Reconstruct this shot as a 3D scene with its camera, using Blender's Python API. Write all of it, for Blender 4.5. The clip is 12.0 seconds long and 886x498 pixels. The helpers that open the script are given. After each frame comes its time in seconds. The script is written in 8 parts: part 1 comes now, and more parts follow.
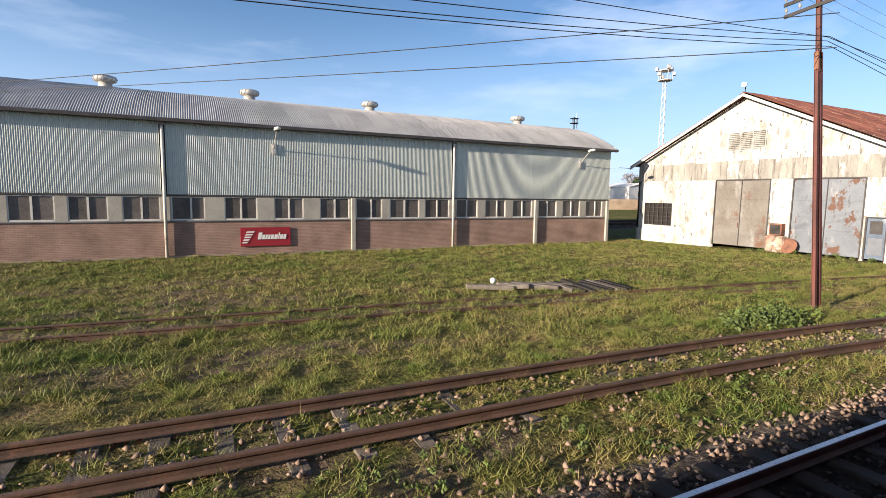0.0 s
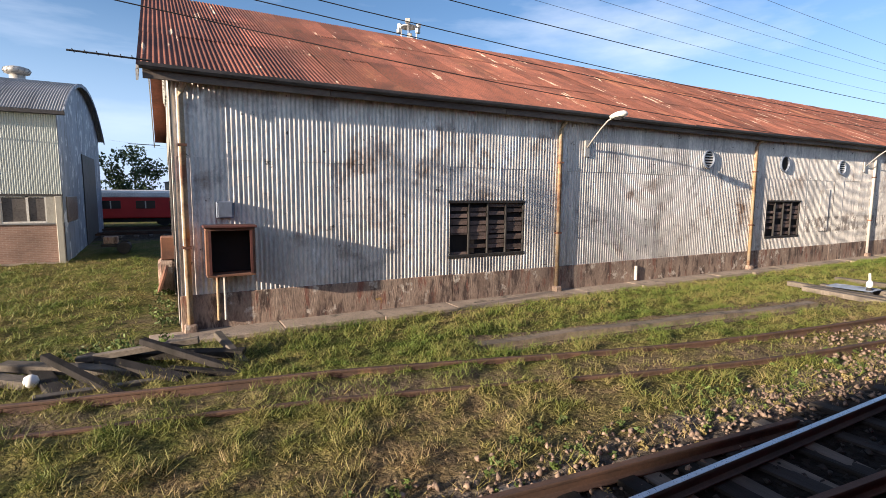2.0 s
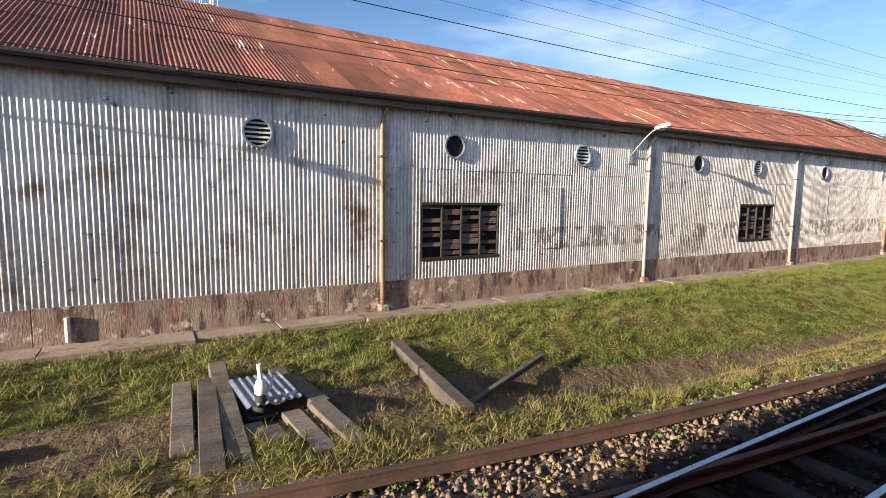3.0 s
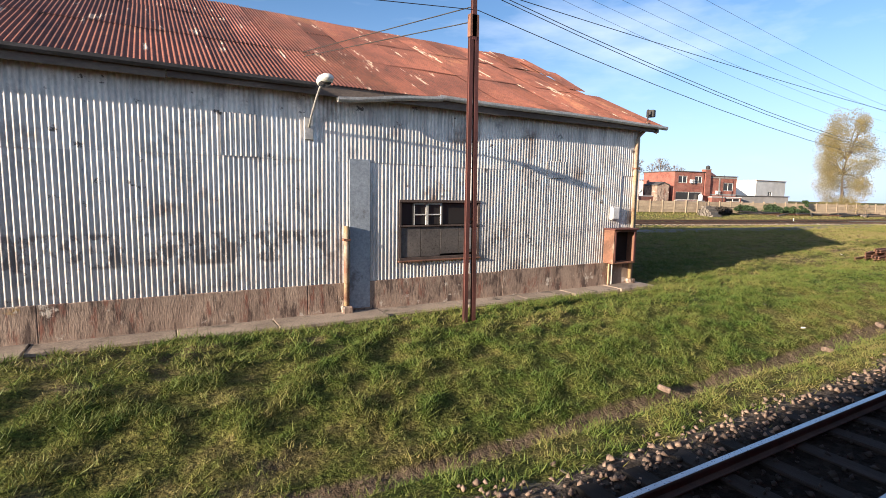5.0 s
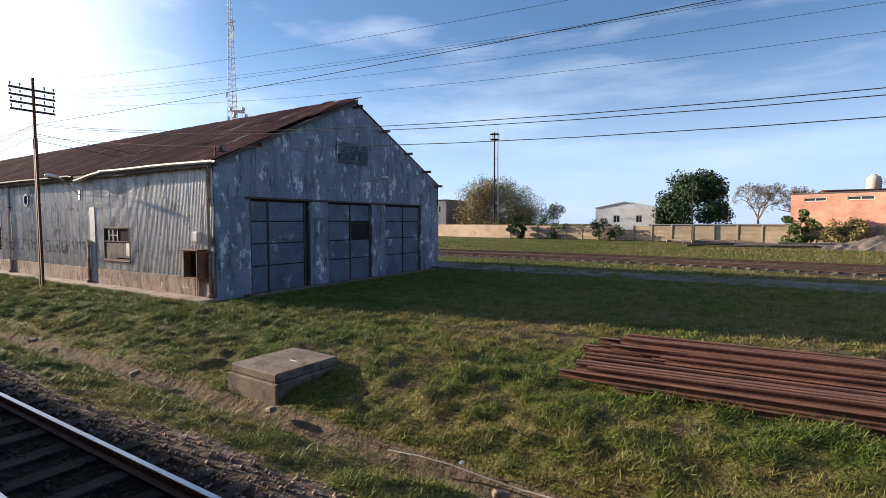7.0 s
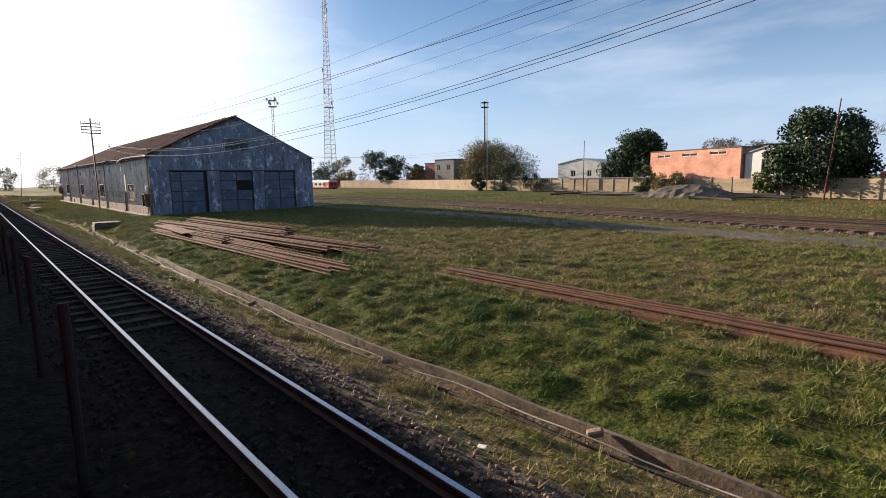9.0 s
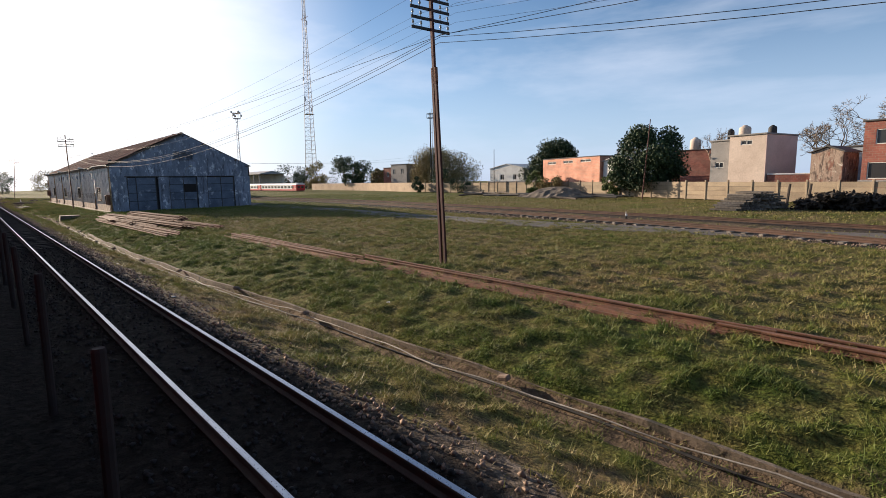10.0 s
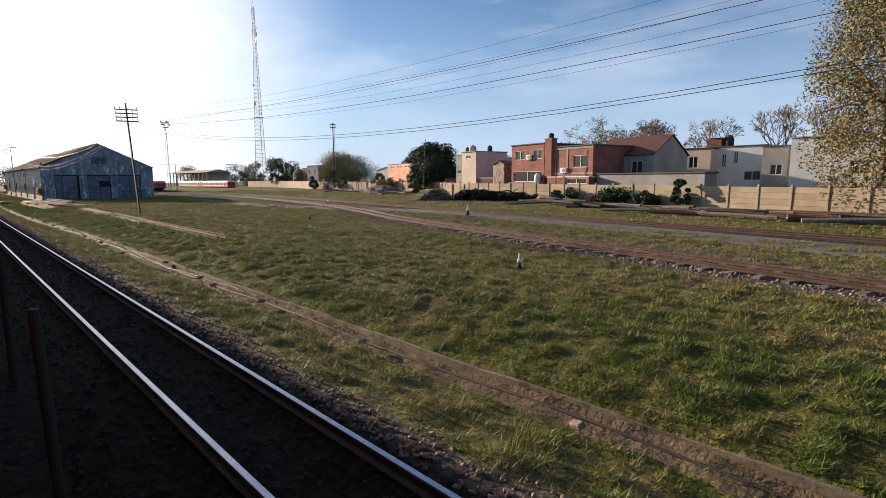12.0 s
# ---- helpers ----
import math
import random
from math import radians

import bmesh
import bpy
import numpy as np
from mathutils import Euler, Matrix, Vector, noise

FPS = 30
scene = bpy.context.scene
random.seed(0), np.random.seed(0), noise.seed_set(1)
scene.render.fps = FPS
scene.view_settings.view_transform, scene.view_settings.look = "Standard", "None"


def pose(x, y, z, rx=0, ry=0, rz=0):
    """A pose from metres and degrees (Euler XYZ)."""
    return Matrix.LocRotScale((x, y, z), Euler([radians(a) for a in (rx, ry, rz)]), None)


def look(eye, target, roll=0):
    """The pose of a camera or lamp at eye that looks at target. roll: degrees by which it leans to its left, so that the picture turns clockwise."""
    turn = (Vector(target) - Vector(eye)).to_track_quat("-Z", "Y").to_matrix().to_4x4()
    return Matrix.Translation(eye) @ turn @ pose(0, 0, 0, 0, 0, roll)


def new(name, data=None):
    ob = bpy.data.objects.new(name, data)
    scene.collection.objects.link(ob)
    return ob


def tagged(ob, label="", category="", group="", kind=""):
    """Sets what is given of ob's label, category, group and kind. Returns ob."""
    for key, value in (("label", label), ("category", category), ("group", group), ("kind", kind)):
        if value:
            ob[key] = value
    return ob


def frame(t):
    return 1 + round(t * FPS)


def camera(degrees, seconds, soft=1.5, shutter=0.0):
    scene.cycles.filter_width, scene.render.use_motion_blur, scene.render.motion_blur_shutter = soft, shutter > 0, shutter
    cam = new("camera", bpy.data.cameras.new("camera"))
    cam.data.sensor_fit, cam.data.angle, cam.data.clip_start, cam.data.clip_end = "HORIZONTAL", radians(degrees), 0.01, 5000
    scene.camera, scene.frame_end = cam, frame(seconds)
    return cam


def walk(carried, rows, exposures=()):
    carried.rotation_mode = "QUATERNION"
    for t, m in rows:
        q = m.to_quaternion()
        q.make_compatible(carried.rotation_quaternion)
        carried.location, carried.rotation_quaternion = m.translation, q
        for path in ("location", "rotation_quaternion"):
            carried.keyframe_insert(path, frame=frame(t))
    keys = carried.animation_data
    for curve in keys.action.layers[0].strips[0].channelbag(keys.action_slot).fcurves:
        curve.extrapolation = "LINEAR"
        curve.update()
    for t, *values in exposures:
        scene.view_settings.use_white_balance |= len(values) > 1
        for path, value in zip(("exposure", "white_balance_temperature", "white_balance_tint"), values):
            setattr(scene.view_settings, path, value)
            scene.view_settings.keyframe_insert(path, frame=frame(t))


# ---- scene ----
cam = camera(82.74, 12.0, soft=0.75)
PATH = [
    (0, (0.000, 0.000, 2.400), (4.437, 8.896, 1.320), 0.86),
    (0.5, (7.450, 0.000, 2.400), (12.087, 8.794, 1.324), 1.24),
    (1, (14.947, 0.000, 2.400), (19.663, 8.752, 1.323), 1.23),
    (1.5, (22.490, 0.000, 2.400), (27.206, 8.750, 1.305), 0.59),
    (2, (30.082, 0.000, 2.400), (34.865, 8.711, 1.289), 0.47),
    (2.5, (37.722, 0.000, 2.400), (42.709, 8.599, 1.311), 1.27),
    (3.5, (53.152, 0.000, 2.400), (58.209, 8.564, 1.362), 0.52),
    (3.7, (56.262, 0.000, 2.400), (61.320, 8.565, 1.371), 0.52),
    (4.5, (68.786, 0.000, 2.400), (73.996, 8.469, 1.337), 0.80),
    (5, (76.681, 0.000, 2.400), (81.590, 8.641, 1.285), 1.10),
    (5.3, (81.444, 0.000, 2.400), (84.878, 9.321, 1.244), 1.15),
    (5.5, (84.630, 0.000, 2.400), (86.541, 9.744, 1.219), 1.03),
    (5.7, (87.825, 0.000, 2.400), (88.147, 9.930, 1.263), 0.32),
    (5.9, (91.028, 0.000, 2.400), (89.701, 9.879, 1.603), -0.01),
    (6, (92.633, 0.000, 2.400), (90.478, 9.748, 1.823), -0.00),
    (6.2, (95.850, 0.000, 2.400), (92.571, 9.435, 1.925), -0.59),
    (6.5, (100.691, 0.000, 2.400), (96.513, 9.076, 1.988), -0.55),
    (6.7, (103.930, 0.000, 2.400), (99.273, 8.841, 2.007), -0.30),
    (8.3, (130.169, 0.000, 2.400), (122.979, 6.797, 0.948), -0.32),
    (8.5, (133.490, 0.000, 2.400), (126.253, 6.744, 0.940), -0.34),
    (9, (141.836, 0.000, 2.400), (134.577, 6.734, 1.001), -0.82),
    (9.5, (150.241, 0.000, 2.400), (142.967, 6.718, 1.000), -0.84),
    (10, (158.706, 0.000, 2.400), (151.452, 6.749, 1.048), -0.94),
    (10.5, (167.233, 0.000, 2.400), (160.011, 6.785, 1.056), -0.97),
    (11, (175.822, 0.000, 2.400), (168.644, 6.830, 1.048), -1.07),
    (11.5, (184.474, 0.000, 2.400), (177.389, 6.913, 0.985), -0.74),
    (12, (193.190, 0.000, 2.400), (186.163, 6.979, 1.020), -0.39),
]
EXPO = [(0, 1.25, 6550, 14), (2.5, 1.33, 6600, 14), (3.7, 1.42, 6600, 14), (5.5, 1.38, 6400, 13), (6, 1.40, 6350, 13), (6.7, 1.28, 6450, 13), (8.3, 1.03, 6850, 14), (12, 0.90, 6800, 14)]
walk(cam, [(t, look(eye, target, roll)) for t, eye, target, roll in PATH], EXPO)

# ---- sky and sun ----
SUN_EL, SUN_AZ = 12.5, 9.0          # degrees; the light travels towards +x, a little towards +y
world = bpy.data.worlds.new("sky")
scene.world = world
world.use_nodes = True
wn = world.node_tree.nodes
wl = world.node_tree.links
sky = wn.new("ShaderNodeTexSky")
sky.sky_type = "NISHITA"
sky.sun_disc = False
sky.sun_elevation = radians(SUN_EL)
sky.sun_rotation = radians(270 - SUN_AZ)
sky.air_density, sky.dust_density, sky.ozone_density = 1.0, 0.5, 4.0
bg = wn["Background"]
bg.inputs["Strength"].default_value = 0.084
# thin streaks of high cloud
tc = wn.new("ShaderNodeTexCoord")
mp = wn.new("ShaderNodeMapping")
mp.inputs["Scale"].default_value = (1.2, 2.4, 7.0)
cn = wn.new("ShaderNodeTexNoise")
cn.inputs["Scale"].default_value, cn.inputs["Detail"].default_value, cn.inputs["Roughness"].default_value = 1.6, 6, 0.55
cr = wn.new("ShaderNodeMapRange")
cr.inputs["From Min"].default_value, cr.inputs["From Max"].default_value = 0.47, 0.78
cr.inputs["To Max"].default_value = 0.55
cm = wn.new("ShaderNodeMix")
cm.data_type = "RGBA"
cm.inputs["B"].default_value = (5.6, 6.2, 7.2, 1)
wl.new(tc.outputs["Generated"], mp.inputs["Vector"])
wl.new(mp.outputs["Vector"], cn.inputs["Vector"])
wl.new(cn.outputs["Fac"], cr.inputs["Value"])
wl.new(cr.outputs["Result"], cm.inputs["Factor"])
wl.new(sky.outputs["Color"], cm.inputs["A"])
# pale haze towards the horizon
sz = wn.new("ShaderNodeSeparateXYZ")
hz = wn.new("ShaderNodeMapRange")
hz.interpolation_type = "SMOOTHSTEP"
for key, value in (("From Min", -0.02), ("From Max", 0.34), ("To Min", 0.72), ("To Max", 0.0)):
    hz.inputs[key].default_value = value
hm = wn.new("ShaderNodeMix")
hm.data_type = "RGBA"
hm.inputs["B"].default_value = (3.4, 4.6, 6.6, 1)
wl.new(tc.outputs["Generated"], sz.inputs["Vector"])
wl.new(sz.outputs["Z"], hz.inputs["Value"])
wl.new(hz.outputs["Result"], hm.inputs["Factor"])
wl.new(cm.outputs["Result"], hm.inputs["A"])
# white glow of thin haze round the sun
gd = wn.new("ShaderNodeVectorMath")
gd.operation = "DOT_PRODUCT"
gd.inputs[1].default_value = (-math.cos(radians(SUN_EL)) * math.cos(radians(SUN_AZ)), -math.cos(radians(SUN_EL)) * math.sin(radians(SUN_AZ)), math.sin(radians(SUN_EL)))
gl = wn.new("ShaderNodeMapRange")
gl.interpolation_type = "SMOOTHSTEP"
for key, value in (("From Min", 0.72), ("From Max", 1.0), ("To Min", 0.0), ("To Max", 0.9)):
    gl.inputs[key].default_value = value
gm = wn.new("ShaderNodeMix")
gm.data_type = "RGBA"
gm.inputs["B"].default_value = (8.6, 9.0, 9.5, 1)
wl.new(tc.outputs["Generated"], gd.inputs[0])
wl.new(gd.outputs["Value"], gl.inputs["Value"])
wl.new(gl.outputs["Result"], gm.inputs["Factor"])
wl.new(hm.outputs["Result"], gm.inputs["A"])
wl.new(gm.outputs["Result"], bg.inputs["Color"])

sun = new("sun", bpy.data.lights.new("sun", "SUN"))
sun.data.energy, sun.data.angle, sun.data.color = 5.0, radians(0.55), (1.0, 0.86, 0.68)
SUN_DIR = Vector((math.cos(radians(SUN_EL)) * math.cos(radians(SUN_AZ)),
                  math.cos(radians(SUN_EL)) * math.sin(radians(SUN_AZ)), -math.sin(radians(SUN_EL))))
sun.matrix_world = look((0, 0, 60), Vector((0, 0, 60)) + SUN_DIR)


# ---- materials ----
def mat(name, col, col2=None, rough=0.75, metal=0.0, scale=1.5, fine=30.0, bump=0.15, stretch=(1, 1, 1), lo=0.4, hi=0.65,
        spot=None, spot_scale=0.6, spot_lo=0.55, spot_hi=0.7, rnd=0.0, grain=0.25, dist=0.02, spec=0.4, layers=()):
    """Two colours mixed by a broad noise, a fine grain, optional spots of a third colour, further stains, and a tint of its own for each object.
    layers: (colour, scale, stretch, low, high) for each stain."""
    m = bpy.data.materials.new(name)
    m.use_nodes = True
    nt = m.node_tree
    n, lk = nt.nodes, nt.links
    p = n["Principled BSDF"]
    p.inputs["Roughness"].default_value, p.inputs["Metallic"].default_value = rough, metal
    p.inputs["Specular IOR Level"].default_value = spec
    g = n.new("ShaderNodeNewGeometry")
    mpn = n.new("ShaderNodeMapping")
    mpn.inputs["Scale"].default_value = stretch
    lk.new(g.outputs["Position"], mpn.inputs["Vector"])
    src = mpn.outputs["Vector"]
    if rnd:
        oi = n.new("ShaderNodeObjectInfo")
        sh = n.new("ShaderNodeVectorMath")
        sh.operation = "MULTIPLY_ADD"
        lk.new(oi.outputs["Random"], sh.inputs[0])
        sh.inputs[1].default_value = (37, 19, 53)
        lk.new(src, sh.inputs[2])
        src = sh.outputs["Vector"]

    def noise_of(s, d=5, r=0.6):
        t = n.new("ShaderNodeTexNoise")
        t.inputs["Scale"].default_value, t.inputs["Detail"].default_value, t.inputs["Roughness"].default_value = s, d, r
        lk.new(src, t.inputs["Vector"])
        return t.outputs["Fac"]

    def ranged(v, a, b, c=0.0, d=1.0):
        t = n.new("ShaderNodeMapRange")
        for k, x in (("From Min", a), ("From Max", b), ("To Min", c), ("To Max", d)):
            t.inputs[k].default_value = x
        lk.new(v, t.inputs["Value"])
        return t.outputs["Result"]

    def mixed(a, b, f, mode="MIX"):
        t = n.new("ShaderNodeMix")
        t.data_type, t.blend_type = "RGBA", mode
        for k, v in (("A", a), ("B", b), ("Factor", f)):
            if isinstance(v, (tuple, float, int)):
                t.inputs[k].default_value = (*v, 1) if isinstance(v, tuple) else v
            else:
                lk.new(v, t.inputs[k])
        return t.outputs["Result"]

    fine_f = noise_of(fine, 4, 0.65)
    out = mixed(col, col2 or tuple(c * 0.7 for c in col), ranged(noise_of(scale), lo, hi))
    if spot:
        out = mixed(out, spot, ranged(noise_of(spot_scale, 8, 0.7), spot_lo, spot_hi))
    for c, s, st, a, b in layers:
        ml = n.new("ShaderNodeMapping")
        ml.inputs["Scale"].default_value, ml.inputs["Location"].default_value = st, (s * 3.1, c[0] * 17, s)
        lk.new(g.outputs["Position"], ml.inputs["Vector"])
        tn = n.new("ShaderNodeTexNoise")
        tn.inputs["Scale"].default_value, tn.inputs["Detail"].default_value, tn.inputs["Roughness"].default_value = s, 8, 0.68
        lk.new(ml.outputs["Vector"], tn.inputs["Vector"])
        out = mixed(out, c, ranged(tn.outputs["Fac"], a, b))
    gr = ranged(fine_f, 0.3, 0.7, 1 - grain, 1 + grain)
    gv = n.new("ShaderNodeVectorMath")
    gv.operation = "SCALE"
    lk.new(out, gv.inputs[0])
    lk.new(gr, gv.inputs["Scale"])
    out = gv.outputs["Vector"]
    if rnd:
        rv = n.new("ShaderNodeVectorMath")
        rv.operation = "SCALE"
        lk.new(out, rv.inputs[0])
        lk.new(ranged(oi.outputs["Random"], 0, 1, 1 - rnd, 1 + rnd), rv.inputs["Scale"])
        out = rv.outputs["Vector"]
    lk.new(out, p.inputs["Base Color"])
    lk.new(ranged(fine_f, 0.3, 0.7, max(rough - 0.12, 0.05), min(rough + 0.12, 1)), p.inputs["Roughness"])
    if bump:
        b = n.new("ShaderNodeBump")
        b.inputs["Strength"].default_value, b.inputs["Distance"].default_value = bump, dist
        lk.new(fine_f, b.inputs["Height"])
        lk.new(b.outputs["Normal"], p.inputs["Normal"])
    return m


def glass(name, col=(0.03, 0.035, 0.04), rough=0.08):
    m = bpy.data.materials.new(name)
    m.use_nodes = True
    p = m.node_tree.nodes["Principled BSDF"]
    p.inputs["Base Color"].default_value = (*col, 1)
    p.inputs["Roughness"].default_value = rough
    p.inputs["Specular IOR Level"].default_value = 0.5
    return m


GALV = mat("galvanised_sheet", (0.74, 0.70, 0.64), (0.54, 0.515, 0.48), rough=0.55, metal=0.12, scale=0.9, fine=14, bump=0.05, stretch=(1.6, 1, 0.45),
           rnd=0.08, grain=0.2, layers=[((0.34, 0.33, 0.32), 1.6, (3.2, 1, 0.3), 0.52, 0.70), ((0.37, 0.35, 0.33), 0.9, (1.2, 1, 1.1), 0.56, 0.66), ((0.12, 0.105, 0.095), 2.6, (1.0, 1, 1.2), 0.635, 0.67),
                                        ((0.22, 0.15, 0.11), 0.5, (1.4, 1, 1.4), 0.56, 0.70), ((0.74, 0.73, 0.70), 1.1, (1.6, 1, 0.6), 0.60, 0.66)])


def add_faded_letters(m, z0, z1):
    """Old painted letters, worn past reading: a row of broken dark marks between two heights."""
    n, lk = m.node_tree.nodes, m.node_tree.links
    p = n["Principled BSDF"]
    was = p.inputs["Base Color"].links[0].from_socket
    g = n.new("ShaderNodeNewGeometry")
    xyz = n.new("ShaderNodeSeparateXYZ")
    lk.new(g.outputs["Position"], xyz.inputs["Vector"])

    def ranged(v, a, b):
        t = n.new("ShaderNodeMapRange")
        t.inputs["From Min"].default_value, t.inputs["From Max"].default_value = a, b
        lk.new(v, t.inputs["Value"])
        return t.outputs["Result"]

    def times(a, b):
        t = n.new("ShaderNodeMath")
        t.operation = "MULTIPLY"
        lk.new(a, t.inputs[0]), lk.new(b, t.inputs[1])
        return t.outputs["Value"]

    mp_ = n.new("ShaderNodeMapping")
    mp_.inputs["Scale"].default_value = (2.3, 1, 1.3)
    lk.new(g.outputs["Position"], mp_.inputs["Vector"])
    no = n.new("ShaderNodeTexNoise")
    no.inputs["Scale"].default_value, no.inputs["Detail"].default_value, no.inputs["Roughness"].default_value = 1.5, 4, 0.7
    lk.new(mp_.outputs["Vector"], no.inputs["Vector"])
    f = times(ranged(xyz.outputs["Z"], z0, z0 + 0.06), ranged(xyz.outputs["Z"], z1, z1 - 0.06))
    f = times(f, times(ranged(xyz.outputs["X"], 54.3, 54.6), ranged(xyz.outputs["X"], 80.4, 80.0)))
    f = times(f, ranged(no.outputs["Fac"], 0.49, 0.56))
    mx = n.new("ShaderNodeMix")
    mx.data_type = "RGBA"
    mx.inputs["B"].default_value = (0.16, 0.13, 0.115, 1)
    half = n.new("ShaderNodeMath")
    half.operation = "MULTIPLY"
    half.inputs[1].default_value = 0.75
    lk.new(f, half.inputs[0])
    lk.new(half.outputs["Value"], mx.inputs["Factor"]), lk.new(was, mx.inputs["A"])
    lk.new(mx.outputs["Result"], p.inputs["Base Color"])


add_faded_letters(GALV, 0.75, 1.5)
# Blue-grey sheet; its dark cool tone also carries the east gable's shade.
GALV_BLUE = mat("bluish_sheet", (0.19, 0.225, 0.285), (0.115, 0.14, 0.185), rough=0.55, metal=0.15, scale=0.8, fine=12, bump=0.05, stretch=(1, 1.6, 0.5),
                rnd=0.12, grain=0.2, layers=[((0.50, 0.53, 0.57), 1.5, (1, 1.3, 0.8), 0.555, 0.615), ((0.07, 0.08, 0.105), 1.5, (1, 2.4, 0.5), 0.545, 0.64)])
RUST_ROOF = mat("rusty_roof_sheet", (0.225, 0.080, 0.051), (0.122, 0.047, 0.034), rough=0.85, scale=0.5, fine=9, bump=0.08,
                rnd=0.28, grain=0.3, layers=[((0.10, 0.042, 0.032), 1.0, (1.2, 0.4, 0.4), 0.52, 0.68), ((0.55, 0.41, 0.30), 1.6, (2.0, 0.32, 0.32), 0.61, 0.65), ((0.30, 0.13, 0.07), 0.5, (1, 0.6, 0.6), 0.58, 0.70)])
GREY_ROOF = mat("grey_roof_sheet", (0.31, 0.305, 0.30), (0.22, 0.22, 0.22), rough=0.7, scale=0.3, fine=10, bump=0.03, rnd=0.06, grain=0.12,
                layers=[((0.16, 0.155, 0.15), 0.7, (2, 0.3, 0.3), 0.56, 0.72)])
GREENISH = mat("pale_painted_sheet", (0.48, 0.515, 0.475), (0.40, 0.435, 0.405), rough=0.6, scale=0.4, fine=10, bump=0.03, stretch=(1, 1, 0.3), rnd=0.04, grain=0.08,
               layers=[((0.36, 0.37, 0.345), 1.2, (2.4, 1, 0.2), 0.58, 0.75)])
WHITEWASH = mat("stained_whitewash", (0.43, 0.43, 0.405), (0.35, 0.345, 0.32), rough=0.9, scale=0.6, fine=16, bump=0.15, stretch=(1, 1.3, 0.6), grain=0.14, rnd=0.05,
                layers=[((0.24, 0.23, 0.205), 1.3, (1, 1.3, 0.7), 0.50, 0.64), ((0.13, 0.12, 0.105), 3.2, (1, 1.6, 0.35), 0.57, 0.67), ((0.10, 0.088, 0.075), 2.6, (1, 1.2, 0.8), 0.62, 0.66), ((0.20, 0.12, 0.085), 1.1, (1, 1.6, 0.6), 0.66, 0.72)])
GREY_BAND = mat("weathered_grey_sheet", (0.28, 0.27, 0.24), (0.20, 0.19, 0.17), rough=0.85, scale=0.9, fine=16, bump=0.12, stretch=(1, 2.0, 0.6), grain=0.2, rnd=0.07,
                layers=[((0.43, 0.42, 0.39), 1.0, (1, 1.4, 0.7), 0.54, 0.62), ((0.11, 0.10, 0.09), 1.5, (1, 3.0, 0.3), 0.54, 0.66)])
PLINTH = mat("stained_render", (0.37, 0.275, 0.21), (0.24, 0.17, 0.13), rough=0.95, scale=1.1, fine=18, bump=0.6, stretch=(1.6, 1, 0.5), grain=0.28,
             layers=[((0.10, 0.07, 0.058), 2.2, (2.0, 1, 0.55), 0.49, 0.60), ((0.23, 0.105, 0.075), 1.6, (2.2, 1, 0.6), 0.55, 0.64), ((0.42, 0.27, 0.07), 0.55, (1, 1, 1.4), 0.64, 0.69), ((0.55, 0.48, 0.40), 2.4, (1, 1, 1), 0.58, 0.64)])
CONCRETE = mat("concrete", (0.34, 0.27, 0.21), (0.23, 0.18, 0.14), rough=0.92, scale=1.2, fine=26, bump=0.3, rnd=0.06, grain=0.3, layers=[((0.09, 0.075, 0.06), 2.0, (1, 1, 1), 0.55, 0.66)])
# Brown concrete, darkened so the block's shaded side is in the colour.
BLOCK = mat("dark_concrete", (0.20, 0.155, 0.115), (0.12, 0.095, 0.072), rough=0.95, scale=1.6, fine=22, bump=0.5, grain=0.3, layers=[((0.07, 0.06, 0.045), 2.4, (1, 1, 1), 0.52, 0.62)])
PIER = mat("painted_pier", (0.38, 0.36, 0.31), (0.31, 0.29, 0.25), rough=0.9, scale=0.8, fine=20, bump=0.15, grain=0.14)
BAND = mat("grey_band", (0.20, 0.20, 0.20), (0.16, 0.16, 0.16), rough=0.7, scale=1, fine=20, bump=0.1)
DARK_STEEL = mat("dark_fascia", (0.055, 0.05, 0.05), (0.035, 0.032, 0.03), rough=0.6, scale=2, fine=20, bump=0.1)
WOOD_FASCIA = mat("weathered_fascia", (0.16, 0.125, 0.10), (0.09, 0.07, 0.06), rough=0.9, scale=1.4, fine=20, bump=0.25, stretch=(0.4, 1, 1), rnd=0.15)
PIPE_Y = mat("yellowed_pipe_paint", (0.42, 0.29, 0.15), (0.36, 0.30, 0.23), rough=0.7, scale=1.6, fine=20, bump=0.15,
             spot=(0.22, 0.11, 0.07), spot_scale=1.4, spot_lo=0.5, spot_hi=0.62)
PIPE_W = mat("pale_pipe_paint", (0.55, 0.53, 0.48), (0.45, 0.42, 0.38), rough=0.7, scale=1.6, fine=20, bump=0.1, spot=(0.25, 0.13, 0.08), spot_scale=1.2, spot_lo=0.58, spot_hi=0.7)
RUST = mat("rusty_steel", (0.20, 0.092, 0.056), (0.11, 0.054, 0.037), rough=0.9, scale=2.2, fine=40, bump=0.25, rnd=0.2, layers=[((0.17, 0.088, 0.055), 1.6, (1, 1, 1), 0.58, 0.68)])
RAIL_RUST = mat("old_rail_rust", (0.10, 0.056, 0.04), (0.06, 0.037, 0.028), rough=0.9, scale=2.2, fine=40, bump=0.25, layers=[((0.16, 0.085, 0.055), 1.6, (1, 1, 1), 0.58, 0.68)])
RUST_RED = mat("oxide_red_steel", (0.12, 0.042, 0.034), (0.075, 0.03, 0.025), rough=0.75, scale=1.3, fine=25, bump=0.15, rnd=0.05)
RAIL_TOP = mat("worn_rail_head", (0.46, 0.47, 0.50), (0.38, 0.39, 0.42), rough=0.34, metal=0.9, scale=3, fine=40, bump=0.03, grain=0.08)
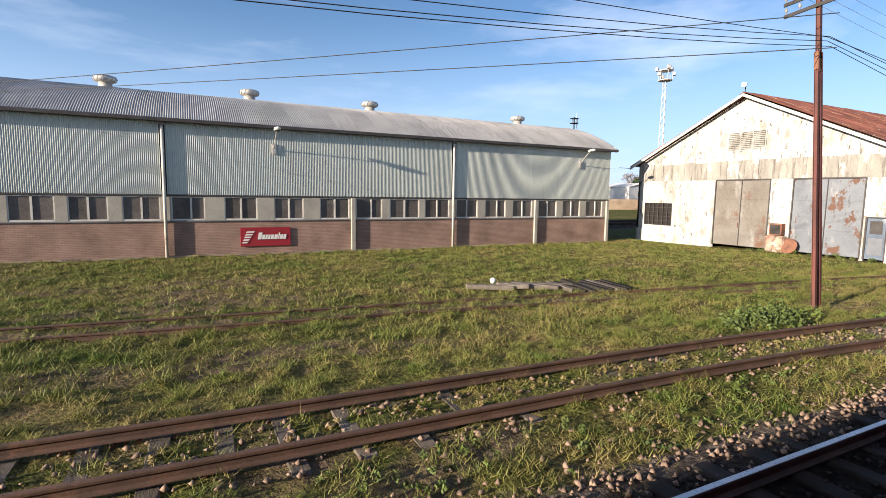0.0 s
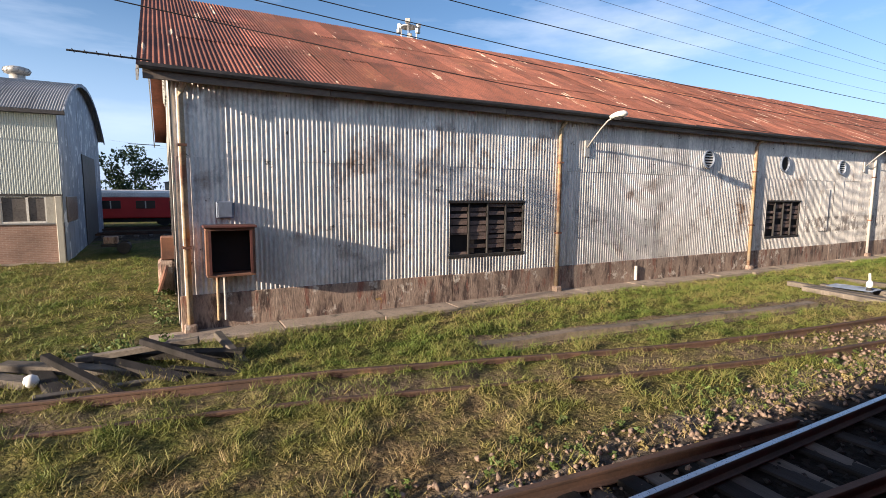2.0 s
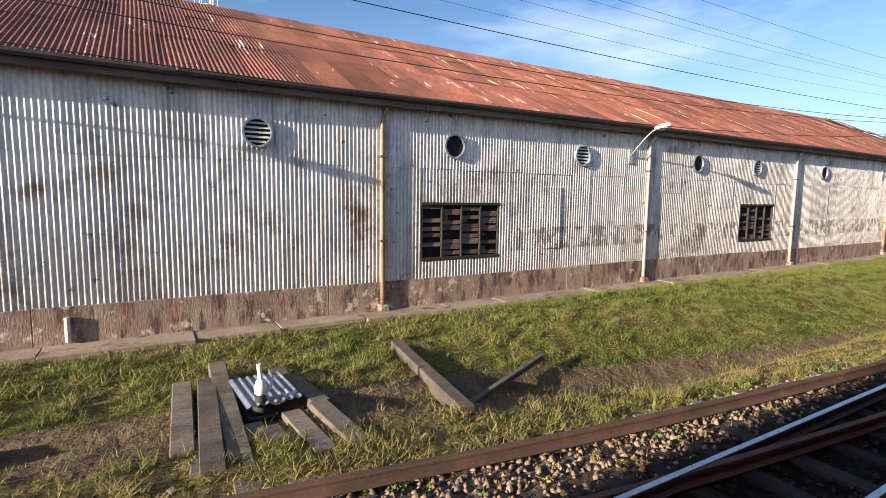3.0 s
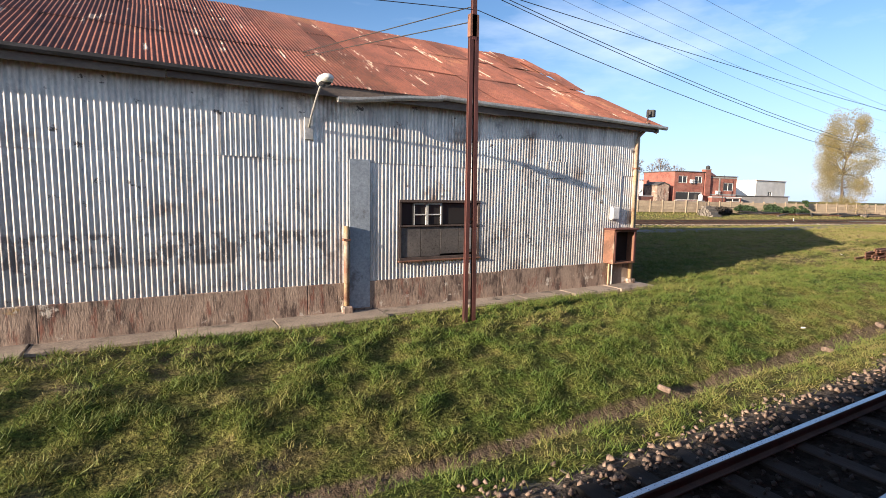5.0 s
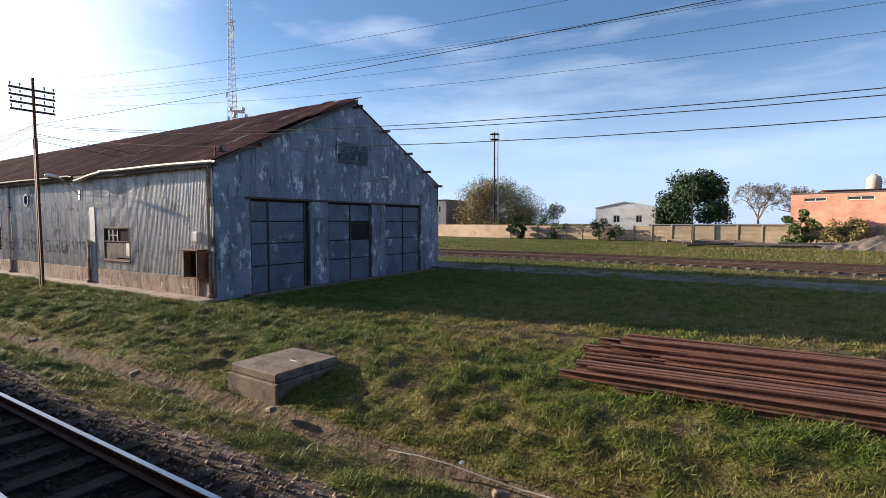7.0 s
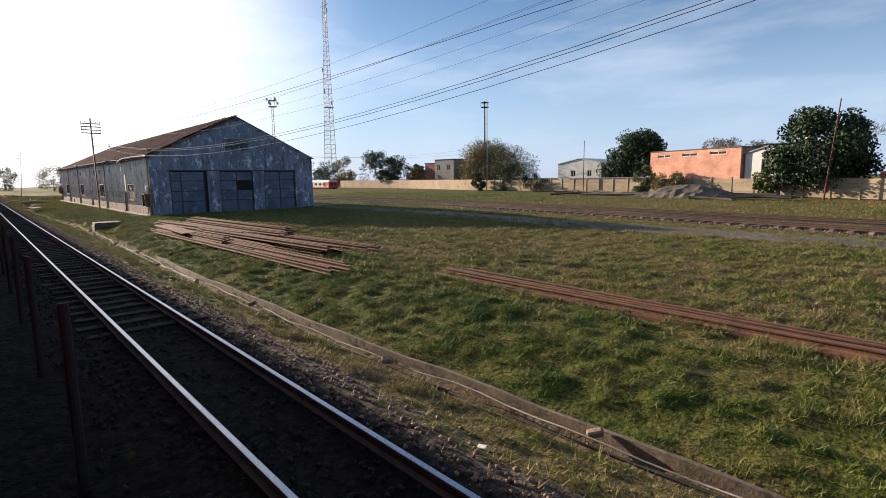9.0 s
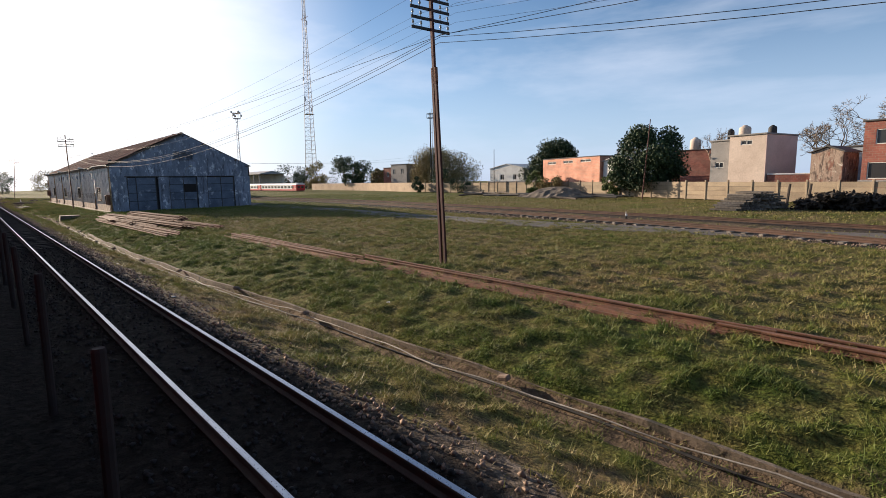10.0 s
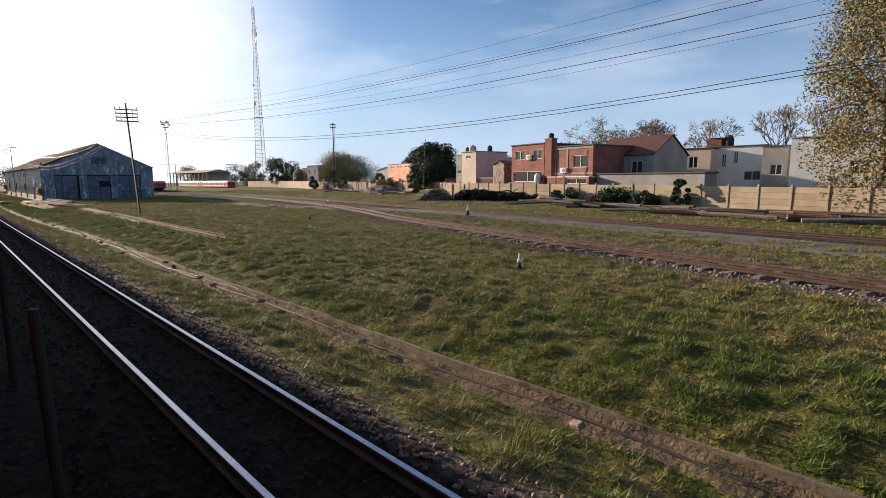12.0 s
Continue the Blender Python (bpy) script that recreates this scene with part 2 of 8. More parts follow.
RAIL_SIDE = mat("rail_side", (0.075, 0.055, 0.045), (0.05, 0.04, 0.035), rough=0.85, scale=3, fine=40, bump=0.2)
SLEEPER = mat("weathered_sleeper", (0.20, 0.175, 0.145), (0.12, 0.10, 0.085), rough=0.95, scale=3, fine=24, bump=0.5, stretch=(2.2, 0.5, 1), rnd=0.28, grain=0.3)
PLANK = mat("grey_plank", (0.15, 0.125, 0.10), (0.075, 0.063, 0.052), rough=0.95, scale=2, fine=24, bump=0.5, stretch=(0.6, 1.4, 1), rnd=0.3, grain=0.35)
STONE = mat("ballast_stone", (0.315, 0.222, 0.162), (0.15, 0.105, 0.08), rough=0.95, scale=9, fine=60, bump=0.3, lo=0.35, hi=0.6, grain=0.35)
# Dark oily stone, with the train's shadow put into the colour.
STONE_DARK = mat("oily_shaded_ballast", (0.036, 0.032, 0.03), (0.02, 0.018, 0.016), rough=0.95, scale=9, fine=60, bump=0.3, lo=0.35, hi=0.6, grain=0.3)
SLEEPER_BROWN = mat("brown_sleeper", (0.135, 0.112, 0.092), (0.075, 0.06, 0.05), rough=0.95, scale=3, fine=24, bump=0.5, stretch=(2.2, 0.5, 1), rnd=0.3, grain=0.3)
# Near-black timber; on the running line its darkness holds the train's shadow.
SLEEPER_DARK = mat("dark_sleeper", (0.034, 0.03, 0.028), (0.02, 0.018, 0.016), rough=0.9, spec=0.15, scale=3, fine=24, bump=0.4, stretch=(2.2, 0.5, 1), rnd=0.25, grain=0.3)
POST_DARK = mat("dark_red_post", (0.03, 0.016, 0.014), (0.018, 0.011, 0.01), rough=0.85, scale=2, fine=20, bump=0.1)
CABLE = mat("grey_cable", (0.06, 0.06, 0.06), (0.045, 0.045, 0.045), rough=0.32, spec=0.7, scale=2, fine=20, bump=0)
HOSE = mat("dirty_hose", (0.38, 0.35, 0.31), (0.17, 0.145, 0.12), rough=0.8, scale=1.2, fine=20, bump=0.1)
IRON_DARK = mat("dark_iron", (0.036, 0.033, 0.031), (0.022, 0.02, 0.019), rough=0.75, scale=2, fine=30, bump=0.1)
DOOR_GREY = mat("worn_grey_door_paint", (0.155, 0.172, 0.195), (0.115, 0.13, 0.15), rough=0.75, scale=0.9, fine=16, bump=0.08, grain=0.14,
                layers=[((0.23, 0.235, 0.235), 0.9, (1, 1.4, 0.7), 0.56, 0.66), ((0.11, 0.058, 0.04), 0.9, (1, 1.2, 1.0), 0.57, 0.605), ((0.07, 0.065, 0.065), 2.2, (1, 1.5, 0.6), 0.60, 0.70)])
DOOR_RUSTY = mat("rusty_grey_door_paint", (0.165, 0.155, 0.14), (0.125, 0.11, 0.095), rough=0.8, scale=0.7, fine=16, bump=0.1,
                 layers=[((0.24, 0.235, 0.22), 1.0, (1, 1.4, 0.5), 0.55, 0.68), ((0.13, 0.07, 0.045), 0.8, (1, 1.0, 0.8), 0.56, 0.66), ((0.07, 0.06, 0.055), 2.0, (1, 1.5, 0.7), 0.60, 0.70)])
# Faded blue paint, taken darker for the shaded east doors.
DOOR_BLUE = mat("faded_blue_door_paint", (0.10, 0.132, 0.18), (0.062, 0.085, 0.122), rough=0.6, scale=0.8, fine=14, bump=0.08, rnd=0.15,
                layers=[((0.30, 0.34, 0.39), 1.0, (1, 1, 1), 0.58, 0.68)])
ORANGE_BOX = mat("rust_orange_box", (0.22, 0.105, 0.065), (0.14, 0.07, 0.045), rough=0.85, scale=2, fine=24, bump=0.15, layers=[((0.30, 0.22, 0.16), 1.4, (1, 1, 0.6), 0.6, 0.68)])
# Near-black colour standing in for the shade behind openings and cladding.
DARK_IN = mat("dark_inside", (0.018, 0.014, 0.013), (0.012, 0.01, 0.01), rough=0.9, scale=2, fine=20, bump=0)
WIN_BROWN = mat("brown_shutter", (0.15, 0.105, 0.088), (0.085, 0.06, 0.05), rough=0.85, scale=2.5, fine=22, bump=0.15, rnd=0.3)
GLASS = glass("dusty_window_pane", (0.035, 0.033, 0.032), 0.2)
PANE_GREY = mat("grimy_pane", (0.125, 0.11, 0.10), (0.09, 0.08, 0.075), rough=0.35, scale=1.5, fine=18, bump=0.02, rnd=0.25)
FRAME_W = mat("white_window_frame", (0.62, 0.60, 0.55), (0.5, 0.48, 0.44), rough=0.7, scale=3, fine=30, bump=0.1)
VENT_METAL = mat("vent_metal", (0.50, 0.48, 0.44), (0.38, 0.36, 0.33), rough=0.5, metal=0.4, scale=2, fine=20, bump=0.05)
SIGN_RED = mat("sign_red", (0.30, 0.02, 0.03), (0.27, 0.018, 0.028), rough=0.6, scale=2, fine=30, bump=0.02, grain=0.05)
WHITE = mat("white_paint", (0.78, 0.77, 0.74), (0.7, 0.69, 0.66), rough=0.7, scale=2, fine=30, bump=0.05, grain=0.08)
LAMP_W = mat("lamp_enamel", (0.66, 0.66, 0.60), (0.55, 0.54, 0.48), rough=0.45, scale=4, fine=30, bump=0.05)
INSUL = mat("insulator_glaze", (0.30, 0.30, 0.29), (0.20, 0.20, 0.19), rough=0.3, scale=6, fine=30, bump=0)
COACH_RED = mat("coach_red", (0.62, 0.035, 0.035), (0.55, 0.03, 0.03), rough=0.4, scale=1, fine=20, bump=0.02, grain=0.06)
COACH_ROOF = mat("coach_roof", (0.62, 0.60, 0.57), (0.5, 0.48, 0.46), rough=0.6, scale=1, fine=20, bump=0.03)
ASPHALT = mat("old_asphalt", (0.12, 0.103, 0.09), (0.08, 0.07, 0.062), rough=0.95, scale=0.5, fine=30, bump=0.2, spot=(0.19, 0.155, 0.12), spot_scale=0.3)
LATTICE = mat("tower_paint", (0.55, 0.53, 0.52), (0.46, 0.44, 0.44), rough=0.6, scale=0.4, fine=10, bump=0)
LATTICE_RED = mat("tower_red", (0.42, 0.12, 0.10), (0.36, 0.10, 0.09), rough=0.6, scale=0.4, fine=10, bump=0)
FENCE_C = mat("precast_fence", (0.36, 0.28, 0.19), (0.26, 0.20, 0.14), rough=0.95, scale=0.5, fine=14, bump=0.2, rnd=0.10)
WALL_R = mat("tan_wall_render", (0.43, 0.325, 0.225), (0.34, 0.25, 0.175), rough=0.95, scale=0.35, fine=10, bump=0.15, layers=[((0.22, 0.17, 0.13), 0.5, (1, 1, 2.0), 0.56, 0.68)])
PINK_R = mat("salmon_render", (0.54, 0.44, 0.365), (0.45, 0.36, 0.295), rough=0.95, scale=0.5, fine=12, bump=0.1)
SALMON = mat("salmon_side_render", (0.58, 0.43, 0.375), (0.50, 0.365, 0.315), rough=0.95, scale=0.5, fine=12, bump=0.1)
WHITE_R = mat("white_render", (0.68, 0.67, 0.64), (0.56, 0.55, 0.53), rough=0.9, scale=0.5, fine=12, bump=0.1)
GREY_R = mat("grey_render", (0.289, 0.272, 0.255), (0.212, 0.200, 0.187), rough=0.95, scale=0.5, fine=12, bump=0.1)
ROOF_D = mat("dark_flat_roof", (0.10, 0.09, 0.085), (0.07, 0.065, 0.06), rough=0.9, scale=0.5, fine=12, bump=0.1)
PALE_BLUE = mat("pale_blue_sheet", (0.31, 0.35, 0.39), (0.22, 0.255, 0.29), rough=0.6, scale=1.2, fine=14, bump=0.05, layers=[((0.16, 0.17, 0.185), 1.4, (1.5, 1, 1), 0.58, 0.66)])
BRUSH = mat("dead_brush", (0.05, 0.04, 0.032), (0.03, 0.025, 0.02), rough=0.95, scale=2, fine=8, bump=0)
RUBBLE = mat("rubble_earth", (0.17, 0.14, 0.11), (0.10, 0.08, 0.065), rough=0.95, scale=1.5, fine=8, bump=0.6, grain=0.4, dist=0.1)
BARK = mat("bark", (0.13, 0.10, 0.075), (0.08, 0.063, 0.05), rough=0.95, scale=3, fine=20, bump=0.4)


def leaf_mat(name, a, b):
    m = mat(name, a, b, rough=0.7, scale=0.9, fine=6, bump=0, grain=0.35)
    m.node_tree.nodes["Principled BSDF"].inputs["Transmission Weight"].default_value = 0.0
    return m


LEAF_D = leaf_mat("dark_leaves", (0.032, 0.062, 0.02), (0.018, 0.036, 0.013))
LEAF_G = leaf_mat("green_leaves", (0.10, 0.14, 0.03), (0.055, 0.082, 0.02))
LEAF_Y = leaf_mat("olive_leaves", (0.25, 0.195, 0.075), (0.155, 0.125, 0.05))
LEAF_B = leaf_mat("dry_twigs", (0.20, 0.15, 0.11), (0.13, 0.10, 0.075))


TURF = [(0.10, (0.080, 0.130, 0.022)), (0.40, (0.138, 0.160, 0.036)), (0.62, (0.196, 0.182, 0.055)), (0.85, (0.255, 0.206, 0.085)), (1.0, (0.278, 0.200, 0.104))]


def turf_ramp(n, lk, value, gain):
    """The colours of turf from lush green to straw."""
    r = n.new("ShaderNodeValToRGB")
    e = r.color_ramp.elements
    e[0].position, e[0].color = TURF[0][0], (*[c * gain for c in TURF[0][1]], 1)
    e[1].position, e[1].color = TURF[-1][0], (*[c * gain for c in TURF[-1][1]], 1)
    for q, c in TURF[1:-1]:
        e.new(q).color = (*[k * gain for k in c], 1)
    lk.new(value, r.inputs["Fac"])
    return r.outputs["Color"]


def blade_mat():
    """Grass blades: each a shade of its own between green and straw, letting some light through."""
    m = bpy.data.materials.new("grass_blades")
    m.use_nodes = True
    n, lk = m.node_tree.nodes, m.node_tree.links
    p = n["Principled BSDF"]
    at = n.new("ShaderNodeAttribute")
    at.attribute_name = "dryness"
    g = n.new("ShaderNodeNewGeometry")
    ad = n.new("ShaderNodeMath")
    ad.operation = "MULTIPLY_ADD"
    ad.inputs[1].default_value = 0.36
    lk.new(g.outputs["Random Per Island"], ad.inputs[0])
    lk.new(at.outputs["Fac"], ad.inputs[2])
    sub = n.new("ShaderNodeMath")
    sub.operation = "SUBTRACT"
    sub.inputs[1].default_value = 0.18
    lk.new(ad.outputs["Value"], sub.inputs[0])
    col = turf_ramp(n, lk, sub.outputs["Value"], 1.0)
    lk.new(col, p.inputs["Base Color"])
    p.inputs["Roughness"].default_value = 0.6
    p.inputs["Specular IOR Level"].default_value = 0.25
    tr = n.new("ShaderNodeBsdfTranslucent")
    lk.new(col, tr.inputs["Color"])
    mx = n.new("ShaderNodeMixShader")
    mx.inputs["Fac"].default_value = 0.13
    lk.new(p.outputs["BSDF"], mx.inputs[1]), lk.new(tr.outputs["BSDF"], mx.inputs[2])
    lk.new(mx.outputs["Shader"], n["Material Output"].inputs["Surface"])
    return m


BLADE = blade_mat()


def ground_mat():
    """Turf, bare earth and gravel, laid out by the sheet's own masks."""
    m = bpy.data.materials.new("turf_and_gravel")
    m.use_nodes = True
    n, lk = m.node_tree.nodes, m.node_tree.links
    p = n["Principled BSDF"]
    p.inputs["Roughness"].default_value, p.inputs["Specular IOR Level"].default_value = 0.95, 0.1
    g = n.new("ShaderNodeNewGeometry")
    at = n.new("ShaderNodeAttribute")
    at.attribute_name = "zone"
    sp = n.new("ShaderNodeSeparateColor")
    lk.new(at.outputs["Color"], sp.inputs["Color"])

    def noi(s, d=6, r=0.62):
        t = n.new("ShaderNodeTexNoise")
        t.inputs["Scale"].default_value, t.inputs["Detail"].default_value, t.inputs["Roughness"].default_value = s, d, r
        lk.new(g.outputs["Position"], t.inputs["Vector"])
        return t.outputs["Fac"]

    def ramp(v, *stops):
        t = n.new("ShaderNodeValToRGB")
        e = t.color_ramp.elements
        e[0].position, e[0].color = stops[0][0], (*stops[0][1], 1)
        e[1].position, e[1].color = stops[-1][0], (*stops[-1][1], 1)
        for q, c in stops[1:-1]:
            e.new(q).color = (*c, 1)
        lk.new(v, t.inputs["Fac"])
        return t.outputs["Color"]

    def mix(a, b, f):
        t = n.new("ShaderNodeMix")
        t.data_type = "RGBA"
        lk.new(a, t.inputs["A"]), lk.new(b, t.inputs["B"]), lk.new(f, t.inputs["Factor"])
        return t.outputs["Result"]

    def soft(mask, s):
        """A mask with a ragged edge."""
        a = n.new("ShaderNodeMath")
        a.operation = "ADD"
        lk.new(mask, a.inputs[0]), lk.new(noi(s, 5, 0.7), a.inputs[1])
        t = n.new("ShaderNodeMapRange")
        t.inputs["From Min"].default_value, t.inputs["From Max"].default_value = 0.85, 1.1
        lk.new(a.outputs["Value"], t.inputs["Value"])
        return t.outputs["Result"]

    dry = n.new("ShaderNodeAttribute")
    dry.attribute_name = "dryness"
    jit = n.new("ShaderNodeMath")
    jit.operation = "MULTIPLY_ADD"
    jit.inputs[1].default_value = 0.7
    lk.new(noi(5.0, 6, 0.75), jit.inputs[0]), lk.new(dry.outputs["Fac"], jit.inputs[2])
    off = n.new("ShaderNodeMath")
    off.operation = "SUBTRACT"
    off.inputs[1].default_value = 0.33
    lk.new(jit.outputs["Value"], off.inputs[0])
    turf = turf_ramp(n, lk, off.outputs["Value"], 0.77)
    # thatch, and the shade between the blades put in as dark noise
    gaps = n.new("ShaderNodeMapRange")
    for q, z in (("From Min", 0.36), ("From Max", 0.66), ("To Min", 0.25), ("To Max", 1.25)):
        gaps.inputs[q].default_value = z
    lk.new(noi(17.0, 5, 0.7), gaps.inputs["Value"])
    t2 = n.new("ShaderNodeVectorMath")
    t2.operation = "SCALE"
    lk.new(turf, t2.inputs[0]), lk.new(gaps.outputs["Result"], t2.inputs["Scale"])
    earth = ramp(noi(3.0), (0.3, (0.085, 0.061, 0.041)), (0.7, (0.195, 0.142, 0.096)))
    stones = n.new("ShaderNodeTexVoronoi")
    stones.inputs["Scale"].default_value = 14
    lk.new(g.outputs["Position"], stones.inputs["Vector"])
    sc = n.new("ShaderNodeSeparateColor")
    lk.new(stones.outputs["Color"], sc.inputs["Color"])
    gravel = ramp(sc.outputs["Red"], (0.0, (0.07, 0.055, 0.043)), (0.6, (0.15, 0.12, 0.095)), (1.0, (0.25, 0.205, 0.165)))
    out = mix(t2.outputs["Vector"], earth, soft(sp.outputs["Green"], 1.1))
    # blue mask darkens gravel: train's shadow on the running lines, browner far beds
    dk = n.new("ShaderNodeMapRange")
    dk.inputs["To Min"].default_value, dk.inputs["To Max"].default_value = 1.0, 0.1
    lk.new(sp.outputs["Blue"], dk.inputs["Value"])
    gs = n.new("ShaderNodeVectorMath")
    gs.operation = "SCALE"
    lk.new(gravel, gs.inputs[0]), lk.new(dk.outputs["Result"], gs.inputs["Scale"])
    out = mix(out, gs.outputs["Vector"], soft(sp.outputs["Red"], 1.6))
    lk.new(out, p.inputs["Base Color"])
    b = n.new("ShaderNodeBump")
    b.inputs["Strength"].default_value, b.inputs["Distance"].default_value = 1.0, 0.20
    hs = n.new("ShaderNodeMath")
    hs.operation = "MULTIPLY_ADD"
    hs.inputs[1].default_value = 0.35
    lk.new(noi(13, 5, 0.7), hs.inputs[0]), lk.new(noi(4.4, 4, 0.6), hs.inputs[2])
    lk.new(hs.outputs["Value"], b.inputs["Height"])
    lk.new(b.outputs["Normal"], p.inputs["Normal"])
    return m


def brick_mat(name, a, b, mortar, w=0.24, h=0.075, rot=(0, 0, 0)):
    m = bpy.data.materials.new(name)
    m.use_nodes = True
    n, lk = m.node_tree.nodes, m.node_tree.links
    p = n["Principled BSDF"]
    p.inputs["Roughness"].default_value = 0.92
    g = n.new("ShaderNodeNewGeometry")
    s = n.new("ShaderNodeSeparateXYZ")
    c = n.new("ShaderNodeCombineXYZ")
    lk.new(g.outputs["Position"], s.inputs["Vector"])
    ad = n.new("ShaderNodeMath")
    lk.new(s.outputs["X"], ad.inputs[0]), lk.new(s.outputs["Y"], ad.inputs[1])
    lk.new(ad.outputs["Value"], c.inputs["X"]), lk.new(s.outputs["Z"], c.inputs["Y"])
    t = n.new("ShaderNodeTexBrick")
    t.inputs["Scale"].default_value = 1.0
    t.inputs["Brick Width"].default_value, t.inputs["Row Height"].default_value, t.inputs["Mortar Size"].default_value = w, h, 0.009
    t.inputs["Color1"].default_value, t.inputs["Color2"].default_value, t.inputs["Mortar"].default_value = (*a, 1), (*b, 1), (*mortar, 1)
    lk.new(c.outputs["Vector"], t.inputs["Vector"])
    no = n.new("ShaderNodeTexNoise")
    no.inputs["Scale"].default_value, no.inputs["Detail"].default_value = 0.9, 7
    lk.new(g.outputs["Position"], no.inputs["Vector"])
    r = n.new("ShaderNodeMapRange")
    for k, v in (("From Min", 0.3), ("From Max", 0.7), ("To Min", 0.72), ("To Max", 1.22)):
        r.inputs[k].default_value = v
    lk.new(no.outputs["Fac"], r.inputs["Value"])
    v = n.new("ShaderNodeVectorMath")
    v.operation = "SCALE"
    lk.new(t.outputs["Color"], v.inputs[0]), lk.new(r.outputs["Result"], v.inputs["Scale"])
    lk.new(v.outputs["Vector"], p.inputs["Base Color"])
    bu = n.new("ShaderNodeBump")
    bu.inputs["Strength"].default_value, bu.inputs["Distance"].default_value, bu.invert = 0.6, 0.01, True
    lk.new(t.outputs["Fac"], bu.inputs["Height"])
    lk.new(bu.outputs["Normal"], p.inputs["Normal"])
    return m


BRICK_A = brick_mat("red_brick", (0.285, 0.175, 0.135), (0.235, 0.14, 0.108), (0.31, 0.225, 0.18))
BRICK_OR = brick_mat("orange_hollow_brick", (0.66, 0.30, 0.20), (0.57, 0.25, 0.165), (0.50, 0.36, 0.28), 0.33, 0.19)
BRICK_HOL = brick_mat("hollow_red_brick", (0.30, 0.098, 0.068), (0.22, 0.07, 0.052), (0.235, 0.165, 0.13), 0.33, 0.19)


# ---- mesh tools ----
class Mesh:
    """Collects plain pieces of one mesh."""

    def __init__(self):
        self.v, self.f = [], []

    def add(self, verts, faces):
        o = len(self.v)
        self.v += [tuple(p) for p in verts]
        self.f += [tuple(i + o for i in f) for f in faces]
        return self

    def box(self, x0, x1, y0, y1, z0, z1, c=0.0, m=None):
        """A box, its long edges cut by c."""
        if c:
            bm = bmesh.new()
            bmesh.ops.create_cube(bm, size=1, matrix=Matrix.Translation(((x0 + x1) / 2, (y0 + y1) / 2, (z0 + z1) / 2)) @ Matrix.Diagonal((x1 - x0, y1 - y0, z1 - z0, 1)))
            bmesh.ops.bevel(bm, geom=bm.edges[:], offset=c, segments=1, affect="EDGES")
            bm.verts.ensure_lookup_table()
            vs = [p.co.copy() for p in bm.verts]
            fs = [[q.index for q in f.verts] for f in bm.faces]
            bm.free()
        else:
            vs = [Vector((x, y, z)) for z in (z0, z1) for x, y in ((x0, y0), (x1, y0), (x1, y1), (x0, y1))]
            fs = [(3, 2, 1, 0), (4, 5, 6, 7), (0, 1, 5, 4), (1, 2, 6, 5), (2, 3, 7, 6), (3, 0, 4, 7)]
        if m:
            vs = [m @ p for p in vs]
        return self.add(vs, fs)

    def tube(self, pts, r, n=8, r1=None, cap=True):
        """A round bar along points."""
        pts = [Vector(p) for p in pts]
        r1 = r if r1 is None else r1
        vs, fs = [], []
        for i, p in enumerate(pts):
            d = (pts[min(i + 1, len(pts) - 1)] - pts[max(i - 1, 0)]).normalized()
            a = d.cross((0, 0, 1) if abs(d.z) < 0.9 else (1, 0, 0)).normalized()
            b = d.cross(a)
            rr = r + (r1 - r) * i / max(len(pts) - 1, 1)
            vs += [p + rr * (math.cos(2 * math.pi * k / n) * a + math.sin(2 * math.pi * k / n) * b) for k in range(n)]
        for i in range(len(pts) - 1):
            fs += [(i * n + k, i * n + (k + 1) % n, (i + 1) * n + (k + 1) % n, (i + 1) * n + k) for k in range(n)]
        if cap:
            fs += [tuple(range(n))[::-1], tuple(range((len(pts) - 1) * n, len(pts) * n))]
        return self.add(vs, fs)

    def lathe(self, prof, m=None, n=16):
        """A turned body from (radius, height) pairs."""
        vs, fs = [], []
        for r, z in prof:
            vs += [Vector((r * math.cos(2 * math.pi * k / n), r * math.sin(2 * math.pi * k / n), z)) for k in range(n)]
        for i in range(len(prof) - 1):
            fs += [(i * n + k, i * n + (k + 1) % n, (i + 1) * n + (k + 1) % n, (i + 1) * n + k) for k in range(n)]
        fs += [tuple(range(n))[::-1], tuple(range((len(prof) - 1) * n, len(prof) * n))]
        if m:
            vs = [m @ p for p in vs]
        return self.add(vs, fs)

    def prism(self, outline, a, b, axis="x"):
        """An outline in the two other axes, pulled from a to b along one axis."""
        put = {"x": lambda s, p: (s, p[0], p[1]), "y": lambda s, p: (p[0], s, p[1]), "z": lambda s, p: (p[0], p[1], s)}[axis]
        n = len(outline)
        vs = [put(a, p) for p in outline] + [put(b, p) for p in outline]
        fs = [tuple(range(n))[::-1], tuple(range(n, 2 * n))] + [(k, (k + 1) % n, n + (k + 1) % n, n + k) for k in range(n)]
        return self.add(vs, fs)

    def sweep(self, outline, path, close=True):
        """An outline (sideways, up) carried along a level path."""
        path = [Vector(p) for p in path]
        n, vs, fs = len(outline), [], []
        for i, p in enumerate(path):
            d = path[min(i + 1, len(path) - 1)] - path[max(i - 1, 0)]
            d.z = 0
            d.normalize()
            s = Vector((-d.y, d.x, 0))
            vs += [p + s * a + Vector((0, 0, b)) for a, b in outline]
        for i in range(len(path) - 1):
            fs += [(i * n + k, i * n + (k + 1) % n, (i + 1) * n + (k + 1) % n, (i + 1) * n + k) for k in range(n)]
        fs += [tuple(range(n))[::-1], tuple(range((len(path) - 1) * n, len(path) * n))]
        return self.add(vs, fs)

    def data(self, name, material, smooth=False):
        me = bpy.data.meshes.new(name)
        me.from_pydata(self.v, [], self.f)
        bm = bmesh.new()
        bm.from_mesh(me)
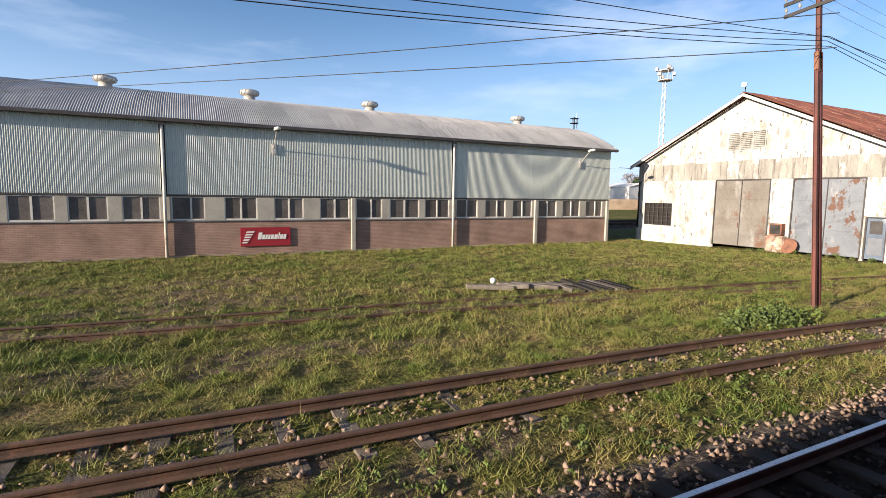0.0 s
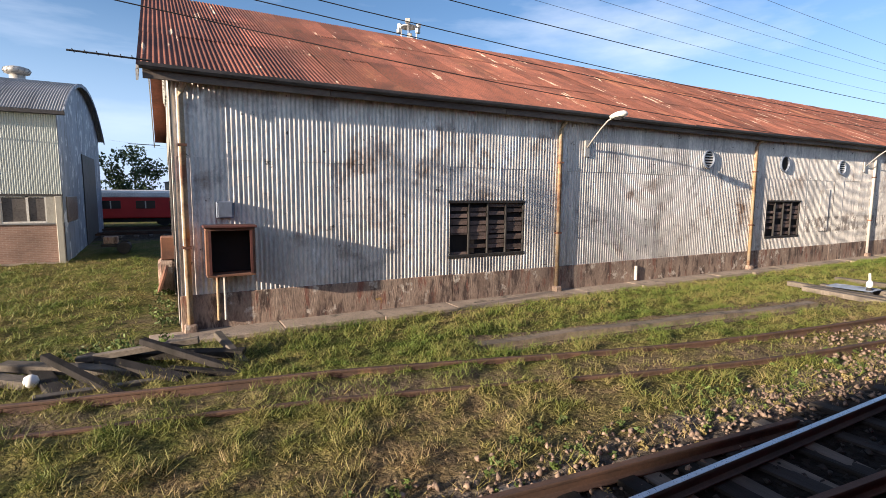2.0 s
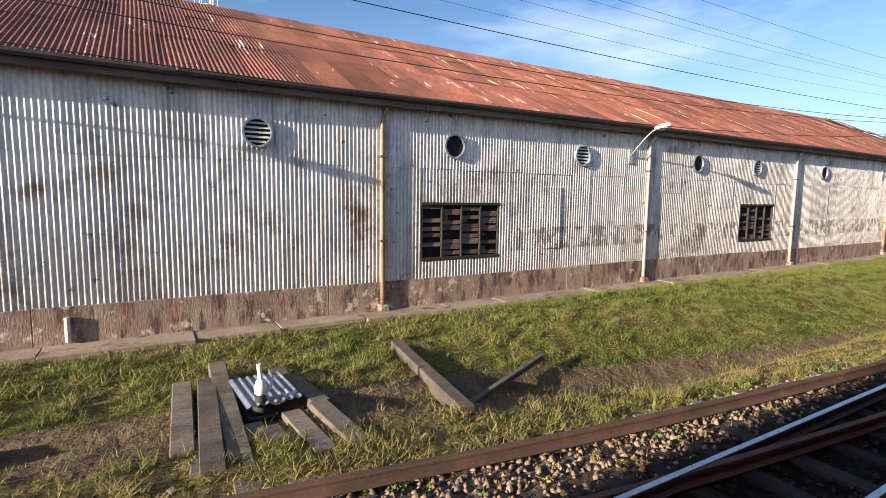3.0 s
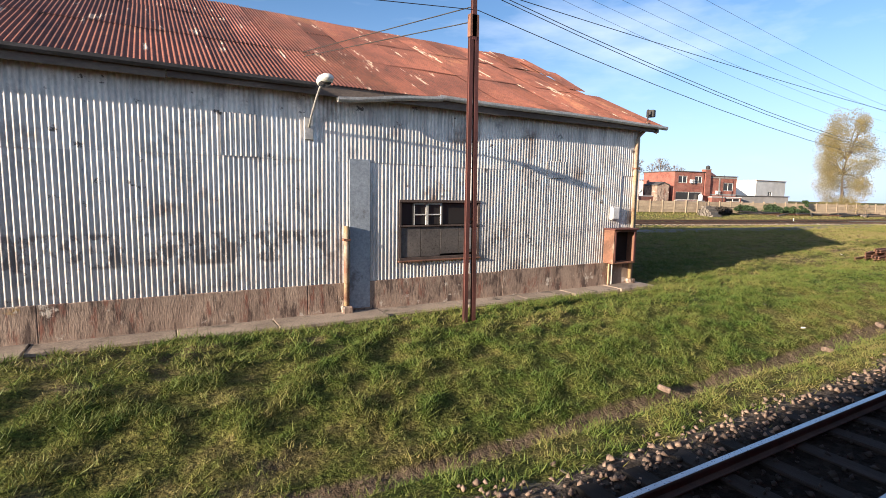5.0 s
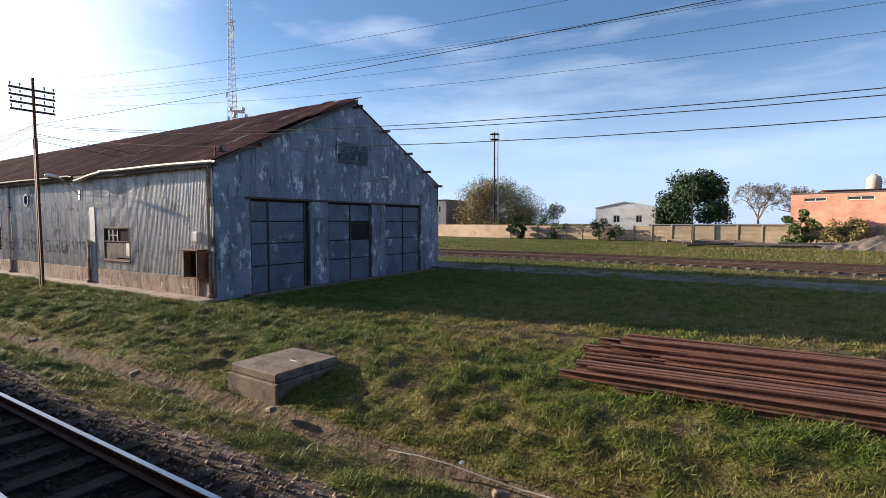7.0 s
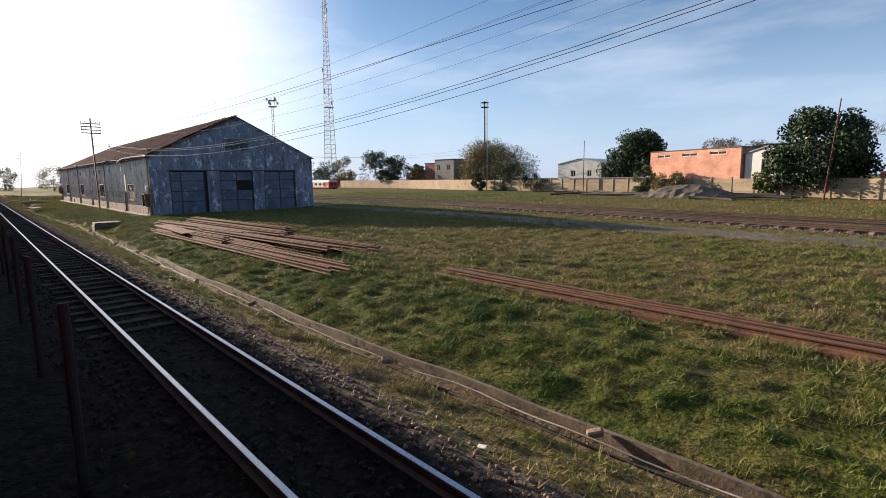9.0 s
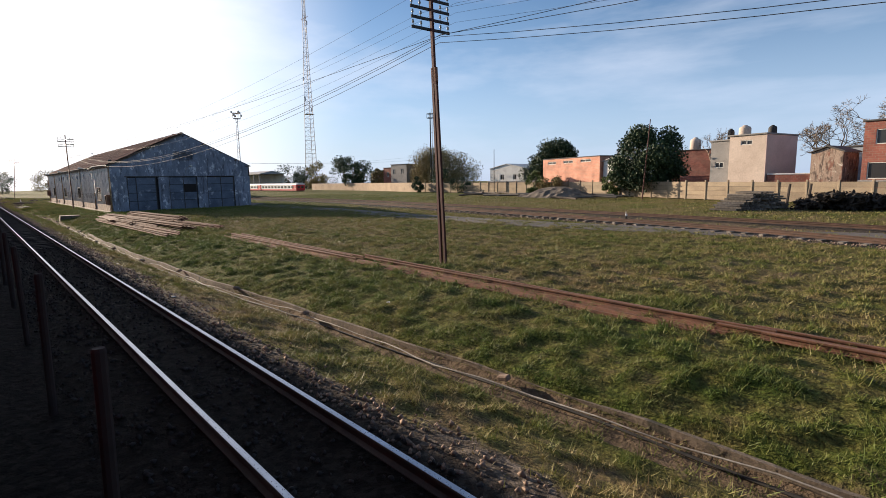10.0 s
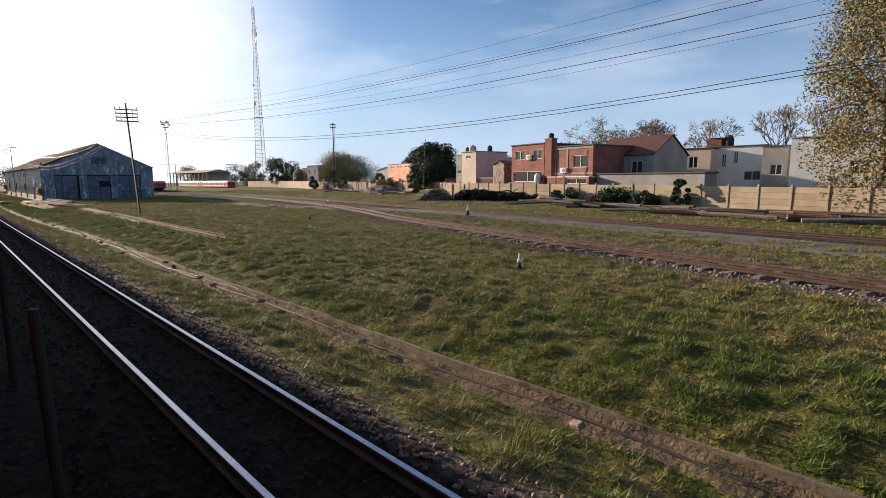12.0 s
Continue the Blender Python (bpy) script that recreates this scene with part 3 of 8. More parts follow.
        bmesh.ops.recalc_face_normals(bm, faces=bm.faces[:])
        bm.to_mesh(me)
        bm.free()
        me.materials.append(material)
        if smooth:
            me.polygons.foreach_set("use_smooth", [True] * len(me.polygons))
        return me


def part(name, mesh, material, parent=None, label="", smooth=False):
    """One mesh object, under a thing or a part where a parent is given."""
    ob = new(name, mesh if isinstance(mesh, bpy.types.Mesh) else mesh.data(name, material, smooth))
    ob.parent = parent
    if label:
        tagged(ob, label)
    return ob


def empty(name, label="", category="", group="", kind="", at=(0, 0, 0)):
    ob = new(name)
    ob.empty_display_size = 0.3
    ob.location = at
    return tagged(ob, label, category, group, kind)


def Box(*a, **k):
    return Mesh().box(*a, **k)


def spline(pts, step=1.0):
    """A smooth level line through points (x, y), as (x, y) at even steps of x."""
    xs, ys = np.array(pts, float).T
    x = np.arange(xs[0], xs[-1] + step / 2, step)
    sl = np.gradient(ys, xs)
    k = np.clip(np.searchsorted(xs, x) - 1, 0, len(xs) - 2)
    h = xs[k + 1] - xs[k]
    u = (x - xs[k]) / h
    y = (2 * u**3 - 3 * u**2 + 1) * ys[k] + (u**3 - 2 * u**2 + u) * h * sl[k] + (3 * u**2 - 2 * u**3) * ys[k + 1] + (u**3 - u**2) * h * sl[k + 1]
    return np.stack([x, y], 1)


# ---- ground ----
SIDING = spline([(-30, 7.2), (0, 5.35), (8, 5.05), (13, 4.6), (17, 4.15), (25, 3.42), (31.5, 2.72), (38, 2.12), (42, 2.05)])
OLD = spline([(-30, 14.6), (0, 12.3), (12, 10.8), (20, 9.3), (26.5, 7.75), (32, 6.4), (38, 4.75), (41, 4.25), (45, 3.72), (49, 3.1), (56, 2.4), (62, 2.08), (64, 2.05)])
DRAIN = spline([(35, 7.5), (39, 6.95), (43, 6.35), (53, 5.45), (57, 5.15), (65, 4.75), (85, 4.95), (91, 5.25), (115, 5.2), (130, 4.95), (140, 5.15), (149, 5.55), (175, 5.7), (215, 5.7)])
FAR_1 = spline([(-40, 36.5), (60, 37.0), (101, 36.6), (119, 34.2), (140, 30.6), (150, 28.3), (157, 26), (165, 23), (176, 20), (186, 17.6), (215, 11.5)])
FAR_2 = spline([(-40, 40.8), (60, 41.2), (101, 40.6), (119, 38.6), (140, 35.5), (165, 31.5), (215, 25)])
ROAD = spline([(60, 30), (92, 28.4), (110, 27.6), (128, 25.8), (140, 25.8), (150, 27.6), (157, 30.2), (165, 30.2), (184, 26.2), (215, 17)])


def smooth(a, b, x):
    u = np.clip((x - a) / (b - a), 0, 1)
    return u * u * (3 - 2 * u)


PROFILE_E = np.array([(-60, -0.4), (-6, -0.4), (-3, -0.24), (0.1, -0.24), (0.5, -0.3), (1.0, -0.19), (3.1, -0.19), (3.7, -0.34), (4.5, -0.58), (5.0, -0.74), (5.5, -0.75),
                      (6.0, -0.66), (7.0, -0.46), (8.2, -0.36), (9.4, -0.40), (10.8, -0.58), (28, -0.5), (34, -0.42), (50, -0.2), (60, 0.0), (400, 0.2)])
PROFILE_W = np.array([(-60, -0.4), (-6, -0.4), (-3, -0.24), (0.1, -0.24), (0.5, -0.3), (1.0, -0.19), (3.1, -0.20), (5.0, -0.20), (6.4, -0.24), (7.5, -0.36), (9.0, -0.44), (10.7, -0.58), (14, -0.58), (26, -0.74),
                      (30, -0.72), (36, -0.5), (50, -0.3), (60, 0.0), (400, 0.2)])


def ground_z(x, y):
    """The lie of the land."""
    x, y = np.asarray(x, float), np.asarray(y, float)
    w = smooth(47, 54, x)
    z = (1 - w) * np.interp(y, *PROFILE_W.T) + w * np.interp(y, *PROFILE_E.T)
    field = smooth(96, 112, x) * smooth(9.4, 10.5, y) * (1 - smooth(24, 30, y))
    z = z + field * (-0.38 - z) * 0.8
    return z


class Noise2:
    """Value noise on a grid, quick for many points."""

    def __init__(self, seed):
        self.g = np.random.RandomState(seed).rand(256, 256)

    def __call__(self, x, y):
        xi, yi = np.floor(x).astype(int), np.floor(y).astype(int)
        u, v = x - xi, y - yi
        u, v = u * u * (3 - 2 * u), v * v * (3 - 2 * v)
        g = self.g
        a, b = g[xi % 256, yi % 256], g[(xi + 1) % 256, yi % 256]
        c, d = g[xi % 256, (yi + 1) % 256], g[(xi + 1) % 256, (yi + 1) % 256]
        return (a * (1 - u) + b * u) * (1 - v) + (c * (1 - u) + d * u) * v


N1, N2, N3 = Noise2(1), Noise2(2), Noise2(3)


def fbm(x, y):
    return (N1(x, y) + 0.5 * N2(2.1 * x, 2.1 * y) + 0.25 * N3(4.3 * x, 4.3 * y)) / 1.75


def off_line(line, x, y):
    """Sideways distance of points from a line given at even steps of x."""
    return np.abs(y - np.interp(x, line[:, 0], line[:, 1], left=1e3, right=1e3))


def zones(x, y):
    """How much gravel and bare earth lie at a place, 0 to 1."""
    own = (1 - smooth(1.0, 1.7, np.abs(y + 1.25)))
    near = 1 - smooth(0.95, 1.55, np.abs(y - 2.05))
    sid = (1 - smooth(0.6, 1.25, off_line(SIDING, x, y))) * (0.30 + 0.55 * smooth(7, 17, x) * (0.6 + 0.6 * fbm(x * 0.6, y * 0.6)))
    old = (1 - smooth(0.5, 1.0, off_line(OLD, x, y))) * smooth(38, 46, x)
    far = np.maximum(1 - smooth(1.0, 2.4, off_line(FAR_1, x, y)), (1 - smooth(1.0, 2.4, off_line(FAR_2, x, y))) * 0.9)
    edge = (1 - smooth(0.2, 0.9, np.abs(y - 3.25))) * (0.30 + 0.25 * smooth(20, 40, x)) * (1 - smooth(52, 60, x))
    edge = np.maximum(edge, (1 - smooth(0.25, 0.8, np.abs(y - 3.1))) * smooth(52, 60, x) * (0.2 + 0.6 * smooth(0.42, 0.62, fbm(x * 0.45 + 3, y * 0.8))))
    gravel = np.clip(np.maximum.reduce([own, near, sid, old, far, edge]), 0, 1)
    gravel = np.maximum(gravel, (1 - smooth(0.3, 0.9, np.abs(y - 0.35))) * 0.9)
    off = off_line(DRAIN, x, y) - 0.36 * (1 - smooth(48, 62, x))
    drain = (1 - smooth(0.16, 0.46, off)) * (0.75 + 0.4 * fbm(x * 0.5, y))
    shoulder = (1 - smooth(0.6, 1.6, np.abs(y - 4.2))) * smooth(52, 62, x) * 0.30
    buried = (1 - smooth(0.2, 0.75, off_line(OLD, x, y))) * 0.5 * (1 - smooth(40, 48, x))
    strip = (1 - smooth(0.2, 0.9, np.abs(y - 10.9))) * smooth(28, 31, x) * (1 - smooth(90, 93, x)) * 0.5
    worn = (0.36 + 0.12 * (1 - smooth(20, 40, x))) * smooth(0.50, 0.72, fbm(x * 0.13 + 7, y * 0.55 + 3))
    patch = 0.5 * np.exp(-(((x - 104) / 5) ** 2 + ((y - 12) / 1.5) ** 2))
    earth = np.clip(np.maximum.reduce([drain, shoulder, buried, strip, worn, patch, 0.6 * (1 - smooth(2.0, 4.2, off_line(FAR_1, x, y - 1.8)))]), 0, 1)
    return gravel, earth


def axis_steps(spans):
    out = []
    for a, b, s in spans:
        out += list(np.arange(a, b - 1e-6, s))
    return np.array(out + [spans[-1][1]])


def turf_lumps(x, y):
    """Tussocks and hollows of the grass."""
    u, v = 0.8 * x + 0.6 * y, 0.8 * y - 0.6 * x
    rough = (0.62 + 0.38 * smooth(58, 72, x) * (1 - 0.6 * smooth(98, 110, x))) * (1 - 0.12 * smooth(9.0, 11.5, y) * smooth(93, 100, x))
    fine = (fbm(u * 2.3, v * 2.7) - 0.5) * 0.08 + (N1(u * 3.1 + 7, v * 3.5) ** 1.5 - 0.35) * 0.12 + (N3(u * 6.7, v * 7.3 + 2) - 0.5) * 0.05
    paved = smooth(28.5, 29.5, x) * (1 - smooth(91.5, 92.5, x)) * smooth(10.6, 11.0, y)
    fine = fine * (0.25 + 0.75 * smooth(0.4, 1.0, off_line(DRAIN, x, y)))
    return (fine * rough + (fbm(x * 0.35, y * 0.5) - 0.5) * 0.10) * (1 - paved) - 0.06 * paved


def surface_z(x, y, gravel=None):
    """The height of the ground with its tussocks and the drain's channel."""
    gravel = zones(x, y)[0] if gravel is None else gravel
    near = (1 - smooth(25, 45, y)) * smooth(-3, 0.5, y)
    z = ground_z(x, y) + near * (turf_lumps(x, y) * np.clip(1 - gravel, 0, 1) + (fbm(x * 6, y * 6) - 0.5) * 0.03)
    return z - (0.12 + 0.08 * smooth(60, 70, x)) * (1 - smooth(0.12, 0.45, off_line(DRAIN, x, y))) * smooth(34, 36, x)


def tufts(x, y):
    """Where the grass stands in tufts, 1, and where it lies thin, 0."""
    u, v = 0.8 * x + 0.6 * y, 0.8 * y - 0.6 * x
    return smooth(0.38, 0.66, 0.55 * N1(u * 3.1 + 7, v * 3.5) + 0.45 * N3(u * 6.7, v * 7.3 + 2))


def dryness(x, y):
    """From lush turf, 0, to straw, 1."""
    d = 0.5 + 1.5 * (0.30 * fbm(x * 0.33 + 5, y * 0.5 + 1) + 0.30 * fbm(x * 1.5, y * 1.8 + 4) + 0.40 * fbm(x * 4.1 + 9, y * 4.6) - 0.5)
    d = d + 0.06 * (1 - smooth(20, 45, x)) - 0.09 * smooth(60, 74, x) * (1 - smooth(100, 114, x)) + 0.03 * smooth(108, 125, x)
    d = d + 0.12 * (1 - smooth(4.3, 5.2, y)) * smooth(50, 62, x) + 0.22 * (1 - smooth(4.9, 5.9, y)) * smooth(22, 34, x) * (1 - smooth(50, 62, x)) + 0.16 * (0.5 - tufts(x, y))
    d = d + 0.15 * smooth(8.0, 12, y) * smooth(93, 100, x) - (0.05 + 0.13 * (1 - smooth(134, 156, x))) * smooth(4.9, 5.8, y) * (1 - smooth(7.5, 11.5, y)) * smooth(104, 116, x)
    return np.clip(d, 0, 1)


GX = axis_steps([(-400, -60, 40), (-60, -12, 3), (-12, 200, 0.115), (200, 240, 4), (240, 700, 46)])
GY = axis_steps([(-300, -20, 40), (-20, -3, 2.4), (-3, 0.6, 0.6), (0.6, 3.0, 0.24), (3.0, 9.4, 0.10), (9.4, 15, 0.16), (15, 26, 0.34), (26, 32, 0.6), (32, 62, 2), (62, 90, 7), (90, 600, 51)])
gx, gy = np.meshgrid(GX, GY, indexing="ij")
gr, ge = zones(gx, gy)
gz = surface_z(gx, gy, gr)
ni, nj = gx.shape
idx = np.arange(ni * nj).reshape(ni, nj)
me = bpy.data.meshes.new("ground")
quads = np.stack([idx[:-1, :-1], idx[1:, :-1], idx[1:, 1:], idx[:-1, 1:]], -1).reshape(-1, 4)
me.vertices.add(ni * nj)
me.vertices.foreach_set("co", np.stack([gx, gy, gz], -1).ravel())
me.loops.add(quads.size)
me.loops.foreach_set("vertex_index", quads.ravel())
me.polygons.add(len(quads))
me.polygons.foreach_set("loop_start", np.arange(0, quads.size, 4))
me.polygons.foreach_set("use_smooth", np.ones(len(quads), bool))
me.update(calc_edges=True)
zone = me.color_attributes.new("zone", "FLOAT_COLOR", "POINT")
# blue: running-line strip darkened as the train's shadow, far beds partly darkened
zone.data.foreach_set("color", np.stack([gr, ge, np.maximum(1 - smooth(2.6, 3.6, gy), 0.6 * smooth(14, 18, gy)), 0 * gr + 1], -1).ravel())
dry = me.attributes.new("dryness", "FLOAT", "POINT")
dry.data.foreach_set("value", dryness(gx, gy).astype(np.float32).ravel())
me.materials.append(ground_mat())
tagged(new("ground", me), "rough grass field with worn earth and gravel beds", "ground", kind="structure")


def strip(name, line, half, lift, material, label, category, z=None):
    """A thin made surface laid along a line over the ground."""
    pts = [(x, y, float(ground_z(x, y)) + lift if z is None else z) for x, y in line]
    m = Mesh().sweep([(-half, -0.15), (half, -0.15), (half, 0), (half - 0.05, 0.02), (-half + 0.05, 0.02), (-half, 0)], pts)
    return tagged(part(name, m, material), label, category, kind="structure")


strip("road", ROAD[::2], 1.6, 0.03, ASPHALT, "narrow worn asphalt service road across the yard", "road")

# ---- railway tracks ----
RAIL_PROF = [(-0.034, -0.012), (-0.031, 0), (0.031, 0), (0.034, -0.012), (0.03, -0.036), (0.008, -0.045), (0.008, -0.105), (0.055, -0.122), (0.055, -0.133), (-0.055, -0.133),
             (-0.055, -0.122), (-0.008, -0.105), (-0.008, -0.045), (-0.03, -0.036)]
rng = random.Random(4)


def sleeper_mesh(w, l, h, seed, material=SLEEPER):
    r = random.Random(seed)
    m = Mesh().box(-w / 2, w / 2, -l / 2, l / 2, -h, 0, c=0.012)
    m.v = [(x + r.uniform(-0.012, 0.012), y + r.uniform(-0.02, 0.02), z + r.uniform(-0.008, 0.006)) for x, y, z in m.v]
    return m.data("sleeper", material)


SLEEPERS = [sleeper_mesh(0.22, 1.9, 0.14, s) for s in range(5)]
GREYED = [sleeper_mesh(0.2, 1.55, 0.14, s + 9, SLEEPER_BROWN) for s in range(5)]
SHADED_SLEEPERS = [sleeper_mesh(0.22, 1.9, 0.14, s, SLEEPER_DARK) for s in range(5)]


def track(label, line, x0, x1, z, worn=True, step=0.66, sunk=0.0, sleepers=True, gauge=1.0, bed=False, kinds=SLEEPERS, last=1e3):
    """A metre-gauge track: two rails and the sleepers that carry them."""
    top = empty("railway_track", label, "railway track", kind="structure")
    seg = line[(line[:, 0] >= x0 - 1e-6) & (line[:, 0] <= x1 + 1e-6)]
    level = lambda x, y: float(ground_z(x, y)) + 0.085 + 0.105 * float(smooth(36, 48, x)) if bed else z
    zs = [(x, y, level(x, y)) for x, y in seg]
    for side in (-gauge / 2, gauge / 2):
        path = []
        for i, (x, y, zz) in enumerate(zs):
            a, b = zs[max(i - 1, 0)], zs[min(i + 1, len(zs) - 1)]
            d = math.atan2(b[1] - a[1], b[0] - a[0])
            path.append((x - math.sin(d) * side, y + math.cos(d) * side, zz))
        body = [(a, b - (0.003 if b > -0.02 and worn else 0)) for a, b in RAIL_PROF]
        rail = part("rail", Mesh().sweep(body, path), RAIL_SIDE if worn else RAIL_RUST, top)
        if worn:
            part("running_surface", Mesh().sweep([(-0.027, 0.0), (0.027, 0.0), (0.03, -0.012), (-0.03, -0.012)], path), RAIL_TOP, rail, "polished steel running surface")
    if sleepers:
        x, k = x0 + 0.3, 0
        while x < min(x1, last):
            y = float(np.interp(x, line[:, 0], line[:, 1]))
            d = math.atan2(float(np.interp(x + 0.5, line[:, 0], line[:, 1])) - y, 0.5)
            s = part("sleeper", kinds[k % 5], None, top)
            s.matrix_basis = pose(x, y + rng.uniform(-0.05, 0.05), level(x, y) - 0.125 + rng.uniform(-0.015, 0.008) - sunk - (0.045 * (1 - float(smooth(10, 14, x))) if kinds is GREYED else 0), rng.uniform(-1, 1), rng.uniform(-1.5, 1.5), math.degrees(d) + rng.uniform(-2.5, 2.5))
            x += step + rng.uniform(-0.05, 0.05)
            k += 1
    return top


NEAR = np.array([(x, 2.05) for x in np.arange(-40, 240, 4.0)])
OWN = np.array([(x, -1.25) for x in np.arange(-60, 240, 6.0)])
track("running line with polished rails on dark wooden sleepers", NEAR, -36, 216, 0.0, kinds=SHADED_SLEEPERS, last=132, sunk=0.03)
track("running line under the standing train", OWN, -48, 216, 0.0, sleepers=False)
track("rusty siding on half-buried grey sleepers joining the running line", SIDING, -20, 36, -0.03, worn=False, sunk=0.012, kinds=GREYED)
track("old rusty track sunk in the grass with few sleepers left", OLD, -20, 58, 0.0, worn=False, sunk=0.09, step=0.9, bed=True)
track("rusty yard track on gravel crossing the far field", FAR_1, 20, 212, -0.22, worn=False, step=0.8)
track("second rusty yard track beside parked coaches", FAR_2, 20, 212, -0.22, worn=False, sleepers=False)

# ---- loose stones along the tracks ----
rs = np.random.RandomState(5)


def stones(count, xs, ys, size, name, label, material=None, lift=0.0):
    x, y = rs.uniform(*xs, count), ys(count) if callable(ys) else rs.uniform(*ys, count)
    if callable(y):
        y = y(x)
    g, _ = zones(x, y)
    ok = rs.rand(count) < np.clip(g * 1.15, 0.0, 1) ** 1.5
    x, y = x[ok], y[ok]
    n = len(x)
    z = ground_z(x, y) + rs.uniform(-0.01, 0.035, n) + lift
    r = rs.uniform(size[0], size[1], n)
    dirs = np.array([(1, 0, 0), (-1, 0, 0), (0, 1, 0), (0, -1, 0), (0, 0, 1), (0, 0, -1)], float)
    v = dirs[None] * r[:, None, None] * rs.uniform(0.55, 1.25, (n, 6, 1)) + rs.uniform(-0.3, 0.3, (n, 6, 3)) * r[:, None, None]
    v += np.stack([x, y, z], -1)[:, None]
    tri = np.array([(0, 2, 4), (2, 1, 4), (1, 3, 4), (3, 0, 4), (2, 0, 5), (1, 2, 5), (3, 1, 5), (0, 3, 5)])
    f = (tri[None] + 6 * np.arange(n)[:, None, None]).reshape(-1, 3)
    return tagged(tri_mesh(name, v.reshape(-1, 3), f, material or STONE), label, "ballast", kind="stuff")


def tri_mesh(name, v, f, material):
    m = bpy.data.meshes.new(name)
    m.vertices.add(len(v))
    m.vertices.foreach_set("co", np.ascontiguousarray(v, dtype=np.float32).ravel())
    m.loops.add(f.size)
    m.loops.foreach_set("vertex_index", f.ravel().astype(np.int32))
    m.polygons.add(len(f))
    m.polygons.foreach_set("loop_start", np.arange(0, f.size, 3))
    m.update(calc_edges=True)
    m.materials.append(material)
    return new(name, m)


stones(22000, (-8, 196), (0.6, 3.0), (0.018, 0.042), "ballast", "oily ballast stones between the running rails, coloured dark for the train's shadow", STONE_DARK)
stones(36000, (-8, 196), (2.8, 4.6), (0.018, 0.045), "ballast", "broken brown ballast stones on the track shoulder")
stones(34000, (-8, 62), (3.2, 7.0), (0.02, 0.052), "ballast", "scattered ballast stones along the siding", lift=-0.012)
stones(9000, (120, 200), lambda c: (lambda x: np.interp(x, FAR_1[:, 0], FAR_1[:, 1]) + rs.uniform(-1.6, 1.6, c)), (0.03, 0.07), "ballast", "pale ballast stones along the far track")


# ---- grass ----
def blades(density, xs, ys, h, w, lean, seed):
    """Blades at so many to the square metre, thicker where the turf is clumped."""
    r = np.random.RandomState(seed)
    count = int(density * (xs[1] - xs[0]) * (ys[1] - ys[0]))
    x, y = r.uniform(*xs, count), r.uniform(*ys, count)
    g, e = zones(x, y)
    clump = 0.45 * fbm(x * 1.9 + 11, y * 1.9 + 5) + 0.55 * fbm(x * 5.2 + 3, y * 6.4 + 8)
    tuft = tufts(x, y)
    ok = (r.rand(count) < np.clip((1 - 1.2 * g) * (1 - 0.75 * e), 0.02, 1)) & (r.rand(count) < 0.35 + 0.65 * tuft)
    ok &= ~((x > 29.4) & (x < 91.8) & (y > 11.02) & (y < 28))
    x, y, clump, g, tuft = x[ok], y[ok], clump[ok], g[ok], tuft[ok]
    n = len(x)
    z = surface_z(x, y, g) - 0.008
    hh = r.uniform(*h, n) * (0.35 + 0.3 * clump + 1.0 * tuft)
    lean = r.uniform(*lean, n)
    a = r.uniform(0, 2 * np.pi, n)
    t = r.uniform(0, 2 * np.pi, n)
    ww = r.uniform(*w, n)
    base = np.stack([x, y, z], -1)
    side = np.stack([np.cos(a), np.sin(a), 0 * a], -1) * ww[:, None]
    tip = base + np.stack([np.cos(t) * hh * lean, np.sin(t) * hh * lean, hh], -1)
    return np.stack([base - side, base + side, tip], 1).reshape(-1, 3)


def grass(label, *bands):
    v = np.concatenate([blades(*b) for b in bands])
    ob = tri_mesh("grass", v, np.arange(len(v)).reshape(-1, 3), BLADE)
    tone = ob.data.attributes.new("dryness", "FLOAT", "POINT")
    tone.data.foreach_set("value", np.repeat(dryness(v[::3, 0], v[::3, 1]), 3).astype(np.float32))
    tagged(ob, label, "grass", kind="stuff")


grass("short matted olive-green and straw-coloured turf",
      (1000, (-10, 198), (2.9, 8.0), (0.035, 0.095), (0.0035, 0.008), (0.3, 1.5), 21),
      (440, (-10, 200), (8.0, 12.0), (0.05, 0.12), (0.006, 0.012), (0.3, 1.5), 61),
      (210, (-14, 30), (12.0, 27), (0.05, 0.11), (0.009, 0.017), (0.3, 1.5), 24),
      (300, (91, 200), (12.0, 30), (0.04, 0.10), (0.009, 0.017), (0.3, 1.5), 25),
      (26, (60, 200), (30, 56), (0.05, 0.10), (0.025, 0.045), (0.3, 1.4), 31))
grass("low broad-leaved plants among the turf",
      (55, (-10, 66), (2.9, 11.0), (0.015, 0.03), (0.010, 0.018), (0.8, 2.2), 26),
      (110, (66, 112), (2.9, 11.0), (0.02, 0.045), (0.010, 0.02), (0.8, 2.2), 27),
      (70, (112, 198), (2.9, 12.0), (0.015, 0.03), (0.010, 0.018), (0.8, 2.2), 28))
grass("scattered taller dry stems in the turf",
      (30, (-10, 198), (2.9, 12), (0.08, 0.17), (0.002, 0.004), (0.3, 1.0), 29))


# ---- corrugated sheets ----
SHEETS = {}


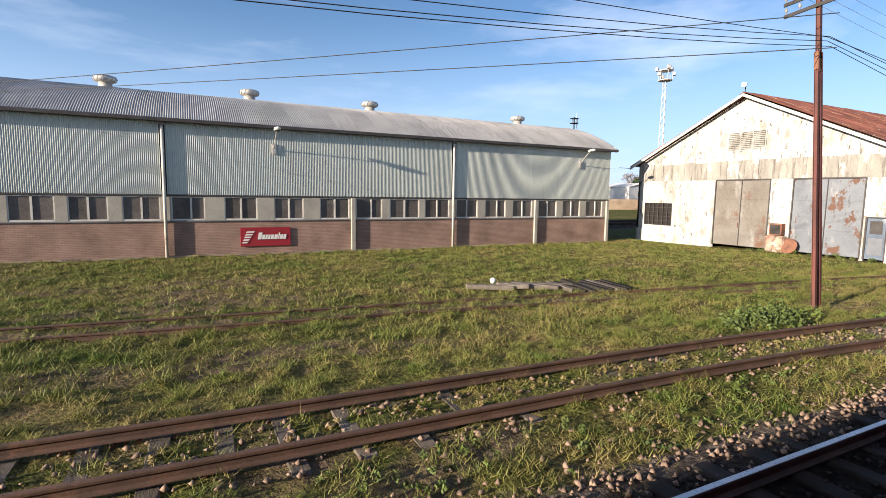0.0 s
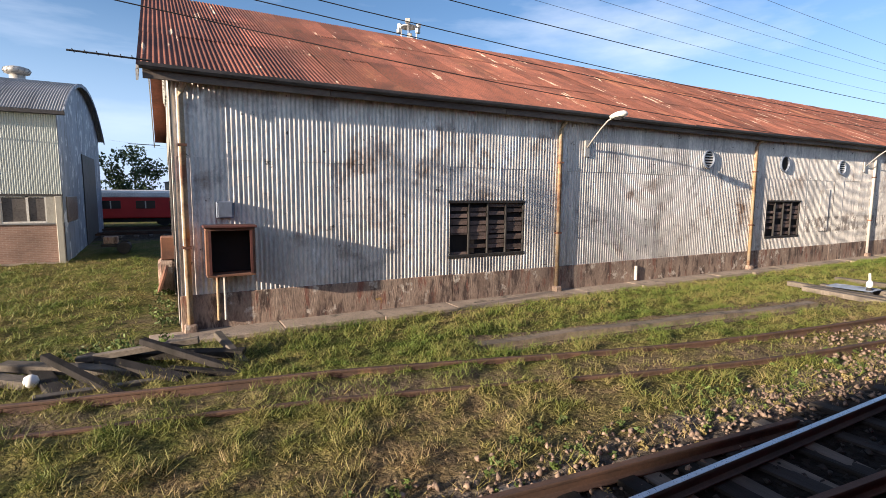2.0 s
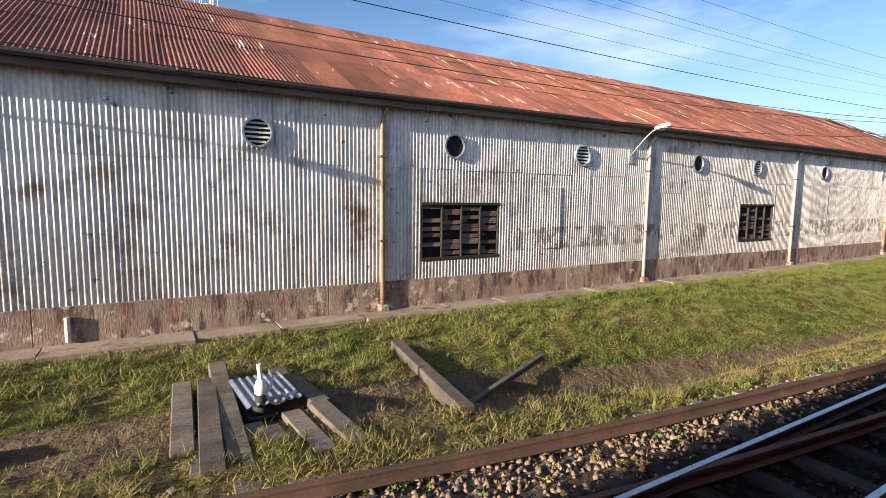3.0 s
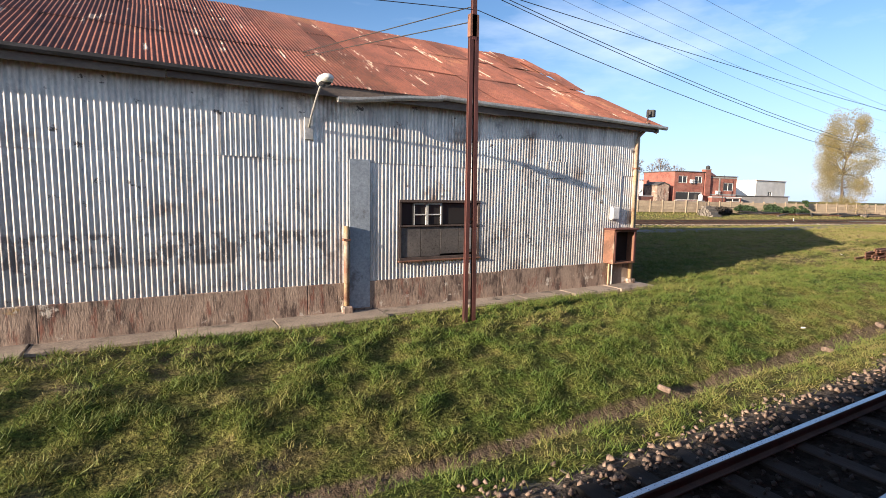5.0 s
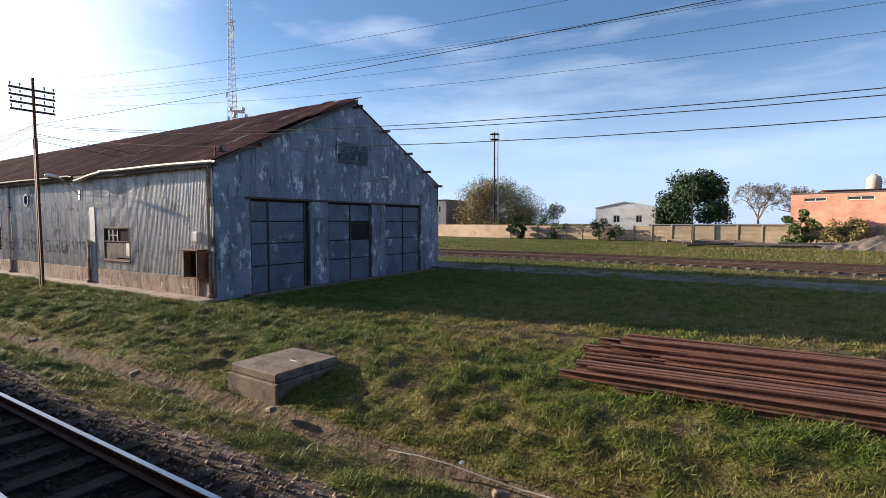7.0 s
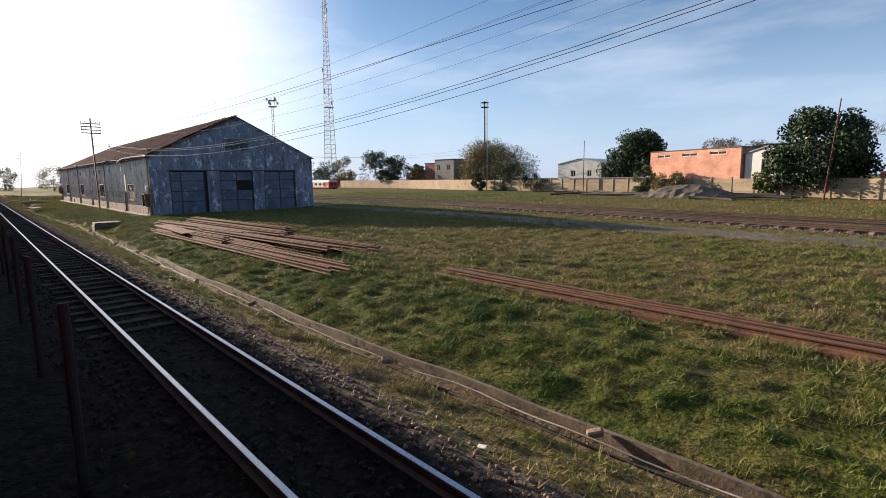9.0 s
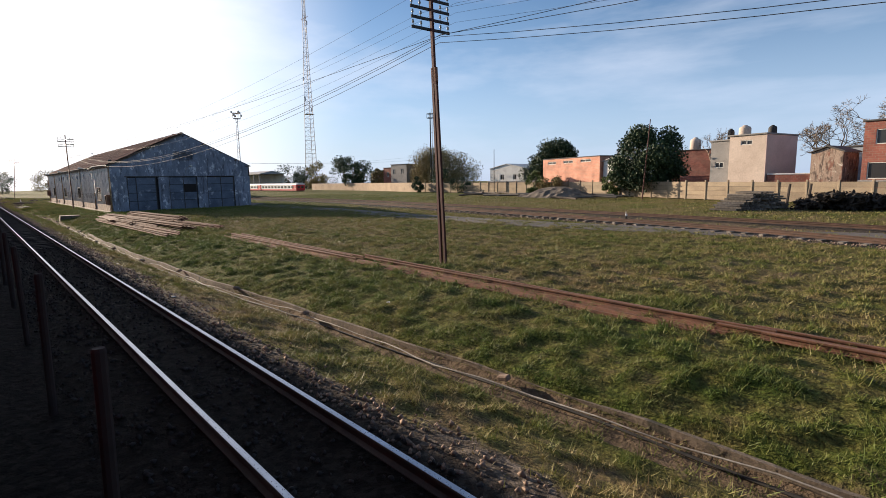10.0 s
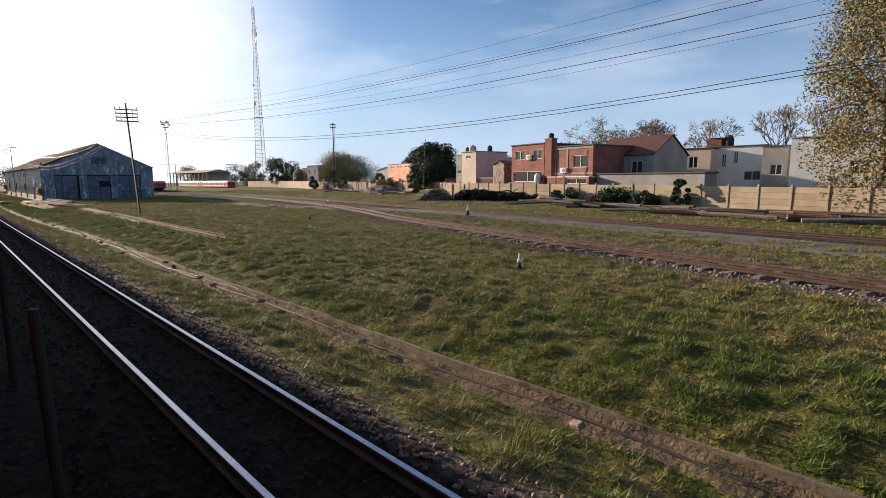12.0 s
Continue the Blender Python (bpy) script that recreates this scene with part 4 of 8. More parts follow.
def corrugated(w, h, material, pitch=0.101, amp=0.0125, seg=8, phase=0.0):
    """A sheet in x and z, its waves standing out along -y."""
    key = (round(w, 3), round(h, 3), material.name, pitch, seg, amp, round(phase, 2))
    if key not in SHEETS:
        n = max(2, round(w / pitch * seg))
        x = np.linspace(0, w, n + 1)
        y = -amp * np.cos(2 * np.pi * (x / pitch + phase))
        v = [(a, b, 0) for a, b in zip(x, y)] + [(a, b, h) for a, b in zip(x, y)]
        f = [(i, i + 1, n + 2 + i, n + 1 + i) for i in range(n)]
        m = bpy.data.meshes.new("sheet")
        m.from_pydata(v, [], f)
        m.materials.append(material)
        m.polygons.foreach_set("use_smooth", [True] * n)
        SHEETS[key] = m
    return SHEETS[key]


def cut(a, b, holes):
    """The stretches of a to b that no hole covers."""
    out, x = [], a
    for p, q in sorted(holes):
        if p > x:
            out.append((x, min(p, b)))
        x = max(x, q)
    if x < b:
        out.append((x, b))
    return out


# ---- goods shed ----
X0, X1, YS, YN, YR = 30.25, 90.9, 11.75, 27.7, 19.72
BASE, PLINTH_Z, EAVE, RIDGE = -0.6, 0.18, 4.82, 8.62
WINS = [(36.72, 39.20), (51.65, 54.15), (66.50, 69.00), (82.07, 84.47)]
WZ0, WZ1 = 0.67, 2.17
rg = random.Random(11)

shed = empty("goods_shed", "long corrugated iron goods shed with a rusty red roof", "shed")
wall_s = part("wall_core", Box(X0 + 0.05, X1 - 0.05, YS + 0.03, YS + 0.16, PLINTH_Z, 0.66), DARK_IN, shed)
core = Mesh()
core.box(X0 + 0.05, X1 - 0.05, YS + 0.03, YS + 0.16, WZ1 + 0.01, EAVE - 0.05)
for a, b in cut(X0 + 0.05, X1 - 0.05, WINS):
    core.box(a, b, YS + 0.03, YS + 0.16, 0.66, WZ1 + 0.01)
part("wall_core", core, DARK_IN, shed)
# plinth, in lengths with chipped tops
plinth = empty("plinth")
plinth.parent = shed
x = X0
while x < X1:
    w = min(rg.uniform(5.0, 8.5), X1 - x)
    d = rg.uniform(0, 0.004)
    part("plinth_block", Box(x, x + w, YS - 0.03 - d, YS + 0.16, BASE - 0.4, PLINTH_Z + rg.uniform(-0.02, 0.02), c=0.015), PLINTH, plinth)
    x += w
north = Mesh().box(X0, X1, YN - 0.15, YN, BASE - 0.4, EAVE)
part("north_wall", north, GALV_BLUE, shed)

# south wall sheets in two rows, with patches
wall_sheets = empty("sheet_cladding")
wall_sheets.parent = shed
COLW = 0.808
SEAM = 3.13
for row, (za, zb) in enumerate(((PLINTH_Z - 0.03, SEAM), (SEAM - 0.05, EAVE - 0.02))):
    n = int((X1 - X0) / COLW)
    for k in range(n):
        a, b = X0 + 0.02 + k * (X1 - X0 - 0.04) / n, X0 + 0.02 + (k + 1) * (X1 - X0 - 0.04) / n
        jit = rg.uniform(-0.02, 0.02)
        cuts = [(a, b, za, zb)]
        if row == 0:
            cuts = []
            hit = [w for w in WINS if w[0] < b and w[1] > a]
            if hit:
                w = hit[0]
                for p, q in cut(a, b, [w]):
                    if q - p > 0.05:
                        cuts.append((p, q, za, zb))
                p, q = max(a, w[0]), min(b, w[1])
                if q - p > 0.05:
                    cuts += [(p, q, za, WZ0), (p, q, WZ1, zb)]
            else:
                cuts.append((a, b, za, zb))
        for p, q, s, t in cuts:
            ob = part("sheet", corrugated(round(q - p, 2), round(t - s, 2), GALV, pitch=(b - a) / 8, phase=(p - a) / (b - a) * 8 % 1), None, wall_sheets)
            ob.location = (p, YS - 0.006 * (k % 2) - 0.012 * row, s + (jit if row else 0))
            ob.rotation_euler = (radians(rg.uniform(-0.15, 0.25)), radians(rg.uniform(-0.02, 0.02)), 0)
# odd patch sheets nailed over
for x, z, w, h in ((55.8, 0.8, 0.76, 1.9), (60.9, 2.6, 1.52, 1.6), (77.9, 3.1, 0.76, 0.9), (86.9, 2.9, 0.76, 0.5)):
    ob = part("patch_sheet", corrugated(w, h, GALV), None, wall_sheets)
    ob.location, ob.rotation_euler = (x, YS - 0.026, z), (0, radians(rg.uniform(-0.5, 0.5)), 0)

# blind doorway of flat sheet beside the fifth pipe
dr = part("blind_door", Box(80.72, 81.25, YS - 0.045, YS - 0.015, BASE + 0.1, 3.16, c=0.006), PALE_BLUE, shed, "flat bluish sheet over a disused doorway")


def louvre_window(a, b, top, name="window"):
    """A framed window of four bays filled with dark slatted shutters."""
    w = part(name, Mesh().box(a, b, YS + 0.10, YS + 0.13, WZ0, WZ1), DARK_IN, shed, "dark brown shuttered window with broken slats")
    fr = Mesh()
    for z0, z1 in ((WZ0 - 0.04, WZ0 + 0.05), (WZ1 - 0.05, WZ1 + 0.03)):
        fr.box(a - 0.03, b + 0.03, YS - 0.03, YS + 0.06, z0, z1, c=0.008)
    for k in range(5):
        x = a + (b - a) * k / 4
        fr.box(x - 0.018, x + 0.018, YS - 0.012, YS + 0.06, WZ0 + 0.05, WZ1 - 0.05)
    part("window_frame", fr, IRON_DARK, w)
    for k in range(4):
        p, q = a + (b - a) * k / 4 + 0.032, a + (b - a) * (k + 1) / 4 - 0.032
        z = WZ0 + 0.06
        while z < WZ1 - 0.1:
            if rg.random() > 0.05:
                s = part("slat", Mesh().box(p, q, -0.008, 0.008, 0, 0.104), WIN_BROWN, w)
                s.location, s.rotation_euler = (0, YS + 0.04 + rg.uniform(-0.005, 0.01), z), (radians(rg.uniform(-9, 0)), radians(rg.uniform(-0.8, 0.8)), 0)
            z += 0.105
    return w


for a, b in WINS[:3]:
    louvre_window(a, b, WZ1)

# the last window: small panes above, grimy sheets below
a, b = WINS[3]
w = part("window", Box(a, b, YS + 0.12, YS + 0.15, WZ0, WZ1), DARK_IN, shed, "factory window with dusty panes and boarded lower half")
fr = Mesh()
for z0, z1 in ((WZ0 - 0.05, WZ0 + 0.03), (WZ1 - 0.04, WZ1 + 0.03), (1.50, 1.54)):
    fr.box(a - 0.03, b + 0.03, YS - 0.05, YS + 0.05, z0, z1, c=0.006)
for x in (a, b):
    fr.box(x - 0.03, x + 0.03, YS - 0.03, YS + 0.05, WZ0 + 0.03, WZ1 - 0.04)
part("window_frame", fr, WIN_BROWN, w)
for k, (p, q) in enumerate(((a + 0.05, a + 0.38), (a + 0.42, a + 0.78), (a + 0.82, a + 1.22), (a + 1.26, b - 0.05))):
    pane = part("pane", Box(p, q, YS + 0.05, YS + 0.058, 1.56, WZ1 - 0.06), GLASS, w)
    pf = Mesh()
    for x in (p, q):
        pf.box(x - 0.014, x + 0.014, YS + 0.02, YS + 0.07, 1.55, WZ1 - 0.05)
    if k in (1, 2):
        pf.box(p, q, YS + 0.02, YS + 0.07, 1.80, 1.83)
        pf.box(p, q, YS + 0.02, YS + 0.07, 2.08, 2.12)
    part("glazing_bar", pf, FRAME_W if k in (1, 2) else DARK_STEEL, w)
for k in range(4):
    p = a + 0.03 + k * (b - a - 0.06) / 4
    s = part("board", Box(p, p + (b - a - 0.06) / 4 - 0.015, YS + 0.0, YS + 0.015, WZ0 + 0.04 + 0.05 * (k > 1), 1.49, c=0.003), PANE_GREY, w)
part("board", Box(b - 0.34, b - 0.04, YS - 0.012, YS - 0.002, 0.86, 1.47, c=0.003), VENT_METAL, w, "pale replaced board")
part("sill", Box(a - 0.06, b + 0.06, YS - 0.10, YS + 0.02, WZ0 - 0.08, WZ0 - 0.04, c=0.008), RUST, w)

# round vents
for x, dark in ((47.55, 0), (52.6, 1), (57.35, 0), (63.35, 1), (67.4, 0), (73.2, 1)):
    m = pose(x, YS - 0.02, 3.70, 90)
    v = part("round_vent", Mesh().lathe([(0.30, -0.02), (0.33, 0.02), (0.33, 0.09), (0.285, 0.09), (0.27, 0.01)], m, 24), GALV_BLUE, shed, "round wall vent with a short collar")
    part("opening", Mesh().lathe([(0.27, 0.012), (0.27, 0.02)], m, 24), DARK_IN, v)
    if not dark:
        for k in range(5):
            z = 3.70 - 0.2 + k * 0.1
            hw = math.sqrt(max(0.27**2 - (z - 3.70) ** 2, 0.01))
            s = part("slat", Box(x - hw, x + hw, -0.006, 0.006, 0, 0.07), GALV, v)
            s.location, s.rotation_euler = (0, YS - 0.065, z - 0.02), (radians(-35), 0, 0)

# downpipes with bent necks
for k in range(7):
    x = 30.42 + 10.04 * k
    if k == 6:
        x = 90.68
    zb = 1.55 if k == 5 else 99
    pts = [(x, YS - 0.09, BASE + 0.12), (x, YS - 0.09, min(EAVE - 0.55, zb))]
    if k != 5:
        pts += [(x + 0.02, YS - 0.13, EAVE - 0.42), (x + 0.10, YS - 0.30, EAVE - 0.22), (x + 0.12, YS - 0.36, EAVE - 0.02)]
    pipe = part("downpipe", Mesh().tube(pts, 0.062, 10), PIPE_Y if k in (0, 1, 2, 5, 6) else PIPE_W, shed, "peeling painted downpipe", smooth=True)
    part("foot", Mesh().box(x - 0.13, x + 0.13, YS - 0.24, YS - 0.03, BASE - 0.05, BASE + 0.2, c=0.03), PLINTH, pipe)
    for z in (1.2, 3.3):
        if z < zb:
            part("clip", Mesh().box(x - 0.085, x + 0.085, YS - 0.16, YS - 0.01, z, z + 0.05), RUST, pipe)

# concrete apron along the wall
m = Mesh()
x = X0 - 0.6
while x < X1 - 0.2:
    w = rg.uniform(1.5, 2.6)
    m.box(x, x + w - 0.02, YS - 0.72 + rg.uniform(-0.1, 0.12), YS - 0.02, BASE - 0.25, BASE + 0.045 + rg.uniform(-0.015, 0.015), c=0.012)
    x += w
tagged(part("apron", m, CONCRETE), "cracked concrete apron slabs at the foot of the shed", "pavement", kind="structure")

# roof
roof = empty("roof")
roof.parent = shed
OVER = 0.42
sl = math.atan2(RIDGE - EAVE, YR - YS)
eave_y, eave_z = YS - OVER, EAVE - OVER * math.tan(sl) + 0.12
length = (YR - eave_y) / math.cos(sl)
rows_r = [(0.0, 3.25), (3.1, 6.4), (6.25, length + 0.03)]
ncol = int((X1 - X0 + 1.1) / 0.8)
cw = (X1 - X0 + 1.1) / ncol
for r_, (s0, s1) in enumerate(rows_r):
    for k in range(ncol):
        a = X0 - 0.55 + k * cw
        if k == ncol - 1 and r_ == 1:
            continue
        ob = part("roof_sheet", corrugated(round(cw + 0.03, 3), round(s1 - s0, 2), RUST_ROOF, pitch=cw / 8, amp=0.014), None, roof)
        lift = 0.014 * r_ + 0.006 * (k % 2)
        sag = 0.0
        ob.matrix_basis = Matrix.Translation((a, eave_y + s0 * math.cos(sl), eave_z + s0 * math.sin(sl) + lift + sag)) @ Matrix.Rotation(sl - math.pi / 2 + radians(rg.uniform(-0.25, 0.25)), 4, "X") @ Matrix.Rotation(radians(rg.uniform(-0.25, 0.25)), 4, "Y")
# lifted torn sheets at the far end
for x, s, ang in ((90.2, 3.6, 7), (90.6, 5.6, -5), (89.4, 6.2, 4)):
    ob = part("roof_sheet", corrugated(0.83, 2.4, RUST_ROOF, amp=0.011), None, roof)
    ob.matrix_basis = Matrix.Translation((x, eave_y + s * math.cos(sl), eave_z + s * math.sin(sl) + 0.06)) @ Matrix.Rotation(sl - math.pi / 2 + radians(3), 4, "X") @ Matrix.Rotation(radians(ang), 4, "Y")
ry = Mesh()
ry.add([(X0 - 0.5, YR, RIDGE + 0.1), (X1 + 0.02, YR, RIDGE + 0.1), (X1 + 0.02, YN + 0.3, EAVE - 0.1), (X0 - 0.5, YN + 0.45, EAVE - 0.1),
        (X0 - 0.5, YR, RIDGE + 0.06), (X1 + 0.02, YR, RIDGE + 0.06), (X1 + 0.02, YN + 0.3, EAVE - 0.14), (X0 - 0.5, YN + 0.45, EAVE - 0.14)],
       [(0, 1, 2, 3), (7, 6, 5, 4), (0, 3, 7, 4), (1, 5, 6, 2), (2, 6, 7, 3), (0, 4, 5, 1)])
part("north_slope", ry, RUST_ROOF, roof)
part("ridge_cap", Mesh().prism([(YR - 0.28, RIDGE + 0.0), (YR, RIDGE + 0.15), (YR + 0.28, RIDGE + 0.02), (YR, RIDGE + 0.10)], X0 - 0.5, X1 - 0.6), RUST_ROOF, roof)
# sheathing under the sheets, fascia and gutter
ud = Mesh()
t0, t1 = (YS - 0.36, EAVE - 0.10), (YR, RIDGE + 0.02)
ud.prism([t0, t1, (t1[0], t1[1] - 0.06), (t0[0], t0[1] - 0.06)], X0 - 0.4, X1 + 0.25)
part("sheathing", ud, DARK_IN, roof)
x = X0 - 0.45
while x < X1 + 0.4:
    w = min(rg.uniform(3.5, 5.2), X1 + 0.45 - x)
    ob = part("fascia_board", Box(0, w - 0.015, -0.02, 0.02, 0, 0.24, c=0.006), WOOD_FASCIA, roof)
    ob.location, ob.rotation_euler = (x, YS - 0.36, EAVE - 0.30), (0, radians(rg.uniform(-0.4, 0.4)), 0)
    x += w


def gutter(xa, xb, za, zb, name="gutter"):
    g = [(-0.075, 0.03), (-0.07, -0.03), (-0.04, -0.075), (0.0, -0.085), (0.04, -0.075), (0.07, -0.03), (0.075, 0.03), (0.062, 0.03), (0.055, -0.025), (0.0, -0.065), (-0.055, -0.025), (-0.062, 0.03)]
    pts = [(xa + (xb - xa) * i / 6, YS - 0.46, za + (zb - za) * i / 6 - 0.015 * math.sin(i * 1.3)) for i in range(7)]
    return part(name, Mesh().sweep(g, pts), DARK_STEEL if xa < 75 else VENT_METAL, roof, "sagging half-round gutter")


gutter(X0 - 0.5, 46, EAVE - 0.06, EAVE - 0.08)
gutter(46.05, 62, EAVE - 0.08, EAVE - 0.05)
gutter(62.05, 79.8, EAVE - 0.05, EAVE - 0.10)
gutter(80.3, 83.0, EAVE - 0.36, EAVE - 0.06)
gutter(82.9, X1 + 0.7, EAVE - 0.04, EAVE - 0.12)

# gable walls
GAB = [(YS, PLINTH_Z), (YN, PLINTH_Z), (YN, EAVE - 0.02), (YR, RIDGE - 0.02), (YS, EAVE - 0.02)]
LINTEL = 3.55
W_DOORS = [(13.30, 16.72, DOOR_GREY), (17.98, 21.42, DOOR_RUSTY)]
gw = Mesh()
gw.prism([(YS, LINTEL), (YN, LINTEL), (YN, EAVE - 0.02), (YR, RIDGE - 0.02), (YS, EAVE - 0.02)], X0, X0 + 0.15)
ww = (24.65, 27.0, 0.44, 2.0)
for p, q in cut(YS, YN, [(a, b) for a, b, _ in W_DOORS] + [ww[:2], (12.27, 13.16)]):
    part("wall_panel", Box(X0, X0 + 0.15, p, q, BASE - 0.3, LINTEL), WHITEWASH, shed)
for a, b, c, d in ((ww[0], ww[1], BASE - 0.3, ww[2]), (ww[0], ww[1], ww[3], LINTEL), (12.27, 13.16, 1.56, LINTEL)):
    part("wall_panel", Box(X0, X0 + 0.15, a, b, c, d), WHITEWASH, shed)
part("west_gable", gw, WHITEWASH, shed, "whitewashed gable with grey water stains")
part("plinth_block", Box(X0 - 0.06, X0, 21.5, YN, BASE - 0.3, 0.12, c=0.02), WHITEWASH, plinth)
part("plinth_block", Box(X0 - 0.05, X0, 16.78, 17.92, BASE - 0.3, 0.0, c=0.02), WHITEWASH, plinth)
# sheets of the gable's upper band
band = empty("gable_cladding")
band.parent = shed
y = YS + 0.05
while y < YN - 0.3:
    w = rg.uniform(0.7, 1.0)
    for z0, z1 in ((LINTEL + 0.05, 4.72 + rg.uniform(-0.05, 0.05)),):
        part("sheet", Box(X0 - 0.02 - rg.uniform(0, 0.012), X0 - 0.003, y, min(y + w - 0.012, YN), z0 + rg.uniform(-0.05, 0.03), z1, c=0.003), GREY_BAND, band)
    y += w
for a, b, mt in W_DOORS:
    d = part("sliding_door", Box(X0 + 0.03, X0 + 0.07, a, b, BASE + 0.1, LINTEL), mt, shed, "tall double sheet-metal door with flaking paint and rust")
    c = (a + b) / 2
    fr = Mesh()
    for yy in (a - 0.03, b - 0.04):
        fr.box(X0 - 0.03, X0 + 0.04, yy, yy + 0.07, BASE + 0.05, LINTEL + 0.05, c=0.005)
    fr.box(X0 - 0.03, X0 + 0.04, a + 0.04, b - 0.04, LINTEL - 0.03, LINTEL + 0.05, c=0.005)
    fr.box(X0 - 0.005, X0 + 0.04, c - 0.02, c + 0.02, BASE + 0.1, LINTEL - 0.03)
    part("door_frame", fr, DARK_STEEL, d)
    for s in (0, 1):
        for z0, z1 in ((BASE + 0.12, 0.78), (0.80, 2.35), (2.37, LINTEL - 0.05)):
            p = a + 0.05 if s == 0 else c + 0.025
            part("door_sheet", Box(X0 + 0.012, X0 + 0.03, p, p + (b - a) / 2 - 0.08, z0, z1, c=0.004), mt, d)
    part("handle", Mesh().box(X0 - 0.03, X0 + 0.01, c + 0.06, c + 0.1, 0.6, 0.95, c=0.006), RUST, d)
gd = part("small_door", Box(X0 + 0.04, X0 + 0.08, 12.27, 13.16, BASE + 0.08, 1.56, c=0.005), DOOR_BLUE, shed, "narrow grey door with a dark upper panel")
part("door_frame", Mesh().box(X0 - 0.02, X0 + 0.04, 13.10, 13.18, BASE + 0.05, 1.6).box(X0 - 0.02, X0 + 0.04, 12.25, 12.31, BASE + 0.05, 1.6).box(X0 - 0.02, X0 + 0.04, 12.31, 13.10, 1.54, 1.6), DARK_STEEL, gd)
part("panel", Box(X0 + 0.025, X0 + 0.04, 12.45, 12.98, 0.75, 1.40, c=0.004), DARK_STEEL, gd)
part("panel", Box(X0 + 0.025, X0 + 0.04, 12.40, 13.02, -0.3, 0.55, c=0.004), DOOR_GREY, gd)
part("white_panel", Box(X0 - 0.016, X0 - 0.003, 12.78, 13.26, 1.66, 3.10, c=0.004), WHITE, shed, "clean white repair panel above the narrow door")
ob = part("corner_sheet", corrugated(0.5, 5.1, GALV), None, shed, "corrugated sheet folded round the corner")
ob.matrix_basis = Matrix.Translation((X0 - 0.02, YS + 0.48, -0.42)) @ Matrix.Rotation(radians(-90), 4, "Z")
# barred window in the gable
w = part("window", Box(X0 + 0.1, X0 + 0.13, ww[0], ww[1], ww[2], ww[3]), DARK_IN, shed, "barred window in the whitewashed gable")
fr = Mesh()
for k in range(7):
    yy = ww[0] + (ww[1] - ww[0]) * k / 6
    fr.box(X0 + 0.0, X0 + 0.04, yy - 0.025, yy + 0.025, ww[2], ww[3])
for k in range(6):
    zz = ww[2] + (ww[3] - ww[2]) * k / 5
    fr.box(X0 - 0.01, X0 + 0.0, ww[0], ww[1], zz - 0.018, zz + 0.018)
part("bars", fr, DARK_STEEL, w)


def louvre(x, sgn, material, tone):
    v = part("gable_louvre", Box(x - 0.02 if sgn < 0 else x, x if sgn < 0 else x + 0.02, 18.45, 20.75, 5.4, 6.42), DARK_IN, shed, "louvred gable vent of three bays")
    for k in range(4):
        yy = 18.45 + 2.3 * k / 3
        part("frame_bar", Box(x - 0.06, x + 0.06, yy - 0.04, yy + 0.04, 5.36, 6.46, c=0.006), material, v)
    for k in range(9):
        s = part("slat", Box(-0.012, 0.012, 18.5, 20.7, 0, 0.085), tone, v)
        s.location, s.rotation_euler = (x + sgn * 0.045, 0, 5.41 + k * 0.112), (0, radians(35 * sgn), 0)


louvre(X0, -1, WHITEWASH, WHITEWASH)
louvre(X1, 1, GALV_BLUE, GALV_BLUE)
# barge boards
for x0_, x1_, mt in ((X0 - 0.56, X0 - 0.52, PIPE_W), (X1 + 0.26, X1 + 0.3, WOOD_FASCIA)):
    for side in (0, 1):
        ya, za = (YS - 0.42, EAVE - 0.18) if side == 0 else (YN + 0.42, EAVE - 0.2)
        if x0_ > X1 and side == 1:
            continue
        part("barge_board", Mesh().prism([(ya, za), (YR, RIDGE + 0.06), (YR, RIDGE - 0.12), (ya, za - 0.18)], x0_, x1_), mt, roof)
for y, z in ((YS - 0.2, 4.62), (13.7, 5.6), (YR, 8.3), (22.0, 7.4), (24.1, 6.4), (25.9, 5.5), (27.3, 4.7)):
    part("purlin_end", Box(X1 - 0.1, X1 + 0.55 + 0.1 * math.sin(y * 3), y - 0.06, y + 0.06, z - 0.07, z + 0.07, c=0.01), WOOD_FASCIA, roof)

# east gable of bluish sheets, shade partly in their colour, with three big doorways
E_DOORS = [(13.35, 16.62), (17.78, 21.05), (22.2, 25.65)]
ELINT = 3.42
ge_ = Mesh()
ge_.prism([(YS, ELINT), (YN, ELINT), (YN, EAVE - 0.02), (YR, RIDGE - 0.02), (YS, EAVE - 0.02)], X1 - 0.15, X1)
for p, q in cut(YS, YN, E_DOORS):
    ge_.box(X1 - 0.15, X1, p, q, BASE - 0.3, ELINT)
part("east_gable", ge_, GALV_BLUE, shed, "blue-grey weathered sheet gable, part of its shade in the colour")
egc = empty("gable_cladding")
egc.parent = shed
y = YS + 0.04
while y < YN - 0.3:
    w = rg.uniform(0.82, 0.98)
    top = min(EAVE + (y - YS) * (RIDGE - EAVE) / (YR - YS), EAVE + (YN - y - w) * (RIDGE - EAVE) / (YN - YR)) - 0.1
    z = ELINT + 0.04
    while z < top - 0.2:
        h = min(rg.uniform(1.2, 2.2), top - z)
        if not (y + w > 18.35 and y < 20.85 and z + h > 5.3 and z < 6.5):
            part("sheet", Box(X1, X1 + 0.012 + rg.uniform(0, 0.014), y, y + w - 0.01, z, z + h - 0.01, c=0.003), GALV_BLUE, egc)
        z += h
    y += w
